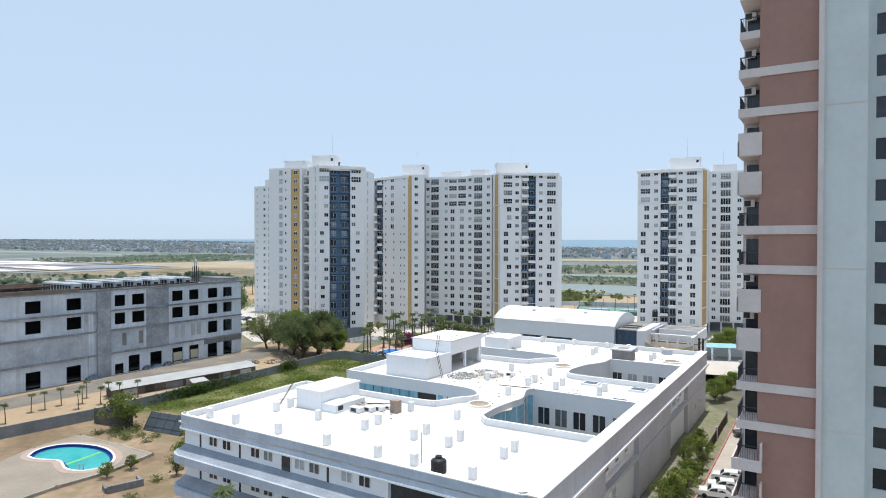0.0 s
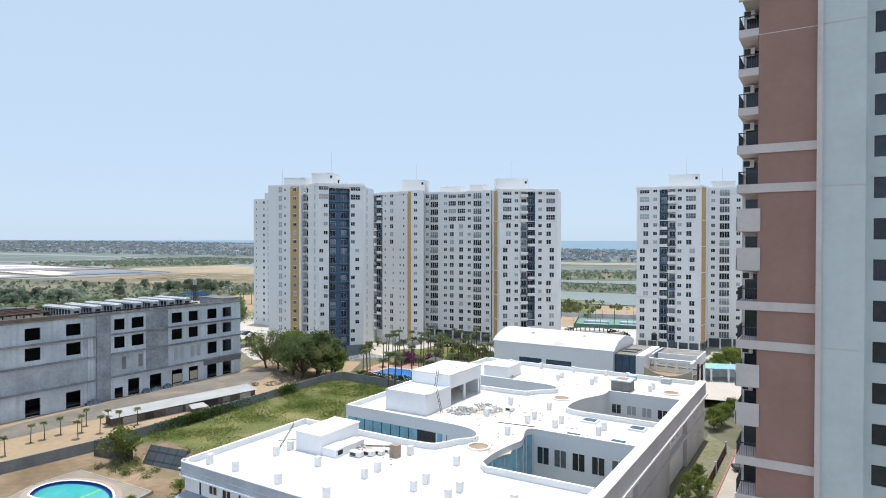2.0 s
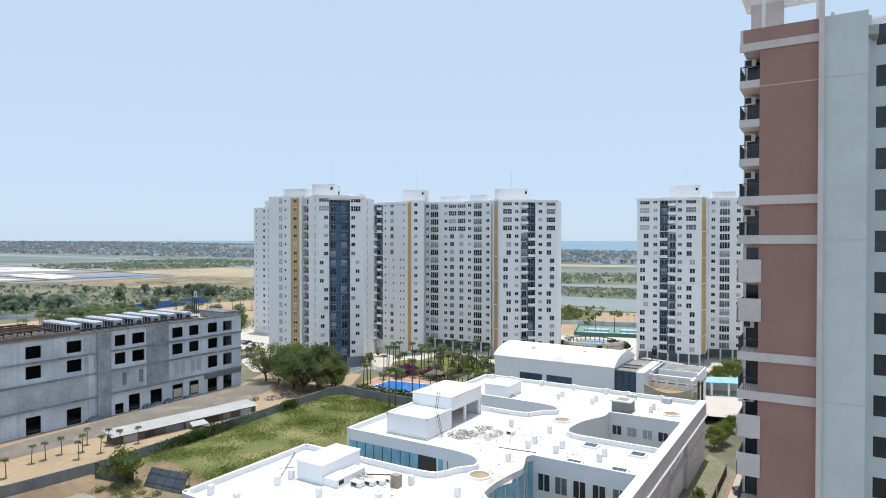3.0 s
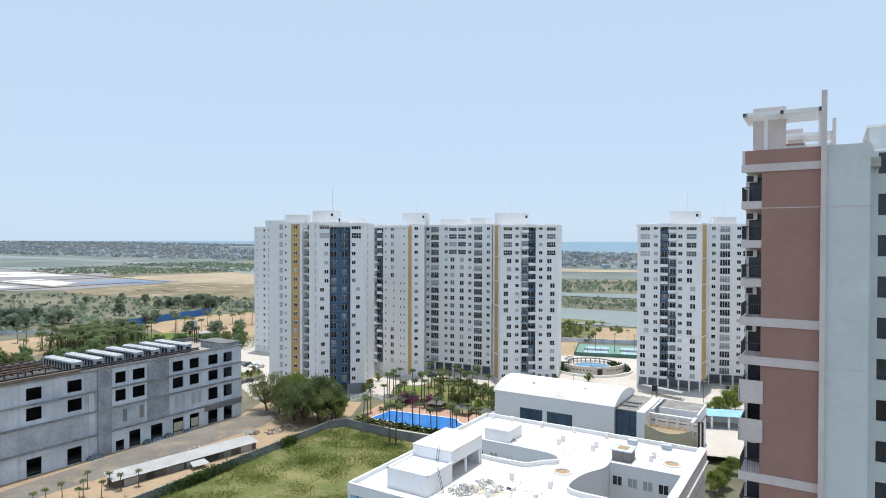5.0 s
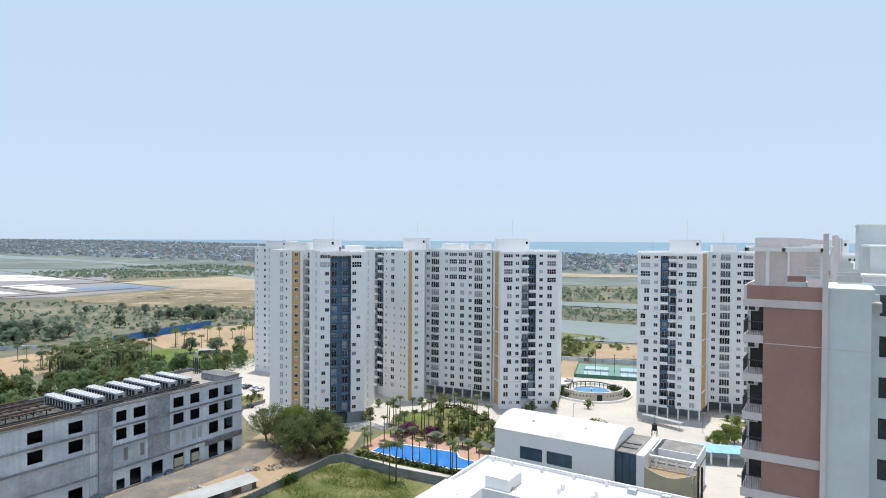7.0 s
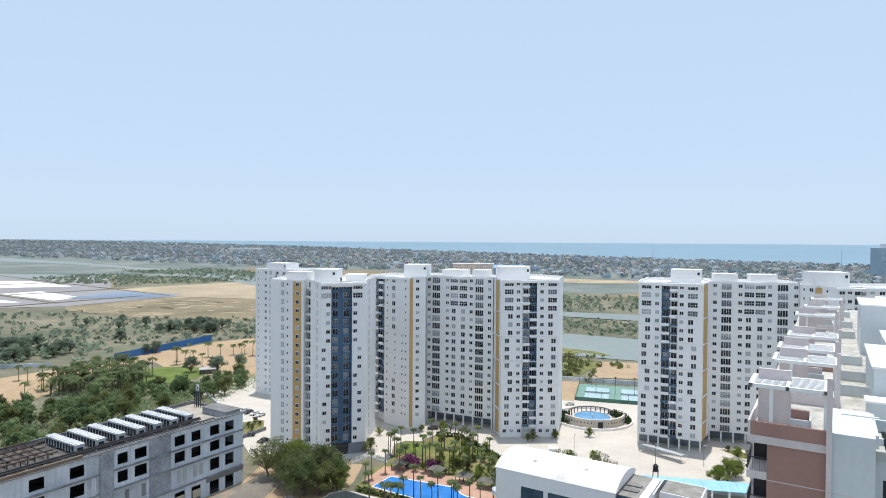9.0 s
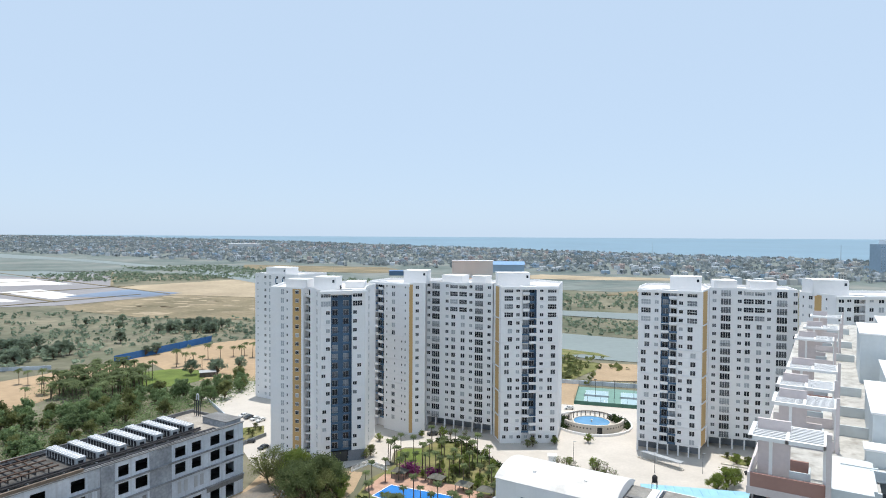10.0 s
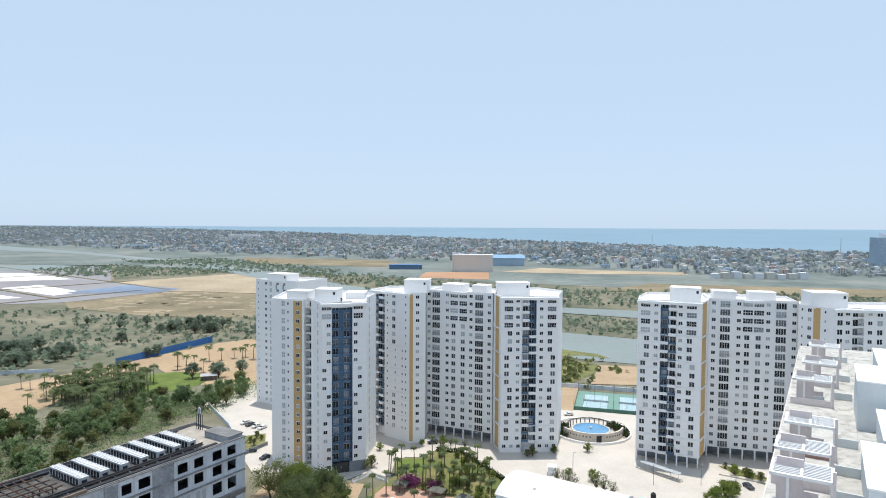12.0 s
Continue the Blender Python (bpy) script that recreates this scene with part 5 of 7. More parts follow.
sheet("road", [(-104, 112), (-98, 108), (-74, 143), (-52, 178), (-50, 192), (-58, 196), (-61, 189), (-82, 154)], asphalt, 0.06, "dusty grey service road", "road")
sheet("podium", [(-76, 234), (-73, 224), (-64, 208), (-38, 203), (-29, 213), (-18.7, 211), (-18.3, 225), (-14.5, 229), (-8.5, 228.7), (-3.2, 236.6), (7, 235), (16, 217.5), (22, 207), (35, 200), (51, 190), (62, 165), (95, 150), (150, 170), (230, 195), (240, 270), (150, 300), (100, 292), (58, 290), (40, 330), (-110, 330), (-116, 295), (-96, 270)], paving, 0.08, "sunlit pale paved forecourt between the towers", "pavement")
sheet("podium", [(-30.5, 180.8), (-28, 178.4), (-13, 167.5), (6.4, 157.6), (12, 160), (8.2, 164.4), (2.2, 167.4), (-13.4, 175.2), (-27.5, 182.8)], paving, 0.13, "pale garden path along the wall", "path")
sheet("pavement", [(x * 0.849 + y * 0.528 + 7.7, -x * 0.528 + y * 0.849 + 53.7) for x, y in ((7.2, -10), (40, -10), (40, 110), (8, 110), (7.2, 80))], mat("parking_paving", (0.46, 0.41, 0.355), 0.9, 0.08, 0.2, 2.0), 0.07, "beige paved parking lane", "pavement")
sheet("soil_strip", [(x * 0.849 + y * 0.528 + 7.7, -x * 0.528 + y * 0.849 + 53.7) for x, y in ((0.9, -10), (7.0, -10), (7.0, 80), (0.9, 88))], mat("strip_soil", (0.37, 0.34, 0.28), 0.95, 0.3, 0.2, 2.0, bump=0.3, col2=(0.20, 0.21, 0.11)), 0.05, "planting strip beside the building", "ground")


def kerb(pts, w, h, m, name, label, z=GZ):
    s = Shape()
    for p, q in zip(pts, pts[1:]):
        f, L = face_frame(p, q)
        s.box(-w / 2, L + w / 2, -w / 2, w / 2, z, z + h, m, f)
    return tagged(s.part(name), label, name.replace("_", " "), "", "structure")


KW = [(x * 0.849 + y * 0.528 + 7.7, -x * 0.528 + y * 0.849 + 53.7) for x, y in ((7.1, -10), (7.1, 80))]
kerb(KW, 0.25, 0.3, mat("red_white_kerb", (0.42, 0.2, 0.17), 0.8, 0.2, 0.6, 1.0), "kerb", "red painted kerb along the parking lane")
kerb([(-95, 80), (-75.5, 105.2), (-65.5, 117.5), (-46.5, 151), (-33, 175.5)], 0.3, 2.1, wall_grey, "boundary_wall", "grey rendered boundary wall with creepers")
kerb([(-33, 175.5), (-28.5, 178), (-13, 167), (6.4, 157.3)], 0.3, 2.4, wall_grey, "boundary_wall", "dark stained garden boundary wall")
kerb([(-112, 292), (-92, 262), (-76, 232)], 0.3, 1.6, concrete, "boundary_wall", "low grey wall beside the tower drive")
# creeper over the wall
leaf_dark = leafy("creeper_leaves", (0.07, 0.11, 0.03), (0.10, 0.15, 0.04))


def leaves(s, n, spot, size, rng, m):
    """Many small leaf clumps, each a bent pair of blades, at places given by spot()."""
    for _ in range(n):
        c = Vector(spot())
        w = size * rng.uniform(0.6, 1.4)
        u = Vector((rng.gauss(0, 1), rng.gauss(0, 1), rng.gauss(0, 0.6))).normalized()
        v = u.orthogonal().normalized()
        v = Matrix.Rotation(rng.random() * 6.28, 3, u) @ v
        s.add([c - u * w, c + v * w * 0.7, c + u * w, c - v * w * 0.5 + Vector((0, 0, w * 0.3))], [(0, 1, 2), (0, 2, 3)], m)


rng = random.Random(11)
s = Shape()


def on_wall():
    k = rng.choice((rng.gauss(0.2, 0.1), rng.gauss(0.3, 0.12), rng.gauss(0.8, 0.03)))
    p = Vector((-60, 127)).lerp(Vector((-36, 170)), k)
    return (p.x + rng.gauss(0.4, 0.5), p.y + rng.gauss(-0.3, 0.5), GZ + rng.random() * 2.4)


leaves(s, 3000, on_wall, 0.24, rng, leaf_dark)
tagged(s.part("creeper"), "dense green creeper hanging on the boundary wall", "creeper", "", "stuff")
# kidney pool
pool = thing("kidney_pool", "kidney-shaped turquoise swimming pool with a pink tiled rim", "swimming pool")
kid = [(-64.2, 95.8), (-64.7, 97.8), (-64.3, 99.6), (-62.8, 101.0), (-60.3, 101.4), (-57.1, 100.7), (-54.6, 99.4), (-52.4, 97.4), (-50.9, 95.2), (-50.2, 93.1), (-50.4, 91.5), (-51.3, 90.4), (-52.6, 89.9), (-54.2, 90.1), (-55.6, 91.0), (-56.7, 92.3), (-57.7, 93.5), (-58.8, 94.2), (-60.2, 94.4), (-62.3, 94.7)]
kid = smooth(kid + kid[:1], 4)[:-1]


def ring_of(pts, k0, k1, z0, z1, m):
    s = Shape()
    n = len(pts)
    def off(i, d):
        a, b, c = Vector(pts[i - 1]), Vector(pts[i]), Vector(pts[(i + 1) % n])
        t = (c - a).normalized()
        return b + Vector((t.y, -t.x)) * d
    for i in range(n):
        j = (i + 1) % n
        a, b, c, d = off(i, k0), off(j, k0), off(j, k1), off(i, k1)
        s.add([(a.x, a.y, z1), (b.x, b.y, z1), (c.x, c.y, z1), (d.x, d.y, z1)], [(0, 1, 2, 3)], m)
        s.add([(a.x, a.y, z0), (b.x, b.y, z0), (b.x, b.y, z1), (a.x, a.y, z1)], [(0, 1, 2, 3)], m)
        s.add([(d.x, d.y, z0), (c.x, c.y, z0), (c.x, c.y, z1), (d.x, d.y, z1)], [(3, 2, 1, 0)], m)
    return s


if sum(kid[i - 1][0] * kid[i][1] - kid[i][0] * kid[i - 1][1] for i in range(len(kid))) < 0:
    kid = kid[::-1]
navy_tile = mat("navy_pool_tile", (0.015, 0.05, 0.22), 0.3)
DECK = [(-62.5, 106.4), (-66.1, 99.8), (-66.9, 93), (-71, 84), (-76, 74), (-58, 74), (-52.7, 84.1), (-48.7, 89.6), (-45.8, 97.2)]
bm = bmesh.new()
for loop in (DECK, kid):
    vs = [bm.verts.new((x, y, GZ + 0.42)) for x, y in loop]
    for a, b in zip(vs, vs[1:] + vs[:1]):
        bm.edges.new((a, b))
bmesh.ops.triangle_fill(bm, edges=bm.edges[:], use_beauty=True, normal=(0, 0, 1))
me = bpy.data.meshes.new("pool_deck")
bm.to_mesh(me)
bm.free()
me.materials.append(terrace_pave)
tagged(new("pavement", me), "grey beige paved pool terrace", "pavement", "", "structure")
kerb(DECK + DECK[:1], 0.3, 0.46, mat("stained_kerb", (0.36, 0.33, 0.28), 0.9, 0.2, 0.5, 3.0), "kerb", "stained kerb round the pool terrace")
Shape().add([(x, y, GZ + 0.1) for x, y in kid], [tuple(range(len(kid)))], pool_teal).part("water", pool, "still turquoise water")
ring_of(kid, 0.0, 0.34, GZ + 0.3, GZ + 0.5, white_trim).part("coping", pool)
ring_of(kid, 0.34, 1.3, GZ + 0.3, GZ + 0.44, pink_rim).part("rim", pool, "pink tiled rim")
ring_of(kid, -0.05, 0.0, GZ + 0.05, GZ + 0.46, navy_tile).part("tile_band", pool, "dark blue waterline tiles")
ring_of(kid, -0.45, -0.05, GZ + 0.09, GZ + 0.104, navy_tile).part("tile_band", pool, "dark blue waterline tiles")
Shape().box(-0.4, 0.4, -3.1, 2.9, GZ + 0.1, GZ + 0.106, mat("pool_stripe", (0.16, 0.52, 0.22), 0.3), pose(-55.8, 96.0, 0, 0, 0, -21.3)).part("lane_stripe", pool, "pale green stripe on the pool floor")
lad = thing("pool_ladder", "bent steel ladder at the edge of the turquoise pool", "ladder", pose(-52.9, 90.1, GZ + 0.5, 0, 0, 15))
for x in (-0.28, 0.28):
    Shape().tube((x, -0.3, 0), (x, -0.1, 0.8), 0.04, steel, 6).tube((x, -0.1, 0.8), (x, 0.35, 0.75), 0.04, steel, 6).tube((x, 0.35, 0.75), (x, 0.4, -0.4), 0.04, steel, 6).part("rail", lad)
Shape().box(-0.28, 0.28, 0.34, 0.42, -0.2, -0.14, steel).part("tread", lad)
s = Shape()
rng = random.Random(41)
for cx, cy, r, n in ((-47.5, 172.5, 2.4, 60), (-44.0, 176.5, 3.0, 90), (-52.5, 171.0, 1.6, 30), (-49, 187, 3.0, 60), (-63, 157, 2.0, 30)):
    for _ in range(n):
        a, d = rng.random() * 6.28, r * rng.random() ** 0.6
        w = rng.uniform(0.12, 0.4)
        s.box(-w, w, -w * 0.8, w * 0.8, -w * 0.5, w * 0.5, rng.choice((rubble_mat, sand_pale, soil)), Matrix.Translation((cx + d * math.cos(a), cy + d * math.sin(a), GZ + w * 0.4 + 0.9 * max(0, 1 - d / r) * rng.random())) @ pose(0, 0, 0, rng.random() * 90, rng.random() * 90, rng.random() * 90))
tagged(s.part("site_rubble"), "heaps of broken concrete and earth on the building site", "rubble", "", "stuff")
# long low shed
shed = thing("site_shed", "long low tin-roofed site shed with dark boarded walls", "shed", pose(-73.5, 135.0, 0, 0, 0, 49.2))
Shape().box(0, 34.5, -3.6, 0.2, GZ, 1.0, wood_dark).part("wall", shed)
rs = Shape()
for i in range(60):
    a = -0.6 + i * 0.595
    rs.add([(a, -4.3, 1.05), (a + 0.3, -4.3, 1.16), (a + 0.595, -4.3, 1.05), (a + 0.595, 0.7, 1.75), (a + 0.3, 0.7, 1.86), (a, 0.7, 1.75)], [(0, 1, 4, 5), (1, 2, 3, 4)], tin)
rs.part("roof", shed, weld=True, label= "pale corrugated tin roof")
for i, w in enumerate((3, 2, 4, 2.5, 3.5, 2, 3)):
    Shape().box(2 + i * 4.7, 2 + i * 4.7 + w, -3.66, -3.6, GZ, 0.7, (tin, room_dark, wall_grey)[i % 3]).part("wall_panel", shed)
lean = Shape().add([(16.5, -4.3, 0.75), (20, -4.3, 0.75), (20.3, -6.6, 0.1), (16.2, -6.4, 0.15)], [(0, 1, 2, 3), (3, 2, 1, 0)], tin).part("awning", shed, "sagging tin awning")
# stacked dark panels on a frame beside the yard
tarp = mat("grey_tarpaulin", (0.17, 0.20, 0.235), 0.7, 0.25, 0.6, 3.0, bump=0.3)
for v0, v1, h in ((-46.8, -43.0, 1.5), (-32.2, -30.2, 1.4), (-30.0, -26.8, 1.2), (-26.2, -23.8, 1.4), (-20.2, -18.0, 1.0)):
    s = Shape()
    n = 10
    prof = [(0.1 + 0.25 * math.sin(k * 2.1 + v0), v0 + (v1 - v0) * k / n, h * (0.45 + 0.55 * math.sin(math.pi * (k + 0.5) / (n + 1))) * (0.85 + 0.15 * math.cos(k * 2.7 + v1))) for k in range(n + 1)]
    for (o0, y0, h0), (o1, y1, h1) in zip(prof, prof[1:]):
        s.add([(1.4 + o0, y0, 0), (1.4 + o1, y1, 0), (0.7 + o1, y1, h1), (0.7 + o0, y0, h0), (0.1, y1, h1 * 0.8), (0.1, y0, h0 * 0.8)], [(0, 1, 2, 3), (3, 2, 4, 5)], tarp)
    s.add([(1.4 + prof[0][0], v0, 0), (0.7 + prof[0][0], v0, prof[0][2]), (0.1, v0, prof[0][2] * 0.8), (0.1, v0, 0)], [(0, 1, 2, 3)], tarp)
    o = s.part("tarpaulin", None, "", pose(-62, 189.5, GZ, 0, 0, COMPOUND), weld=True)
    tagged(o, "heap under a slumped grey tarpaulin against the wall", "tarpaulin", "covered heaps")
rack = thing("panel_rack", "dark panels leaning on a tilted steel frame in the yard", "panel rack", pose(-49.2, 109.6, GZ, 0, 0, -23.6))
slate = mat("dark_panel", (0.07, 0.085, 0.10), 0.4, 0.15)
for i in range(4):
    Shape().box(-4.4 + i * 2.2, -2.3 + i * 2.2, -1.7, 1.7, 0.0, 0.07, slate, pose(0, 0, 1.45, 56, 0, 0)).part("panel", rack)
for i in range(5):
    Shape().box(-4.5 + i * 2.2, -4.4 + i * 2.2, -1.75, 1.75, -0.05, 0.12, rail_metal, pose(0, 0, 1.45, 56, 0, 0)).part("frame_bar", rack)
    Shape().box(-4.5 + i * 2.2, -4.4 + i * 2.2, 0.9, 1.0, 0, 2.7, rail_metal).part("leg", rack)
for z in (-0.9, 0.7):
    Shape().box(-4.5, 4.5, z - 0.05, z + 0.05, -0.05, 0.13, rail_metal, pose(0, 0, 1.45, 56, 0, 0)).part("cross_bar", rack)
dh = thing("dark_hoarding", "dark weathered sheet hoarding standing behind the yard tree", "fence")
m_, L_ = face_frame((-64.7, 114.6), (-55.6, 110.9))
for i in range(8):
    Shape().box(i * 1.22, i * 1.22 + 1.18, -0.04, 0.04, GZ, GZ + 2.9 - 0.12 * (i * 5 % 3), wood_dark if i % 3 else slate).part("sheet", dh, "", m_)
# parked cars
car_white = mat("white_car_paint", (0.72, 0.72, 0.70), 0.25, 0.03, 1.0, 4.0, spec=0.5)
car_dark = mat("dark_car_paint", (0.06, 0.065, 0.07), 0.25, 0.05, 1.0, 4.0, spec=0.5)
tyre_mat = mat("tyre_rubber", (0.02, 0.02, 0.02), 0.9, 0.1)


def car(at, paint, label, group="parked cars"):
    c = thing("car", label, "car", at, group)
    prof = [(-2.1, 0.35), (-2.15, 0.75), (-2.0, 0.95), (-1.0, 1.02), (-0.45, 1.48), (1.2, 1.52), (1.95, 1.05), (2.15, 0.95), (2.15, 0.4)]
    s = Shape()
    n = len(prof)
    top = {4, 5}
    for sgn in (-1, 1):
        s.add([(x, sgn * (0.7 if i in top else 0.86), z) for i, (x, z) in enumerate(prof)], [tuple(range(n)) if sgn > 0 else tuple(range(n))[::-1]], paint)
    for i in range(n):
        j = (i + 1) % n
        (x0, z0), (x1, z1) = prof[i], prof[j]
        w0, w1 = (0.7 if k in top else 0.86 for k in (i, j))
        s.add([(x0, -w0, z0), (x1, -w1, z1), (x1, w1, z1), (x0, w0, z0)], [(0, 1, 2, 3)], paint)
    s.part("body", c)
    g = Shape()
    for sgn in (-1, 1):
        for x0, x1, a, b in ((-0.8, 0.25, -0.42, 0.25), (0.33, 1.45, 0.33, 1.15)):
            g.add([(x0, sgn * 0.865, 1.03), (x1, sgn * 0.865, 1.03), (b, sgn * 0.715, 1.45), (a, sgn * 0.715, 1.42)], [(0, 1, 2, 3)], dark_glass)
    g.part("side_glass", c)
    Shape().add([(-0.98, -0.75, 1.06), (-0.98, 0.75, 1.06), (-0.52, 0.64, 1.46), (-0.52, -0.64, 1.46)], [(0, 1, 2, 3)], dark_glass).part("windscreen", c)
    Shape().add([(1.93, -0.72, 1.09), (1.93, 0.72, 1.09), (1.27, 0.62, 1.5), (1.27, -0.62, 1.5)], [(3, 2, 1, 0)], dark_glass).part("rear_glass", c)
    for x in (-1.35, 1.35):
        for y in (-0.8, 0.8):
            Shape().tube((x, y - 0.1, 0.33), (x, y + 0.1, 0.33), 0.33, tyre_mat, 12).part("wheel", c)
    return c


for x, y, r, p, lab in ((9.8, 45.6, 6, car_white, "white hatchback parked beside the planting strip"), (9.8, 41.8, 10, car_white, "white hatchback parked beside the planting strip"), (9.2, 38.6, 8, car_white, "white hatchback parked beside the planting strip"), (9.8, 69.0, 25, car_dark, "dark grey car parked under the balconies")):
    car(pose(7.7, 53.7, GZ + 0.08, 0, 0, COMPOUND) @ pose(x, y, 0, 0, 0, r), p, lab)
for x, y, r, p in ((-80.2, 261.6, 60, car_white), (-77.1, 259.6, 60, car_white), (-83.5, 263.6, 60, car_dark), (-86.5, 266.2, 58, car_white), (-73.6, 233.0, 20, car_dark), (101.0, 203.0, 100, car_dark), (96.7, 205.0, 100, car_white), (-4.6, 243.0, 10, car_dark), (-66.5, 226.5, 60, car_dark), (56.8, 280.3, 0, car_white)):
    car(pose(x, y, GZ + 0.09, 0, 0, r), p, "small car parked on the pale forecourt" if p == car_dark else "small white car parked on the pale forecourt")
# fence beside the parking lane
fence = thing("fence", "rusty brown slatted fence beside the planting strip", "fence", pose(7.7, 53.7, 0, 0, 0, COMPOUND))
fslat = Shape().box(-0.04, 0.04, -0.06, 0.06, GZ, GZ + 1.8, rust).mesh("slat")
for i in range(90):
    share("slat", fslat, fence, Matrix.Translation((5.6, 52 + i * 0.28, 0)))
for z in (0.5, 1.5):
    Shape().box(5.52, 5.56, 52, 77, GZ + z, GZ + z + 0.08, rust).part("rail", fence)
for y in (52, 64.5, 77):
    Shape().box(5.45, 5.75, y - 0.15, y + 0.15, GZ, GZ + 2.3, concrete).part("post", fence)
# curved ramp and blue-roofed shelter behind the hall
ramp = thing("entrance_ramp", "curved pale concrete entrance ramp with a low wall", "ramp")
arc_p = [(72 + 11 * math.cos(radians(a)), 155 + 9 * math.sin(radians(a))) for a in range(-100, 61, 16)]
Shape().add([(x, y, 1.2) for x, y in [(60, 150)] + arc_p + [(66, 166)]], [tuple(range(len(arc_p) + 2))], paving).part("deck", ramp)
s = Shape()
for p, q in zip(arc_p, arc_p[1:]):
    f, L = face_frame(p, q)
    s.box(-0.05, L + 0.05, -0.15, 0.15, GZ, 1.9, paving, f)
s.part("wall", ramp)
shelter = thing("shelter", "long shelter with a pale blue sheet roof on white posts", "shelter", pose(72.0, 178.0, 0, 0, 0, COMPOUND * 0.35))
blue_sheet = mat("pale_blue_sheet", (0.30, 0.55, 0.70), 0.5, 0.08, 0.3, 3.0)
for i in range(14):
    Shape().box(-14 + i * 2.4, -14 + i * 2.4 + 2.36, -1, 7, 2.9 + 0.02 * (i % 2), 3.0 + 0.02 * (i % 2), blue_sheet).part("roof_sheet", shelter)
for i in range(8):
    Shape().box(-14 + i * 4.6, -13.5 + i * 4.6, -0.8, -0.3, GZ, 2.9, wb_paint).part("post", shelter)
Shape().box(-14, 19, 6, 6.3, GZ, 2.9, wb_paint).part("back_wall", shelter)

skip = thing("site_trough", "small blue and white steel trough on the building site", "trough", pose(-53.4, 170.6, GZ, 0, 0, 25))
Shape().box(-1.3, 1.3, -0.7, -0.62, 0.15, 0.9, white_trim).box(-1.3, 1.3, 0.62, 0.7, 0.15, 0.9, white_trim).box(-1.3, -1.22, -0.62, 0.62, 0.15, 0.9, blue_sheet).box(1.22, 1.3, -0.62, 0.62, 0.15, 0.9, blue_sheet).box(-1.22, 1.22, -0.62, 0.62, 0.0, 0.25, navy_paint).part("tub", skip)

# ---- garden, pool, round fountain court and tennis courts ----
sheet("lawn", [(-27, 184.5), (-21, 178), (8, 162), (16, 170), (20, 200), (21.5, 206.5), (15.6, 217.2), (6.6, 234.2), (-3, 235.6), (-8.3, 227.8), (-14.5, 228), (-17.5, 224.5), (-17.3, 212), (-19, 207), (-24, 200)], grass_mat, 0.1, "planted garden with lawn and shrubs", "lawn")
sheet("lawn", [(-17, 213), (-8, 214.5), (-8.2, 227), (-14.4, 227.2), (-17, 224.2)], lawn, 0.13, "bright green lawn", "lawn")
sheet("terracotta_paving", [(-25, 191), (-20, 184), (6, 171), (16, 172), (17, 184), (6, 193), (-12, 203), (-20, 203)], mat("terracotta_tile", (0.48, 0.30, 0.22), 0.85, 0.12, 0.3, 2.0), 0.15, "terracotta paved pool deck", "pavement")
bp = thing("swimming_pool", "bright blue garden swimming pool with a round end", "swimming pool")
PO = [(-21.7, 186.2), (-16.9, 194.1), (-6.1, 189.5), (3.9, 185.2), (4.3, 181.6)] + smooth([(4.3, 181.6), (6.2, 179.3), (8.6, 178.0), (9.4, 175.4), (8.0, 173.0), (5.4, 172.2), (3.4, 172.4)], 3)[1:] + [(2.0, 172.3), (-9.9, 178.8)]
PO = PO[::-1]
Shape().add([(x, y, GZ + 0.2) for x, y in PO], [tuple(range(len(PO)))], pool_blue).part("water", bp, "clear blue water")
ring_of(PO, 0.0, 0.4, GZ + 0.1, GZ + 0.26, white_trim).part("coping", bp)
# garden fence with hedge
hedge_mat = leafy("hedge_leaves", (0.05, 0.085, 0.03), (0.08, 0.12, 0.04))
rng = random.Random(21)
s = Shape()


def on_hedge():
    a, b = rng.choice((((-26, 183.4), (1, 168.8)), ((-26, 183.4), (1, 168.8)), ((1, 168.8), (9, 164.5)), ((-3, 235), (6, 233.6)), ((6, 233.6), (15.2, 216.6)), ((15.2, 216.6), (21, 206))))
    k = rng.random()
    return (a[0] + (b[0] - a[0]) * k + rng.gauss(0, 0.35), a[1] + (b[1] - a[1]) * k + rng.gauss(0, 0.35), GZ + rng.random() * 1.7)


leaves(s, 3600, on_hedge, 0.3, rng, hedge_mat)
tagged(s.part("hedge"), "clipped dark green hedge along the pool", "hedge", "", "stuff")
s = Shape()
for p, q in (((-31, 205), (-26, 212)), ((-26, 212), (-19, 206))):
    f, L = face_frame(p, q)
    for i in range(int(L / 0.6)):
        s.box(i * 0.6, i * 0.6 + 0.25, -0.08, 0.08, GZ, GZ + 1.7, white_trim, f)
    s.box(0, L, -0.12, 0.12, GZ, GZ + 0.5, white_trim, f)
tagged(s.part("baluster_wall"), "white open baluster wall beside the tower", "wall", "", "structure")
# thatched pavilions
thatch = mat("grey_thatch", (0.16, 0.155, 0.13), 0.95, 0.25, 0.8, 6.0)
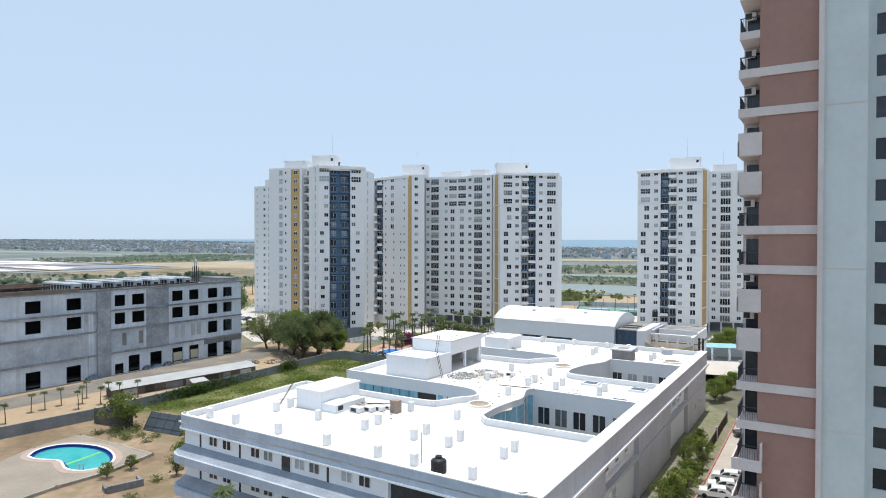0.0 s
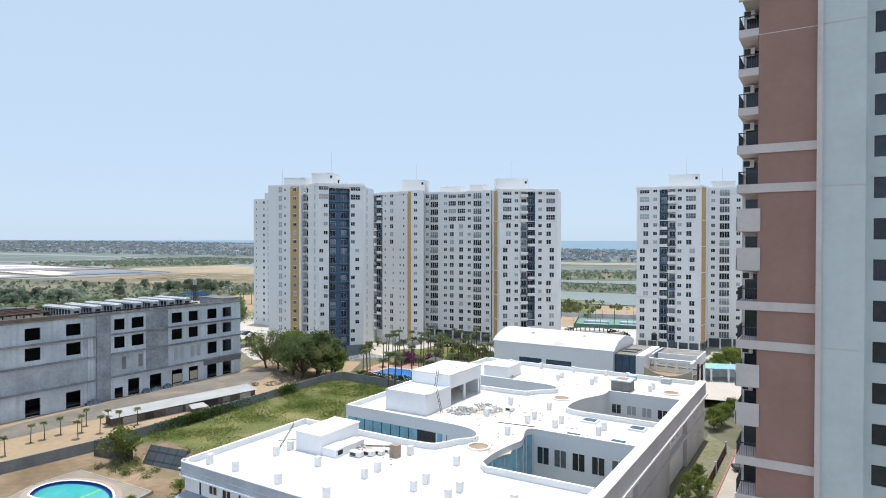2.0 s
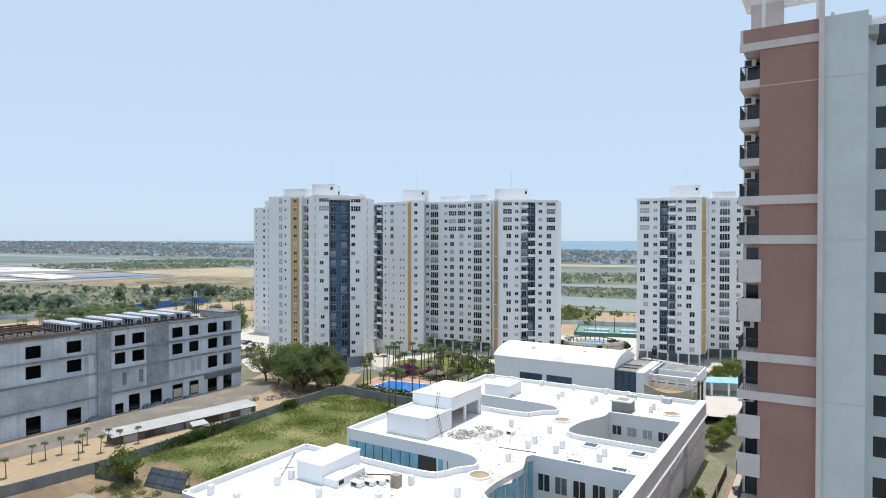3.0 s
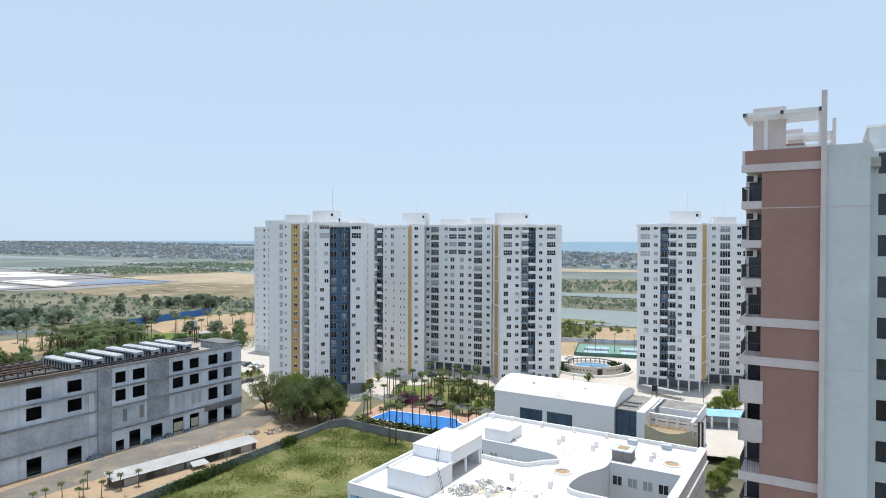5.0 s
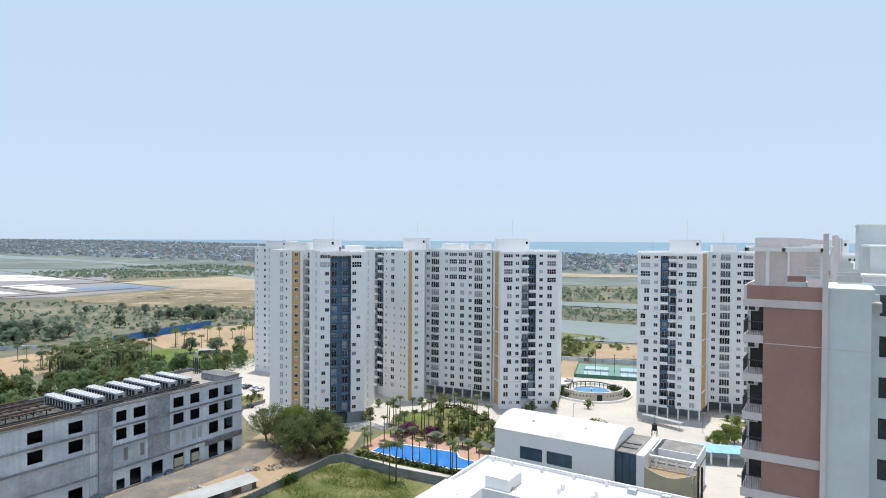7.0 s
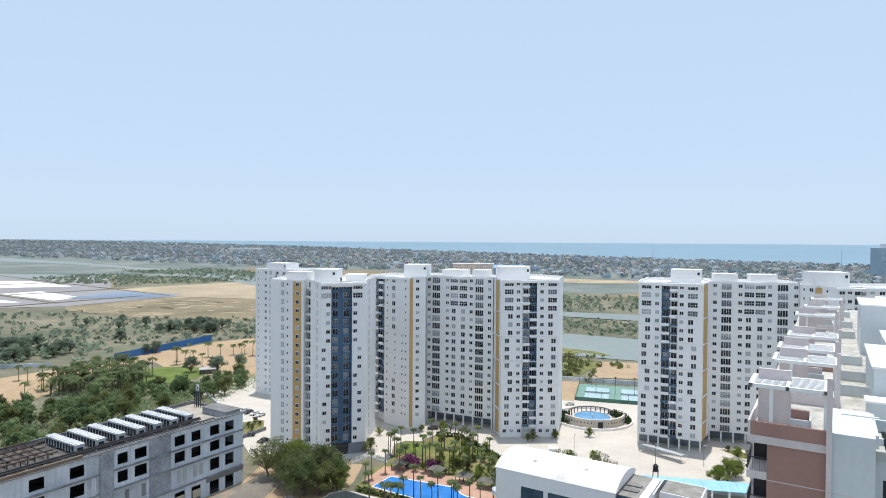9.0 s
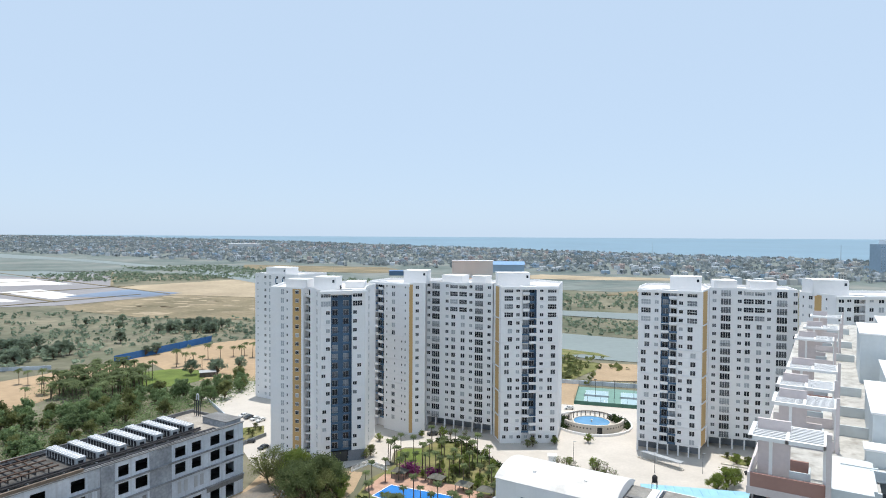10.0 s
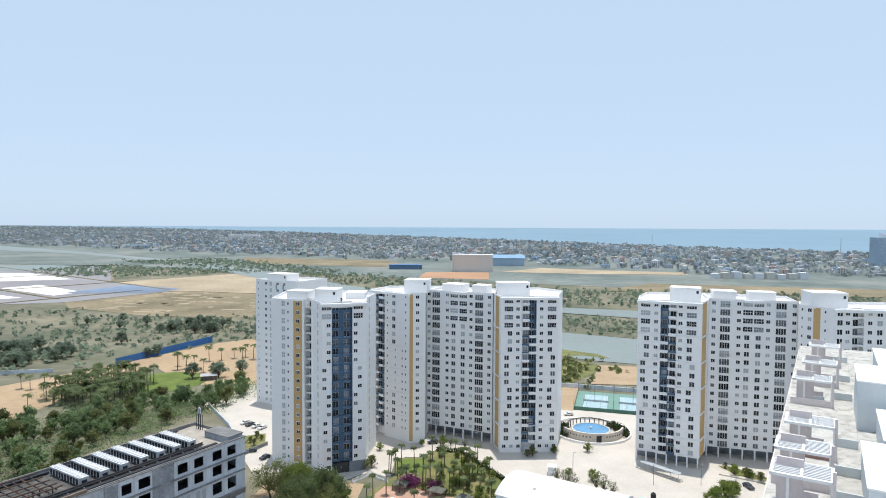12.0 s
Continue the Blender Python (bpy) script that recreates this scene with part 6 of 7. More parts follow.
for x, y in ((-14.5, 200.5), (-2.5, 195.5), (6.0, 190.0), (12.5, 186.0)):
    pv = thing("garden_shelter", "small grey hipped garden shelter by the pool", "gazebo", pose(x, y, GZ, 0, 0, -25), "garden shelters")
    Shape().add([(-2.6, -2, 2.3), (2.6, -2, 2.3), (2.6, 2, 2.3), (-2.6, 2, 2.3), (-0.8, 0, 3.5), (0.8, 0, 3.5)], [(0, 1, 5, 4), (1, 2, 5), (2, 3, 4, 5), (3, 0, 4), (3, 2, 1, 0)], thatch).part("roof", pv)
    for px in (-2.2, 2.2):
        for py in (-1.6, 1.6):
            Shape().box(px - 0.08, px + 0.08, py - 0.08, py + 0.08, 0, 2.3, wood_dark).part("post", pv)
# round fountain court
am = thing("fountain_court", "round cream walled court with a blue pool and clipped hedges", "fountain", pose(61.8, 258.5, GZ + 0.08, 0, 0, 0))
cream = mat("cream_stone", (0.58, 0.53, 0.46), 0.8, 0.08, 0.4, 3.0)


def ring_wall(r, a0, a1, z0, z1, w, m, n=28, ry=1.0):
    s = Shape()
    for k in range(n):
        t0, t1 = radians(a0 + (a1 - a0) * k / n), radians(a0 + (a1 - a0) * (k + 1) / n)
        q = [(rr * math.cos(t), rr * ry * math.sin(t), z) for z in (z0, z1) for rr, t in ((r, t0), (r, t1), (r - w, t1), (r - w, t0))]
        s.add(q, [(0, 1, 5, 4), (2, 3, 7, 6), (4, 5, 6, 7), (1, 2, 6, 5), (3, 0, 4, 7)], m)
    return s


ring_wall(13.2, 200, 340, 0, 3.4, 0.8, cream).part("front_wall", am, weld=True, label="cream wall with a row of small openings")
nk = Shape().box(-0.25, 0.25, -0.05, 0, 0, 0.6, room_dark).mesh("niche")
for k in range(22):
    a = radians(207 + k * 6)
    if 9 <= k <= 12:
        continue
    share("niche", nk, am, Matrix.Translation((13.2 * math.cos(a), 13.2 * math.sin(a), 1.7)) @ pose(0, 0, 0, 0, 0, math.degrees(a) + 90))
Shape().box(-1.6, -1.1, -13.9, -13.1, 0, 3.6, cream).box(1.1, 1.6, -13.9, -13.1, 0, 3.6, cream).box(-1.1, 1.1, -13.3, -13.22, 0, 2.6, room_dark).part("doorway", am)
ring_wall(8.0, 0, 360, 0.0, 1.3, 0.6, cream).part("basin", am, weld=True)
Shape().add([(7.5 * math.cos(6.2832 * k / 32), 7.5 * math.sin(6.2832 * k / 32), 1.1) for k in range(32)], [tuple(range(32))], mat("fountain_water", (0.12, 0.30, 0.50), 0.1, 0.1)).part("water", am, "blue fountain water")
Shape().tube((0, 0, 1.1), (0, 0, 1.9), 0.3, cream, 10, 0.12).tube((0, 0, 1.9), (0, 0, 2.0), 0.5, cream, 12).part("fountain", am)
ring_wall(16.5, 0, 360, 0, 0.9, 0.5, white_trim).part("outer_wall", am, weld=True)
for a in range(20, 165, 12):
    t = radians(a)
    Shape().tube((9.6 * math.cos(t), 9.6 * math.sin(t), 0), (9.6 * math.cos(t), 9.6 * math.sin(t), 2.7), 0.2, wood_dark, 7).part("column", am)
ring_wall(10.0, 14, 166, 2.7, 2.95, 0.8, wood_dark).part("trellis_beam", am, weld=True)
rng = random.Random(31)
s = Shape()


def on_ring():
    a = rng.choice((rng.uniform(140, 215), rng.uniform(-35, 40)))
    r = rng.uniform(10, 15.5)
    return (61.8 + r * math.cos(radians(a)), 258.5 + r * math.sin(radians(a)), GZ + 0.3 + rng.random() * 1.4)


leaves(s, 2200, on_ring, 0.4, rng, hedge_mat)
tagged(s.part("hedge"), "dark clipped hedges inside the round court", "hedge", "", "stuff")
# tennis courts
court_green = mat("green_court", (0.17, 0.29, 0.245), 0.8, 0.06, 0.2, 2.0)
court_blue = mat("pale_blue_court", (0.34, 0.46, 0.50), 0.8, 0.06, 0.2, 2.0)
tc_ = thing("tennis_court", "pale blue-green tennis courts inside a dark green fence", "tennis court", pose(61, 289, GZ, 0, 0, -16))
Shape().box(0, 36, 0, 34, 0.12, 0.16, court_green).part("surface", tc_)
for x in (4, 21):
    Shape().box(x, x + 11, 4, 28, 0.16, 0.17, court_blue).part("court", tc_)
    ls = Shape()
    for a in (x, x + 1.4, x + 9.5, x + 10.9):
        ls.box(a, a + 0.06, 4, 28, 0.17, 0.176, white_trim)
    for b in (4, 10, 22, 27.9):
        ls.box(x, x + 11, b, b + 0.06, 0.177, 0.183, white_trim)
    ls.part("court_lines", tc_)
    Shape().box(x - 0.5, x + 11.5, 15.97, 16.0, 0.17, 1.05, pale_louvre).part("net", tc_)
fence_green = mat("green_fence_sheet", (0.07, 0.165, 0.13), 0.7, 0.1, 0.3, 2.0)
Shape().box(0, 36, -0.1, 0, 0, 1.8, fence_green).box(-0.1, 0, 0, 34, 0, 1.2, fence_green).part("windbreak", tc_)
for x in range(0, 37, 6):
    Shape().tube((x, 0, 0), (x, 0, 4.5), 0.07, rail_metal, 5).part("fence_post", tc_)
    Shape().tube((x, 34, 0), (x, 34, 4.5), 0.07, rail_metal, 5).part("fence_post", tc_)
for x in (9, 18, 27):
    Shape().tube((x, 16, 0), (x, 16, 8.5), 0.1, rail_metal, 5).box(x - 0.6, x + 0.6, 15.9, 16.1, 8.4, 8.7, rail_metal).part("floodlight", tc_)
Shape().box(-9, -0.2, -2, 40, 0.1, 0.14, sand_pale).box(-9.4, 40, 39.5, 40, 0, 2.2, concrete).part("sand_margin", tc_)
sheet("soil_strip", [(99, 222), (104, 221), (116, 205), (110, 203), (103, 211)], grass_mat, 0.14, "planted strip beside the forecourt", "ground")
sheet("lawn", [(-75.6, 230.5), (-70.5, 241), (-74, 254), (-83, 250), (-81, 238)], grass_mat, 0.14, "shaded green verge beside the tower drive", "lawn")
kerb([(-75.8, 229), (-69.6, 240.6)], 0.35, 1.5, wall_grey, "boundary_wall", "low stained wall along the green verge")
kerb([(-75.8, 229), (-84, 238)], 0.35, 1.5, wall_grey, "boundary_wall", "low stained wall along the green verge")
# low planters and street lamps on the forecourt
for (x, y), (a, b) in (((-2, 247), (5, 247)), ((70, 219.5), (80, 208.2)), ((97, 214), (112, 205))):
    kerb([(x, y), (a, b)], 1.6, 0.5, cream, "planter_kerb", "low cream planter kerb on the forecourt")
for x, y in ((12, 236), (70.2, 205.6), (45.3, 216), (86, 205), (-10, 246)):
    lamp = thing("street_lamp", "slim grey street lamp on the forecourt", "street lamp", pose(x, y, GZ), "forecourt lamps")
    Shape().tube((0, 0, 0), (0, 0, 7), 0.08, rail_metal, 6, 0.05).part("pole", lamp)
    Shape().box(-0.15, 0.9, -0.12, 0.12, 6.95, 7.08, steel).part("head", lamp)
kiosk = thing("guard_kiosk", "small white guard kiosk on the forecourt", "kiosk", pose(37.5, 214, GZ, 0, 0, -10))
Shape().box(-1.3, 1.3, -1.3, 1.3, 0, 2.8, wb_paint).part("wall", kiosk)
Shape().box(-1.6, 1.6, -1.6, 1.6, 2.8, 3.0, white_trim).part("roof", kiosk)
bus = thing("covered_walk", "long translucent covered walkway on thin posts", "canopy", pose(70.6, 219.5, GZ, 0, 0, -50))
Shape().box(0, 15, -1.2, 1.2, 2.6, 2.75, pale_louvre).part("roof", bus)
for i in range(6):
    Shape().box(0.2 + i * 2.9, 0.3 + i * 2.9, -1.0, -0.9, 0, 2.6, steel).part("post", bus)

# ---- trees and palms ----
bark = mat("grey_bark", (0.14, 0.11, 0.08), 0.9, 0.25, 0.8, 5.0)
leaf_a = leafy("olive_leaves", (0.20, 0.235, 0.095), (0.28, 0.30, 0.125))
leaf_d = leafy("grove_leaves", (0.21, 0.31, 0.145), (0.29, 0.38, 0.185))
leaf_b = leafy("fresh_leaves", (0.20, 0.28, 0.065), (0.29, 0.345, 0.095))
leaf_c = leafy("deep_green_leaves", (0.155, 0.205, 0.09), (0.22, 0.27, 0.115))
# leaves for far scrub, paled so that haze sits in their colour
leaf_far = leafy("haze_paled_leaves", (0.24, 0.31, 0.22), (0.30, 0.36, 0.26), s1=0.03, s2=0.3)
frond_m = leafy("palm_fronds", (0.15, 0.20, 0.09), (0.21, 0.26, 0.115))
magenta = leafy("magenta_bracts", (0.26, 0.06, 0.19), (0.34, 0.10, 0.26))


def tree_meshes(seed, h, r, n, leaf, size, flat=0.75, bare=0.25):
    """Trunk with limbs, and a crown of leaf clumps gathered round the limbs' ends."""
    rng = random.Random(seed)
    t, c = Shape(), Shape()
    base = h * bare
    t.tube((0, 0, 0), (0.1 * r, 0, base), 0.05 * h ** 0.8, bark, 7, 0.035 * h ** 0.8)
    tips = []
    for k in range(34):
        a, e = k * 2.4 + rng.random(), rng.uniform(0.02, 1.0)
        d = r * (1 - 0.6 * e ** 1.5) * rng.uniform(0.35, 1.05)
        p = Vector((d * math.cos(a), d * math.sin(a), base + (h - base) * (0.25 + 0.6 * e)))
        t.tube((0.1 * r, 0, base * 0.9), p, 0.016 * h ** 0.8, bark, 5, 0.006 * h)
        tips.append((p, r * rng.uniform(0.13, 0.30)))

    def spot():
        p, q = rng.choice(tips)
        v = Vector((rng.gauss(0, 1), rng.gauss(0, 1), rng.gauss(0, 1))) * q * 0.62
        return (p.x + v.x, p.y + v.y, max(h * 0.12, p.z + v.z * flat))

    leaves(c, n, spot, size, rng, leaf)
    return t.mesh("trunk"), c.mesh("crown")


def palm_meshes(seed, h, crown, n, droop=0.5):
    rng = random.Random(seed)
    t, c = Shape(), Shape()
    lean = rng.uniform(-0.4, 0.4)
    for k in range(4):
        t.tube((lean * (k / 4) ** 2, 0, h * k / 4), (lean * ((k + 1) / 4) ** 2, 0, h * (k + 1) / 4), 0.2 - 0.02 * k, bark, 6, 0.18 - 0.02 * k)
    top = Vector((lean, 0, h))
    for k in range(n):
        a, e = k * 2.399, rng.uniform(-0.3, 1.1)
        d = Vector((math.cos(a), math.sin(a), 0))
        side = Vector((-d.y, d.x, 0))
        p = top.copy()
        L = crown * rng.uniform(0.8, 1.1)
        for j in range(4):
            u = (j + 1) / 4
            q = top + d * L * u * (1 - 0.15 * u) + Vector((0, 0, L * (e * 0.5 * u - droop * u * u)))
            w0, w1 = (0.30 * crown * 0.35 * math.sin(math.pi * min(0.95, 0.15 + x * 0.8)) for x in (j / 4, u))
            dz0, dz1 = Vector((0, 0, -w0 * 0.5)), Vector((0, 0, -w1 * 0.5))
            c.add([p, p + side * w0 + dz0, q + side * w1 + dz1, q, q - side * w1 + dz1, p - side * w0 + dz0], [(0, 1, 2, 3), (0, 3, 4, 5)], frond_m)
            p = q
    return t.mesh("trunk"), c.mesh("crown")


def plant(name, meshes, x, y, scale, turn, label, category, group, z=None):
    ob = thing(name, label, category, pose(x, y, (far_z(x, y) + 0.05) if z is None else z, 0, 0, turn) @ Matrix.Scale(scale, 4), group)
    share("trunk", meshes[0], ob, Matrix.Identity(4))
    share("crown", meshes[1], ob, Matrix.Identity(4))
    return ob


BROAD = [tree_meshes(1, 10, 5.0, 8000, leaf_a, 0.19, bare=0.14), tree_meshes(2, 10, 4.8, 9000, leaf_c, 0.19, bare=0.12), tree_meshes(3, 10, 4.8, 8000, leaf_b, 0.19, bare=0.14)]
SPARSE = tree_meshes(9, 10, 5.6, 4200, leaf_a, 0.17, 0.9, 0.2)
BARE = tree_meshes(10, 6, 2.3, 420, leaf_c, 0.14, 0.9, 0.15)
SMALL = [tree_meshes(4, 4, 1.9, 1500, leaf_b, 0.14, bare=0.1), tree_meshes(5, 4, 1.7, 1500, leaf_a, 0.14, bare=0.1)]
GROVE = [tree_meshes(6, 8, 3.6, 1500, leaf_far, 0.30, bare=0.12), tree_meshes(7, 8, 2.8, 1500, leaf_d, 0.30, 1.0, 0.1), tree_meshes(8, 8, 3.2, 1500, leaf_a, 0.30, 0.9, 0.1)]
PALM = [palm_meshes(1, 8.5, 1.9, 46, 0.4), palm_meshes(2, 7.0, 2.0, 46, 0.4), palm_meshes(3, 9.5, 1.8, 44, 0.4)]
COCO = [palm_meshes(4, 9, 3.2, 30), palm_meshes(5, 7.5, 3.3, 30), palm_meshes(6, 8.2, 3.0, 28, 0.6)]
rng = random.Random(5)
for x, y, s, k in ((-55.5, 194.5, 1.2, 0), (-51.0, 192.0, 1.1, 0)):
    plant("tree", SPARSE, x, y, s, rng.random() * 360, "thin-leaved olive green tree by the tower drive", "tree", "tree clump")
plant("tree", BROAD[2], -46.0, 191.0, 1.3, 40, "bright green tree between darker ones", "tree", "tree clump")
for x, y, s, k in ((-44.5, 184, 1.25, 1), (-41, 179.5, 1.3, 1), (-37.5, 185, 1.4, 1), (-33.5, 184.5, 1.15, 1), (-36.5, 180.5, 1.1, 0), (-31.5, 182.2, 0.8, 2)):
    plant("tree", BROAD[k], x, y, s, rng.random() * 360, "broad dark green tree in a clump by the site wall", "tree", "tree clump")
for x, y, s, k in ((-57.6, 110.8, 1.75, 0), (-46.2, 91.5, 0.55, 0), (-39, 94, 0.5, 1), (-41.5, 97.5, 0.6, 0), (-44, 106, 0.55, 1), (-48, 88, 0.6, 0), (-36, 100, 0.7, 0), (-34, 92, 0.75, 0), (-33, 87, 0.8, 0), (-38.5, 89, 0.6, 1)):
    plant("shrub", SMALL[k], x, y, s, rng.random() * 360, "green shrub growing in the sandy yard", "shrub", "yard shrubs")
for x, y, s in ((3.6, 26, 1.0), (4.2, 30, 0.9), (3.4, 34, 1.15), (4.4, 37.5, 1.1), (3.6, 41, 0.9), (4.6, 45, 1.0), (3.2, 50, 1.1), (2.6, 56, 1.0), (4.6, 22, 1.0), (3.2, 19, 0.9), (4.0, 15, 1.0), (5.4, 38.8, 1.3), (4.4, 35.9, 1.4), (5.8, 43.2, 1.2), (4.8, 41.2, 1.35), (5.9, 48.4, 1.1), (5.0, 52.6, 1.2), (5.2, 54.4, 1.3), (3.2, 57.6, 1.0), (3.4, 61.0, 1.1), (5.8, 32.6, 1.3), (5.0, 28.4, 1.4), (5.6, 24.8, 1.2)):
    v = ATW @ Vector((x, y, 0))
    plant("shrub", SMALL[int(x * 10) % 2], v.x, v.y, s * 0.62, rng.random() * 360, "leafy green shrub in the planting strip", "shrub", "strip shrubs")
for x, y, s in ((57.5, 131, 0.5), (60.5, 134, 0.5), (66, 142, 0.42), (88, 192, 0.75), (84, 190, 0.6), (92, 195, 0.6)):
    plant("tree", BROAD[2], x, y, s, rng.random() * 360, "leafy green tree behind the white building", "tree", "rear trees")
for x, y in ((-81, 114.3), (-81.3, 121.9), (-79.9, 124), (-75, 128.4), (-76.7, 133), (-72, 133), (-69, 132), (-66.2, 134), (-78.5, 127), (-73.5, 124.5), (-71, 128)):
    plant("young_palm", PALM[1], x, y, 0.5, rng.random() * 360, "thin dry young palm along the site road", "palm", "young palms")
for i, (x, y) in enumerate(((-21.3, 174.3), (-16.8, 171.0), (-14.2, 161.6), (-12.6, 162.4), (-24.5, 189.8), (-22.6, 191.8), (-18.9, 196.5), (-18.8, 213.4), (-17.3, 213.5), (-15.4, 218.7), (-12.0, 178.6), (-8.9, 176.8), (-6.8, 175.6), (-3.6, 173.8), (-1.9, 172.8), (1.9, 170.7), (3.5, 169.8), (6.8, 169.0), (9.8, 170.7), (-14.7, 198.0), (-10.7, 216.1), (-7.4, 206.3), (-1.6, 200.7), (-2.8, 197.3), (1.4, 197.5), (11.0, 195.5), (5.8, 190.5), (14.4, 187.6), (14, 178), (2.3, 166.2), (-19.6, 215), (12, 203), (8, 200), (-15.6, 203.0), (-12.5, 201.2), (-5, 209), (-1, 212), (3, 208), (6, 214), (9.5, 209), (0, 220), (4, 224), (-4.5, 226), (8, 221), (11.5, 214), (15, 206), (5, 203), (-9.5, 199.4), (-6.2, 198.0))):
    plant("palm", PALM[i % 3], x, y, rng.uniform(0.85, 1.1) * (1.3 if i in (2, 3) else 1), rng.random() * 360, "slender fan palm with a dark rounded crown", "palm", "garden palms")
for i in range(70):
    x, y = rng.uniform(-8, 18), rng.uniform(190, 232)
    if y > 240 - 1.3 * max(0, x - 1) or y > 230 + (x + 8) or (x < 8 and y < 196) or (x < -4 and y > 212):
        continue
    plant("shrub", SMALL[0 if i % 3 else 1], x, y, rng.uniform(0.4, 0.9), rng.random() * 360, "dense garden shrub between the palms", "shrub", "garden shrubs")
for x, y in ((-24.9, 235.6), (9.7, 229.0), (-8.8, 240.5), (-0.4, 241.2), (43, 212), (50.4, 208), (101, 213), (105, 210), (41.8, 233), (55, 235)):
    plant("small_tree", SMALL[0], x, y, rng.uniform(0.7, 1.1), rng.random() * 360, "small ornamental tree on the forecourt", "tree", "forecourt trees")
for x, y, k in ((38.2, 208.0, 0.9), (40.1, 203.4, 1.1), (42.4, 201.7, 1.0), (49.8, 200.9, 1.15), (52.0, 199.2, 1.1), (54.5, 197.6, 0.8), (-1.5, 240.6, 0.7), (2.5, 241.2, 0.6), (8, 238, 0.7)):
    plant("tree", BARE, x, y, k, rng.random() * 360, "slender half-bare tree on the forecourt", "tree", "bare trees")
for x, y, k in ((-74.5, 240, 0.8), (-77, 243, 0.7), (-78.5, 238, 0.9), (-76, 248, 0.8), (-73.5, 246, 0.6), (33.0, 230.4, 1.0), (30.8, 229.4, 0.8), (41.8, 233.9, 0.7), (-26.0, 219, 1.2), (-27.5, 216.5, 1.0), (102, 216, 0.8), (104.5, 212, 0.9), (107.5, 208, 0.9), (111, 206.5, 0.8), (100.8, 219.5, 0.6)):
    plant("shrub", SMALL[1], x, y, k, rng.random() * 360, "clipped green shrub on the forecourt", "shrub", "forecourt shrubs")
for x, y in ((-12.2, 204.5), (-3.5, 199.6), (-10.5, 203.0)):
    s = Shape()
    leaves(s, 700, lambda: (x + rng.gauss(0, 1.3), y + rng.gauss(0, 1.1), GZ + 0.6 + abs(rng.gauss(1.2, 0.8))), 0.3, rng, magenta)
    tagged(s.part("flowering_bush"), "magenta flowering bush in the garden", "bush", "flowering bushes")


def inside(x, y, poly):
    hit = False
    for (ax, ay), (bx, by) in zip(poly, poly[1:] + poly[:1]):
        if (ay > y) != (by > y) and x < (bx - ax) * (y - ay) / (by - ay) + ax:
            hit = not hit
    return hit


def scatter(poly, n, rng):
    xs, ys_ = [p[0] for p in poly], [p[1] for p in poly]
    out = []
    while len(out) < n:
        x, y = rng.uniform(min(xs), max(xs)), rng.uniform(min(ys_), max(ys_))
        if inside(x, y, poly):
            out.append((x, y))
    return out


FRONT_GROVE = [(-190, 262), (-165, 268), (-146, 298), (-120, 318), (-103, 330), (-100, 318), (-103, 288), (-121, 258), (-132, 226), (-122, 205), (-95, 190), (-120, 160), (-160, 180), (-190, 220)]
for x, y in scatter(FRONT_GROVE, 160, rng):
    plant("tree", GROVE[rng.choice((1, 1, 2))], x, y, rng.uniform(0.7, 1.3), rng.random() * 360, "dense green tree in the grove behind the grey building", "tree", "grove trees")
PALM_GROVE = [(-196, 298), (-196, 336), (-176, 350), (-156, 332), (-148, 308), (-160, 282), (-180, 286)]
for x, y in scatter(PALM_GROVE, 170, rng):
    plant("coconut_palm", COCO[rng.randrange(3)], x, y, rng.uniform(0.75, 1.15), rng.random() * 360, "coconut palm in a dense grove", "palm", "palm grove")
for x, y in ((-157, 363), (-153, 366), (-149.9, 371), (-147, 386), (-140, 388), (-134, 394), (-126, 386), (-139.5, 357), (-128, 398), (-160, 372), (-121, 392), (-220, 320), (-214, 318), (-209, 322), (-222, 290), (-200, 270), (-190, 280)):
    plant("coconut_palm", COCO[rng.randrange(3)], x, y, rng.uniform(0.85, 1.2), rng.random() * 360, "tall coconut palm standing in a dry field", "palm", "field palms")
LEFT_WOOD = [(-300, 352), (-262, 347), (-240, 385), (-236, 415), (-290, 420), (-330, 425)]
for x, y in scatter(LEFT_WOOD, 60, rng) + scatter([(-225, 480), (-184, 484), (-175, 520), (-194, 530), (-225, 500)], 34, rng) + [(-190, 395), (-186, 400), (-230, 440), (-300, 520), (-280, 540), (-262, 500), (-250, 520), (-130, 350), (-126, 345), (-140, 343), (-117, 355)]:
    plant("tree", GROVE[0], x, y, rng.uniform(0.8, 1.25), rng.random() * 360, "green tree in the scrubland, paled by a haze tint", "tree", "scrub trees")
s = Shape()
under = scatter(FRONT_GROVE, 260, rng) + scatter(PALM_GROVE, 60, rng)


def undergrowth():
    cx, cy = rng.choice(under)
    return (cx + rng.gauss(0, 4), cy + rng.gauss(0, 4), GZ + 0.3 + abs(rng.gauss(0, 1.6)))


leaves(s, 34000, undergrowth, 0.34, rng, leaf_d)
tagged(s.part("undergrowth"), "thick green undergrowth filling the grove", "undergrowth", "", "stuff")
plant("palm", PALM[1], -24.8, 68.8, 0.85, 30, "short fan palm in front of the white building", "palm", "front palms")
ruin = thing("wall_remnant", "broken grey concrete wall remnants in the yard", "wall remnant", pose(-42.6, 84.4, GZ, 0, 0, 40))
for a, b, c, d, h in ((-3, 1.5, -0.2, 0.2, 1.0), (-3.2, -2.8, 0.2, 2.2, 0.7), (1.1, 1.5, 0.2, 2.4, 0.8)):
    Shape().box(a, b, c, d, 0, h, cement_dark).part("wall", ruin)
# weeds on the vacant plot and along the yard
s = Shape()
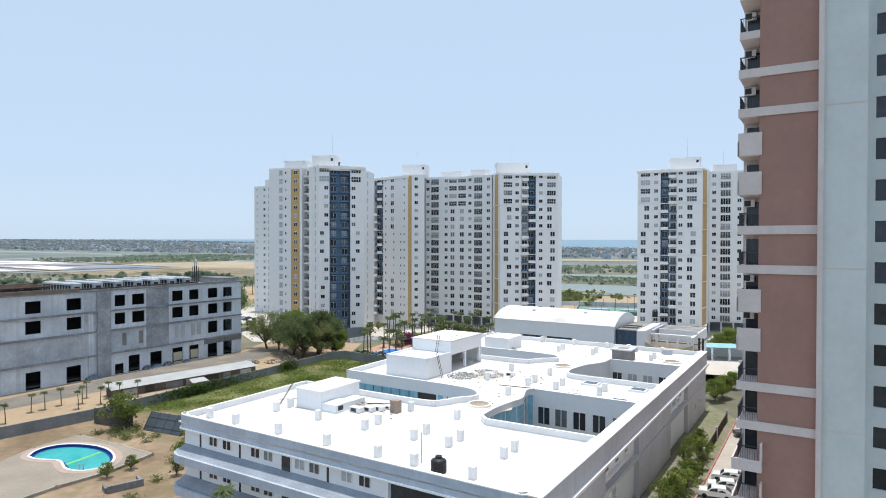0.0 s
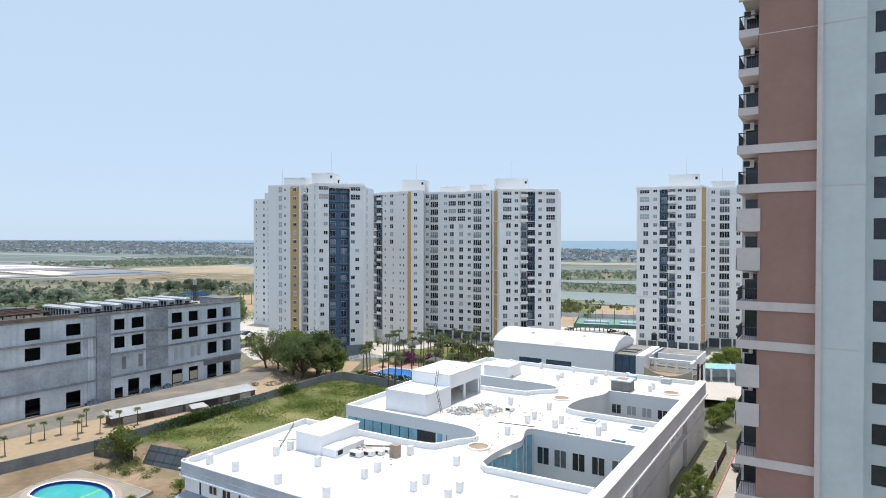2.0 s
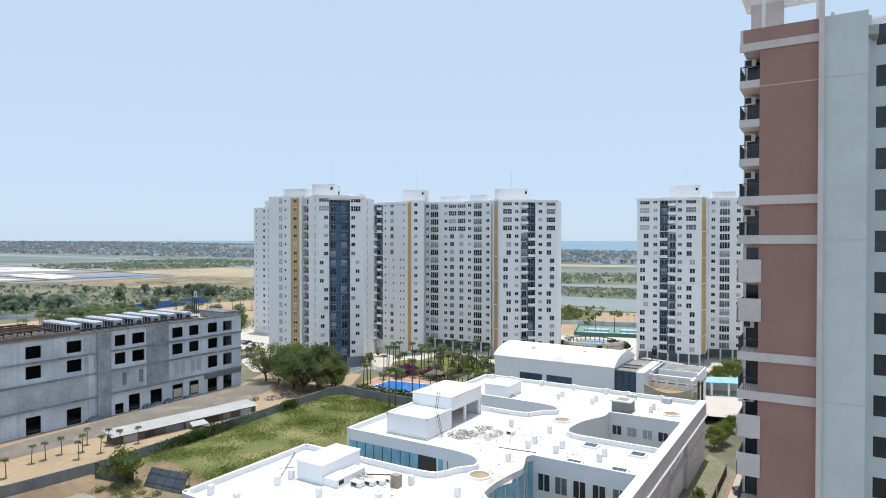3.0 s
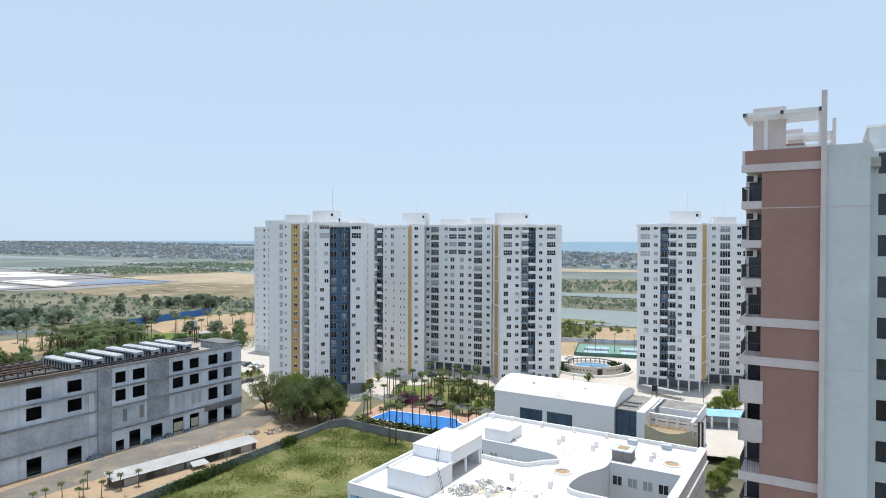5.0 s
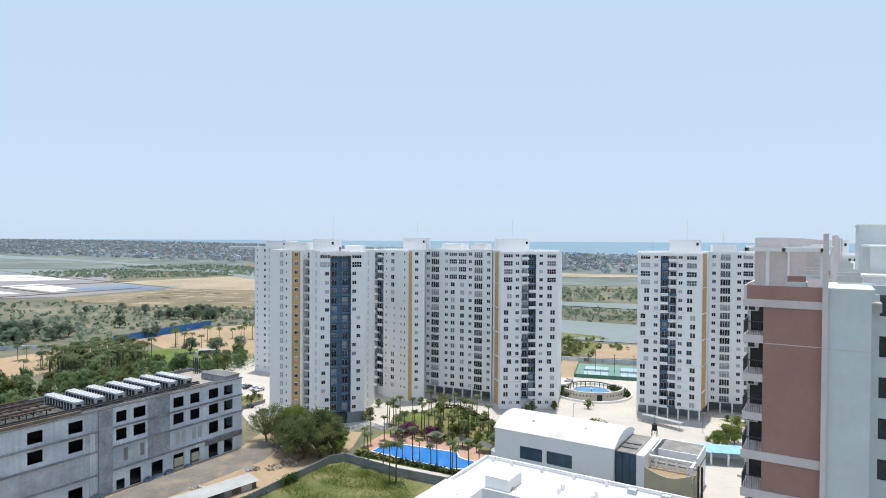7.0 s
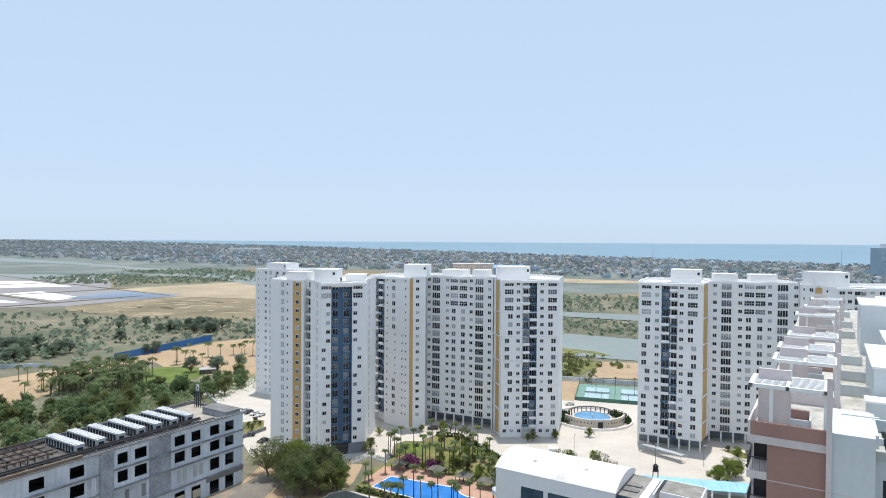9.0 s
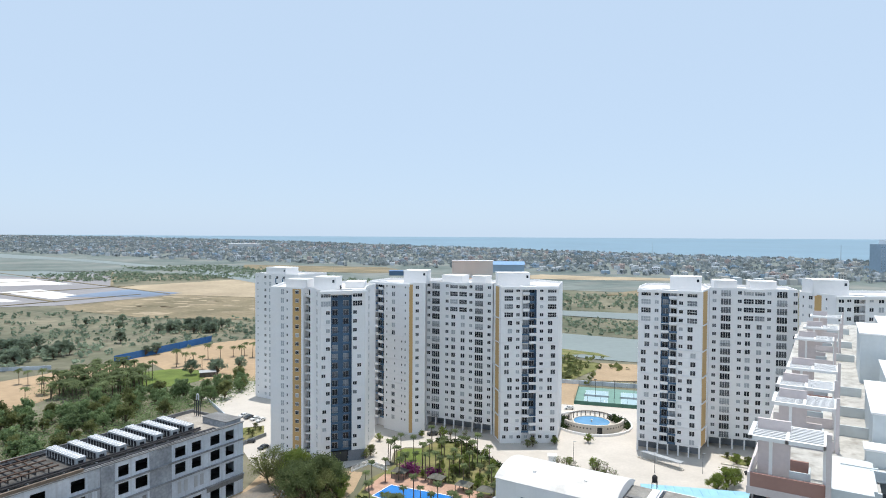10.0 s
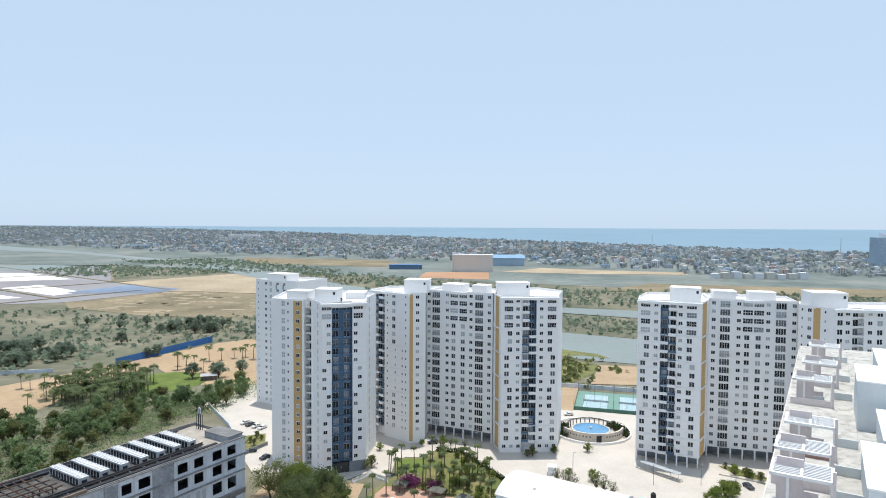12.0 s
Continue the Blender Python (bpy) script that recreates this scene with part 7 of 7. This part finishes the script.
PLOT = [(-63, 119), (-56, 124), (-38, 111), (-25, 98), (-17, 109), (8, 154), (-13, 164), (-28, 175), (-34, 173), (-46, 150)]
spots = scatter(PLOT, 120, rng)


def weed():
    cx, cy = rng.choice(spots)
    return (cx + rng.gauss(0, 1.8), cy + rng.gauss(0, 1.8), GZ + 0.1 + abs(rng.gauss(0, 0.35)))


leaves(s, 46000, weed, 0.15, rng, leaf_b)
tagged(s.part("weeds"), "tangled bright green weeds on the vacant plot", "weeds", "", "stuff")
s = Shape()
YARD = [(-44, 60), (-31, 76), (-25, 97), (-38, 110), (-52, 119), (-60, 110), (-48, 102), (-43, 92)]
spots = scatter(YARD, 36, rng) + scatter([(-60, 107), (-50, 103), (-48, 114), (-62, 116), (-72, 106)], 14, rng)


def tuft():
    cx, cy = rng.choice(spots)
    return (cx + rng.gauss(0, 0.5), cy + rng.gauss(0, 0.5), GZ + 0.05 + abs(rng.gauss(0, 0.45)))


leaves(s, 9000, tuft, 0.13, rng, leaf_a)
tagged(s.part("weeds"), "low dry scrub in the sandy yard", "weeds", "", "stuff")

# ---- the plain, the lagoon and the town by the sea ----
sheet("distant_land", [(-3600, 1900), (-900, 1250), (-300, 1080), (100, 900), (420, 780), (1000, 780), (2600, 700), (2200, 1050), (1250, 1960), (640, 2600), (50, 3190), (-910, 3940), (-2310, 4640), (-3450, 4940), (-4400, 4940)], far_land, 0.3, "green and grey coastal plain with haze in its colour", "plain", step=3)
sheet("salt_flat", [(-462, 640), (-404, 662), (-338, 777), (-470, 880), (-649, 1216), (-900, 1210), (-1000, 1000)], mud, 0.3, "grey drained salt flat", "salt flat")
sheet("dry_field", [(-338, 777), (-230, 753), (-150, 760), (-200, 920), (-323, 1058), (-470, 880)], field_tan, 0.35, "dry tan field", "field")
sheet("dry_field", [(-404, 660), (-378, 622), (-273, 569), (-175, 560), (-110, 600), (-150, 755), (-230, 750), (-330, 774)], field_dark, 0.32, "brown fallow field with pale bare patches", "field")
for i, pts in enumerate(([(-660, 870), (-550, 921), (-676, 1020), (-830, 1010)], [(-570, 795), (-452, 718), (-441, 757), (-545, 838)], [(-540, 735), (-474, 697), (-492, 684), (-590, 690)])):
    sheet("salt_pan", pts, salt, 0.45, "white crusted salt pan", "salt pan")
sheet("pond", [(-900, 1160), (-724, 1060), (-662, 1127), (-640, 1180), (-720, 1200), (-950, 1230)], river_mat, 0.5, "shallow grey lagoon pond", "pond")
sheet("water", [(-1700, 2140), (-1248, 1780), (-988, 1650), (-543, 1290), (-282, 950), (-150, 800), (20, 640), (117, 600), (174, 572), (300, 545), (310, 575), (191, 618), (126, 638), (30, 690), (-130, 850), (-300, 1080), (-590, 1370), (-948, 1690), (-1441, 2060), (-1900, 2380)], river_mat, 0.55, "pale grey-green tidal river", "river", step=2)
sheet("water", [(20, 440), (80, 402), (97, 392), (118, 384), (200, 372), (290, 400), (240, 440), (144, 468), (93, 495), (10, 535), (-60, 560), (-60, 520)], river_mat, 0.3, "pale grey-green lagoon behind the towers", "lagoon")
sheet("bank", [(60, 425), (79, 404), (92, 408), (108, 398), (103, 412), (80, 428)], grass_mat, 0.4, "green spit in the lagoon", "bank")
sheet("bank", [(80, 335), (150, 330), (190, 355), (120, 376), (96, 380)], sand_pale, 0.3, "pale rubble bank beside the lagoon", "bank")
sheet("bank", [(-20, 300), (60, 325), (100, 375), (80, 398), (20, 430), (-60, 500), (-60, 350)], grass_mat, 0.2, "grassy lagoon bank", "bank")
sheet("bank", [(60, 500), (145, 472), (300, 410), (330, 440), (300, 535), (174, 562), (110, 590), (20, 620)], land, 0.25, "green strip between the two waters", "bank")
sheet("dry_field", [(-236, 322), (-188, 288), (-186, 343), (-175, 372), (-138, 330), (-100, 330), (-100, 425), (-142, 462), (-163, 444), (-202, 372)], orange_soil, 0.15, "orange bare field", "field")
sheet("dry_field", [(-300, 290), (-190, 262), (-188, 289), (-236, 322), (-300, 345)], orange_soil, 0.14, "orange bare field", "field")
sheet("lawn", [(-152 + 22 * math.cos(radians(a)), 336 + 22 * math.sin(radians(a))) for a in range(0, 360, 18)], lawn, 0.2, "round green plot", "lawn")
sheet("orange_lot", [(-40, 975), (70, 950), (80, 1085), (-30, 1090)], mat("orange_lot", (0.42, 0.25, 0.15), 0.95, 0.1, 0.02, 0.2), 0.6, "orange cleared building lot", "lot")
sheet("dry_field", [(100, 1100), (250, 1060), (420, 1060), (430, 1110), (290, 1150), (190, 1200)], field_tan, 0.6, "dry tan field by the town", "field")
sheet("dry_field", [(-420, 1300), (-150, 1210), (-60, 1240), (-130, 1420), (-480, 1500)], field_dark, 0.6, "brown field beyond the river", "field")
sheet("dry_field", [(200, 800), (520, 740), (640, 820), (300, 900)], field_dark, 0.6, "brown field beyond the lagoon", "field")
sheet("pond", [(-457, 742), (-361, 752), (-337, 800), (-427, 845), (-445, 800)], mat("shallow_brine", (0.17, 0.22, 0.30), 0.5, 0.15, 0.01, 0.1), 0.5, "shallow blue-grey brine pond", "pond")
bund = thing("salt_pan_bunds", "low earth bunds dividing the salt pans", "bund")
for (a, b), (c, d) in (((-900, 1010), (-430, 690)), ((-860, 1180), (-350, 790)), ((-620, 690), (-450, 900)), ((-760, 860), (-560, 1050)), ((-470, 640), (-380, 780)), ((-470, 880), (-640, 1200))):
    m_, L_ = face_frame((a, b), (c, d))
    Shape().box(0, L_, -2.0, 2.0, GZ, GZ + 0.9, field_dark).part("bund", bund, "", m_)
# pale bare patches on the brown field
s = Shape()
rng = random.Random(8)
for x, y in scatter([(-390, 630), (-270, 575), (-130, 600), (-160, 745), (-330, 765)], 70, rng):
    w, d = rng.uniform(4, 16), rng.uniform(2, 6)
    pts = [(x + w * rng.uniform(0.6, 1) * math.cos(a), y + d * rng.uniform(0.6, 1) * math.sin(a), GZ + 0.42) for a in (k * 0.7854 for k in range(8))]
    s.add(pts, [tuple(range(8))], field_tan)
tagged(s.part("bare_patches"), "pale bare patches in the brown field", "soil", "", "stuff")
bf = thing("site_hoarding", "long bright blue corrugated site hoarding", "fence")
hoard = mat("blue_hoarding", (0.05, 0.17, 0.42), 0.6, 0.12, 0.1, 1.0)
m_, L_ = face_frame((-199.2, 373.7), (-167.3, 450.3))
panel = Shape().box(0.02, 2.95, -0.05, 0.05, GZ, 3.6, hoard).mesh("panel")
for i in range(int(L_ / 3)):
    share("panel", panel, bf, m_ @ Matrix.Translation((i * 3, 0, 0)))
hw = thing("field_wall", "low grey field wall", "wall")
m_, L_ = face_frame((-300, 338), (-226, 356))
Shape().box(0, L_, -0.2, 0.2, GZ, 1.4, concrete).part("wall", hw, "", m_)
hut = thing("hut", "small dark hut with a flat roof in the field", "hut", pose(-130.4, 341.5, GZ, 0, 0, 20))
Shape().box(-4, 4, -3, 3, 0, 2.6, wood_dark).part("wall", hut)
Shape().box(-4.5, 4.5, -3.5, 3.5, 2.6, 2.8, tin).part("roof", hut)


# woods and scrub far out: joined clumps
def far_trees(name, poly, n, h, label, seed, m):
    rng = random.Random(seed)
    s = Shape()
    for x, y in scatter(poly, n, rng):
        x, y = x + rng.gauss(0, h * 4), y + rng.gauss(0, h * 4)
        z, r, k = far_z(x, y), h * rng.uniform(0.5, 1.0), h * rng.uniform(0.6, 1.3)
        for _ in range(7):
            c = Vector((x + rng.gauss(0, r * 0.5), y + rng.gauss(0, r * 0.5), z + k * rng.uniform(0.25, 0.9)))
            u = Vector((rng.gauss(0, 1), rng.gauss(0, 1), rng.gauss(0, 0.7))).normalized() * r * 0.6
            v = Matrix.Rotation(rng.random() * 6.28, 3, u.normalized()) @ u.orthogonal().normalized() * r * 0.5
            s.add([c - u, c + v, c + u, c - v + Vector((0, 0, r * 0.2))], [(0, 1, 2), (0, 2, 3)], m)
    return tagged(s.part(name), label, "trees", "", "stuff")


# pale blue-grey leaf colour that carries the distance haze over the town
town_leaf = leafy("haze_tinted_foliage", (0.33, 0.385, 0.40), (0.41, 0.45, 0.46), s1=0.004, s2=0.05)
TOWN = [(-3300, 2750), (-1500, 2200), (-700, 1750), (-250, 1500), (60, 1400), (300, 1230), (520, 1050), (1150, 900), (2000, 1000), (1240, 1900), (630, 2520), (40, 3100), (-920, 3850), (-2300, 4540), (-3300, 4700)]
far_trees("town_trees", TOWN, 9500, 8, "trees among the town houses, haze in their blue-green colour", 3, town_leaf)
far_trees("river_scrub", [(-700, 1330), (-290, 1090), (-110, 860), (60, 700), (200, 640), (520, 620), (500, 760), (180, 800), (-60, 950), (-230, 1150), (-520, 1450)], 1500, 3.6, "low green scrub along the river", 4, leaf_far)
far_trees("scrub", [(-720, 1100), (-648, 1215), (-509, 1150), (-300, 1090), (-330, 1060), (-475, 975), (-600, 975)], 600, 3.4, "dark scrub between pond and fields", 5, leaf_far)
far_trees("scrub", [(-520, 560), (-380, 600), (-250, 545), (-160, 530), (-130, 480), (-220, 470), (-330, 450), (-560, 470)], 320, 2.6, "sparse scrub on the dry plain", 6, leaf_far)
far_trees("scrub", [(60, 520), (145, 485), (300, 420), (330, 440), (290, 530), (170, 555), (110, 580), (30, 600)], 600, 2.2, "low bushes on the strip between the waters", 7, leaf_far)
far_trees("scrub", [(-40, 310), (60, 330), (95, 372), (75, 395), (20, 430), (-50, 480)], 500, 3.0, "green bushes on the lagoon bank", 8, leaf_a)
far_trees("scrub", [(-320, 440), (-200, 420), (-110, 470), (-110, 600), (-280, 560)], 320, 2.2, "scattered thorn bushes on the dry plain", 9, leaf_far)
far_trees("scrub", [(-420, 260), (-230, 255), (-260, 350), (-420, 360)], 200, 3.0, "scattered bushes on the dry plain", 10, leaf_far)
far_trees("woodland", [(-300, 350), (-258, 344), (-236, 380), (-236, 412), (-290, 418), (-330, 420)], 130, 3.6, "dense green thicket in the scrubland", 12, leaf_far)
# town houses
wall_cols = [mat("town_wall_%s" % n, c, 0.85, 0.08, 0.02, 0.2) for n, c in (("white", (0.66, 0.67, 0.69)), ("cream", (0.58, 0.55, 0.50)), ("grey", (0.42, 0.45, 0.49)), ("pink", (0.52, 0.42, 0.39)), ("blue", (0.36, 0.46, 0.56)))]


def house_mesh(k, w, d, h, m):
    s = Shape().box(-w / 2, w / 2, -d / 2, d / 2, 0, h, m).box(-w / 2 - 0.3, w / 2 + 0.3, -d / 2 - 0.3, d / 2 + 0.3, h, h + 0.5, m).box(-w / 4, w / 6, -d / 5, d / 3, h + 0.5, h + 3, m)
    for f in range(int(h / 3.2)):
        for i in range(max(2, int(w / 3.5))):
            x = -w / 2 + (i + 0.5) * w / max(2, int(w / 3.5))
            s.box(x - 0.8, x + 0.8, -d / 2 - 0.06, -d / 2, f * 3.2 + 1.0, f * 3.2 + 2.5, dark_glass)
    return s.mesh("house_wall")


rng = random.Random(17)
HOUSES = [house_mesh(k, rng.uniform(9, 18), rng.uniform(8, 14), rng.choice((4, 7, 7, 10, 10, 13)), wall_cols[k % 5]) for k in range(15)]
for x, y in scatter([(-1500, 2250), (-700, 1800), (-250, 1500), (60, 1400), (300, 1230), (520, 1050), (1150, 900), (1700, 1100), (1200, 1700), (600, 2300), (-300, 3000), (-1300, 3500)], 290, rng):
    h = new("house", HOUSES[rng.randrange(15)])
    h.matrix_basis = pose(x, y, far_z(x, y) + 0.3, 0, 0, rng.uniform(-40, 40))
    tagged(h, "small flat-roofed town house seen through haze", "house", "town houses")
s = Shape()
for x, y in scatter(TOWN, 3000, rng):
    w, d, h = rng.uniform(6, 16), rng.uniform(6, 12), rng.choice((4, 5, 7, 8, 10))
    z = far_z(x, y)
    s.box(x - w / 2, x + w / 2, y - d / 2, y + d / 2, z, z + h, wall_cols[rng.choice((0, 0, 0, 1, 2, 3, 4))])
tagged(s.part("town"), "pale houses of the coastal town", "town", "", "stuff")
# larger single buildings
pk = thing("hostel_block", "long pinkish five-storey block beyond the river", "building", pose(52, 1100, GZ, 0, 0, -4))
Shape().box(-36, 36, 0, 22, 0, 30, mat("hostel_wall", (0.72, 0.65, 0.59), 0.85, 0.06, 0.02, 0.2)).part("wall", pk)
Shape().box(-37, 37, -0.6, 22.6, 30, 31, wall_cols[0]).part("roof", pk)
pw = window_mesh("hostel_window", 1.7, 1.5, 2, 0.2, sill=False)
for i in range(18):
    for j in range(8):
        if i % 5 != 4:
            put_window(pw, pk, Matrix.Translation((-33.5 + i * 3.9, 0, 3 + j * 3.5)))
wh = thing("warehouse", "long warehouse with a pale blue sheet roof", "warehouse", pose(95, 1260, GZ, 0, 0, 0))
Shape().box(-60, 70, 0, 40, 0, 16, wall_cols[4]).part("wall", wh)
Shape().add([(-62, -2, 16), (72, -2, 16), (72, 20, 22), (-62, 20, 22), (-62, 42, 16), (72, 42, 16)], [(0, 1, 2, 3), (3, 2, 5, 4), (0, 3, 4), (1, 5, 2)], mat("blue_tin", (0.22, 0.36, 0.55), 0.6)).part("roof", wh)
fw = thing("warehouse", "long white warehouse in the far town", "warehouse", pose(-930, 2900, far_z(-930, 2900), 0, 0, 0))
Shape().box(-70, 70, 0, 40, 0, 16, wall_cols[0]).part("wall", fw)
Shape().box(-73, 73, -3, 43, 16, 19, white_trim).part("roof", fw)
hr = thing("high_rise", "grey and white high-rise under construction", "apartment building", pose(905, 1250, GZ, 0, 0, 10))
Shape().box(-28, 30, 0, 26, 0, 62, wall_cols[4]).part("wall", hr)
Shape().box(-12, 12, -2, 20, 62, 70, wall_cols[0]).part("roof_house", hr)
for i in range(9):
    for j in range(17):
        put_window(pw, hr, Matrix.Translation((-25 + i * 6.2, 0, 3 + j * 3.5)))
row = thing("terrace_row", "row of pale unfinished apartment blocks", "building", pose(500, 985, GZ, 0, 0, -4))
for i in range(9):
    Shape().box(-70 + i * 17, -58 + i * 17, 0, 12 + i % 3, 0, 8 + 1.5 * (i * 7 % 3), wall_cols[1 if i % 2 else 0]).part("block", row)
bw = thing("blue_shed", "dark blue industrial shed by the river", "shed", pose(-70, 1150, GZ, 0, 0, 0))
Shape().box(-30, 30, 0, 25, 0, 8, navy_paint).part("wall", bw)
Shape().box(-31, 31, -1, 26, 8, 9, mat("mid_blue_tin", (0.12, 0.22, 0.40), 0.6)).part("roof", bw)
for x, y in ((-1100, 2600), (1000, 1560), (640, 1900)):
    ms = thing("lattice_mast", "thin lattice mast above the town", "mast", pose(x, y, far_z(x, y)), "masts")
    Shape().tube((0, 0, 0), (0, 0, 55), 1.2, steel, 4, 0.4).part("mast", ms)
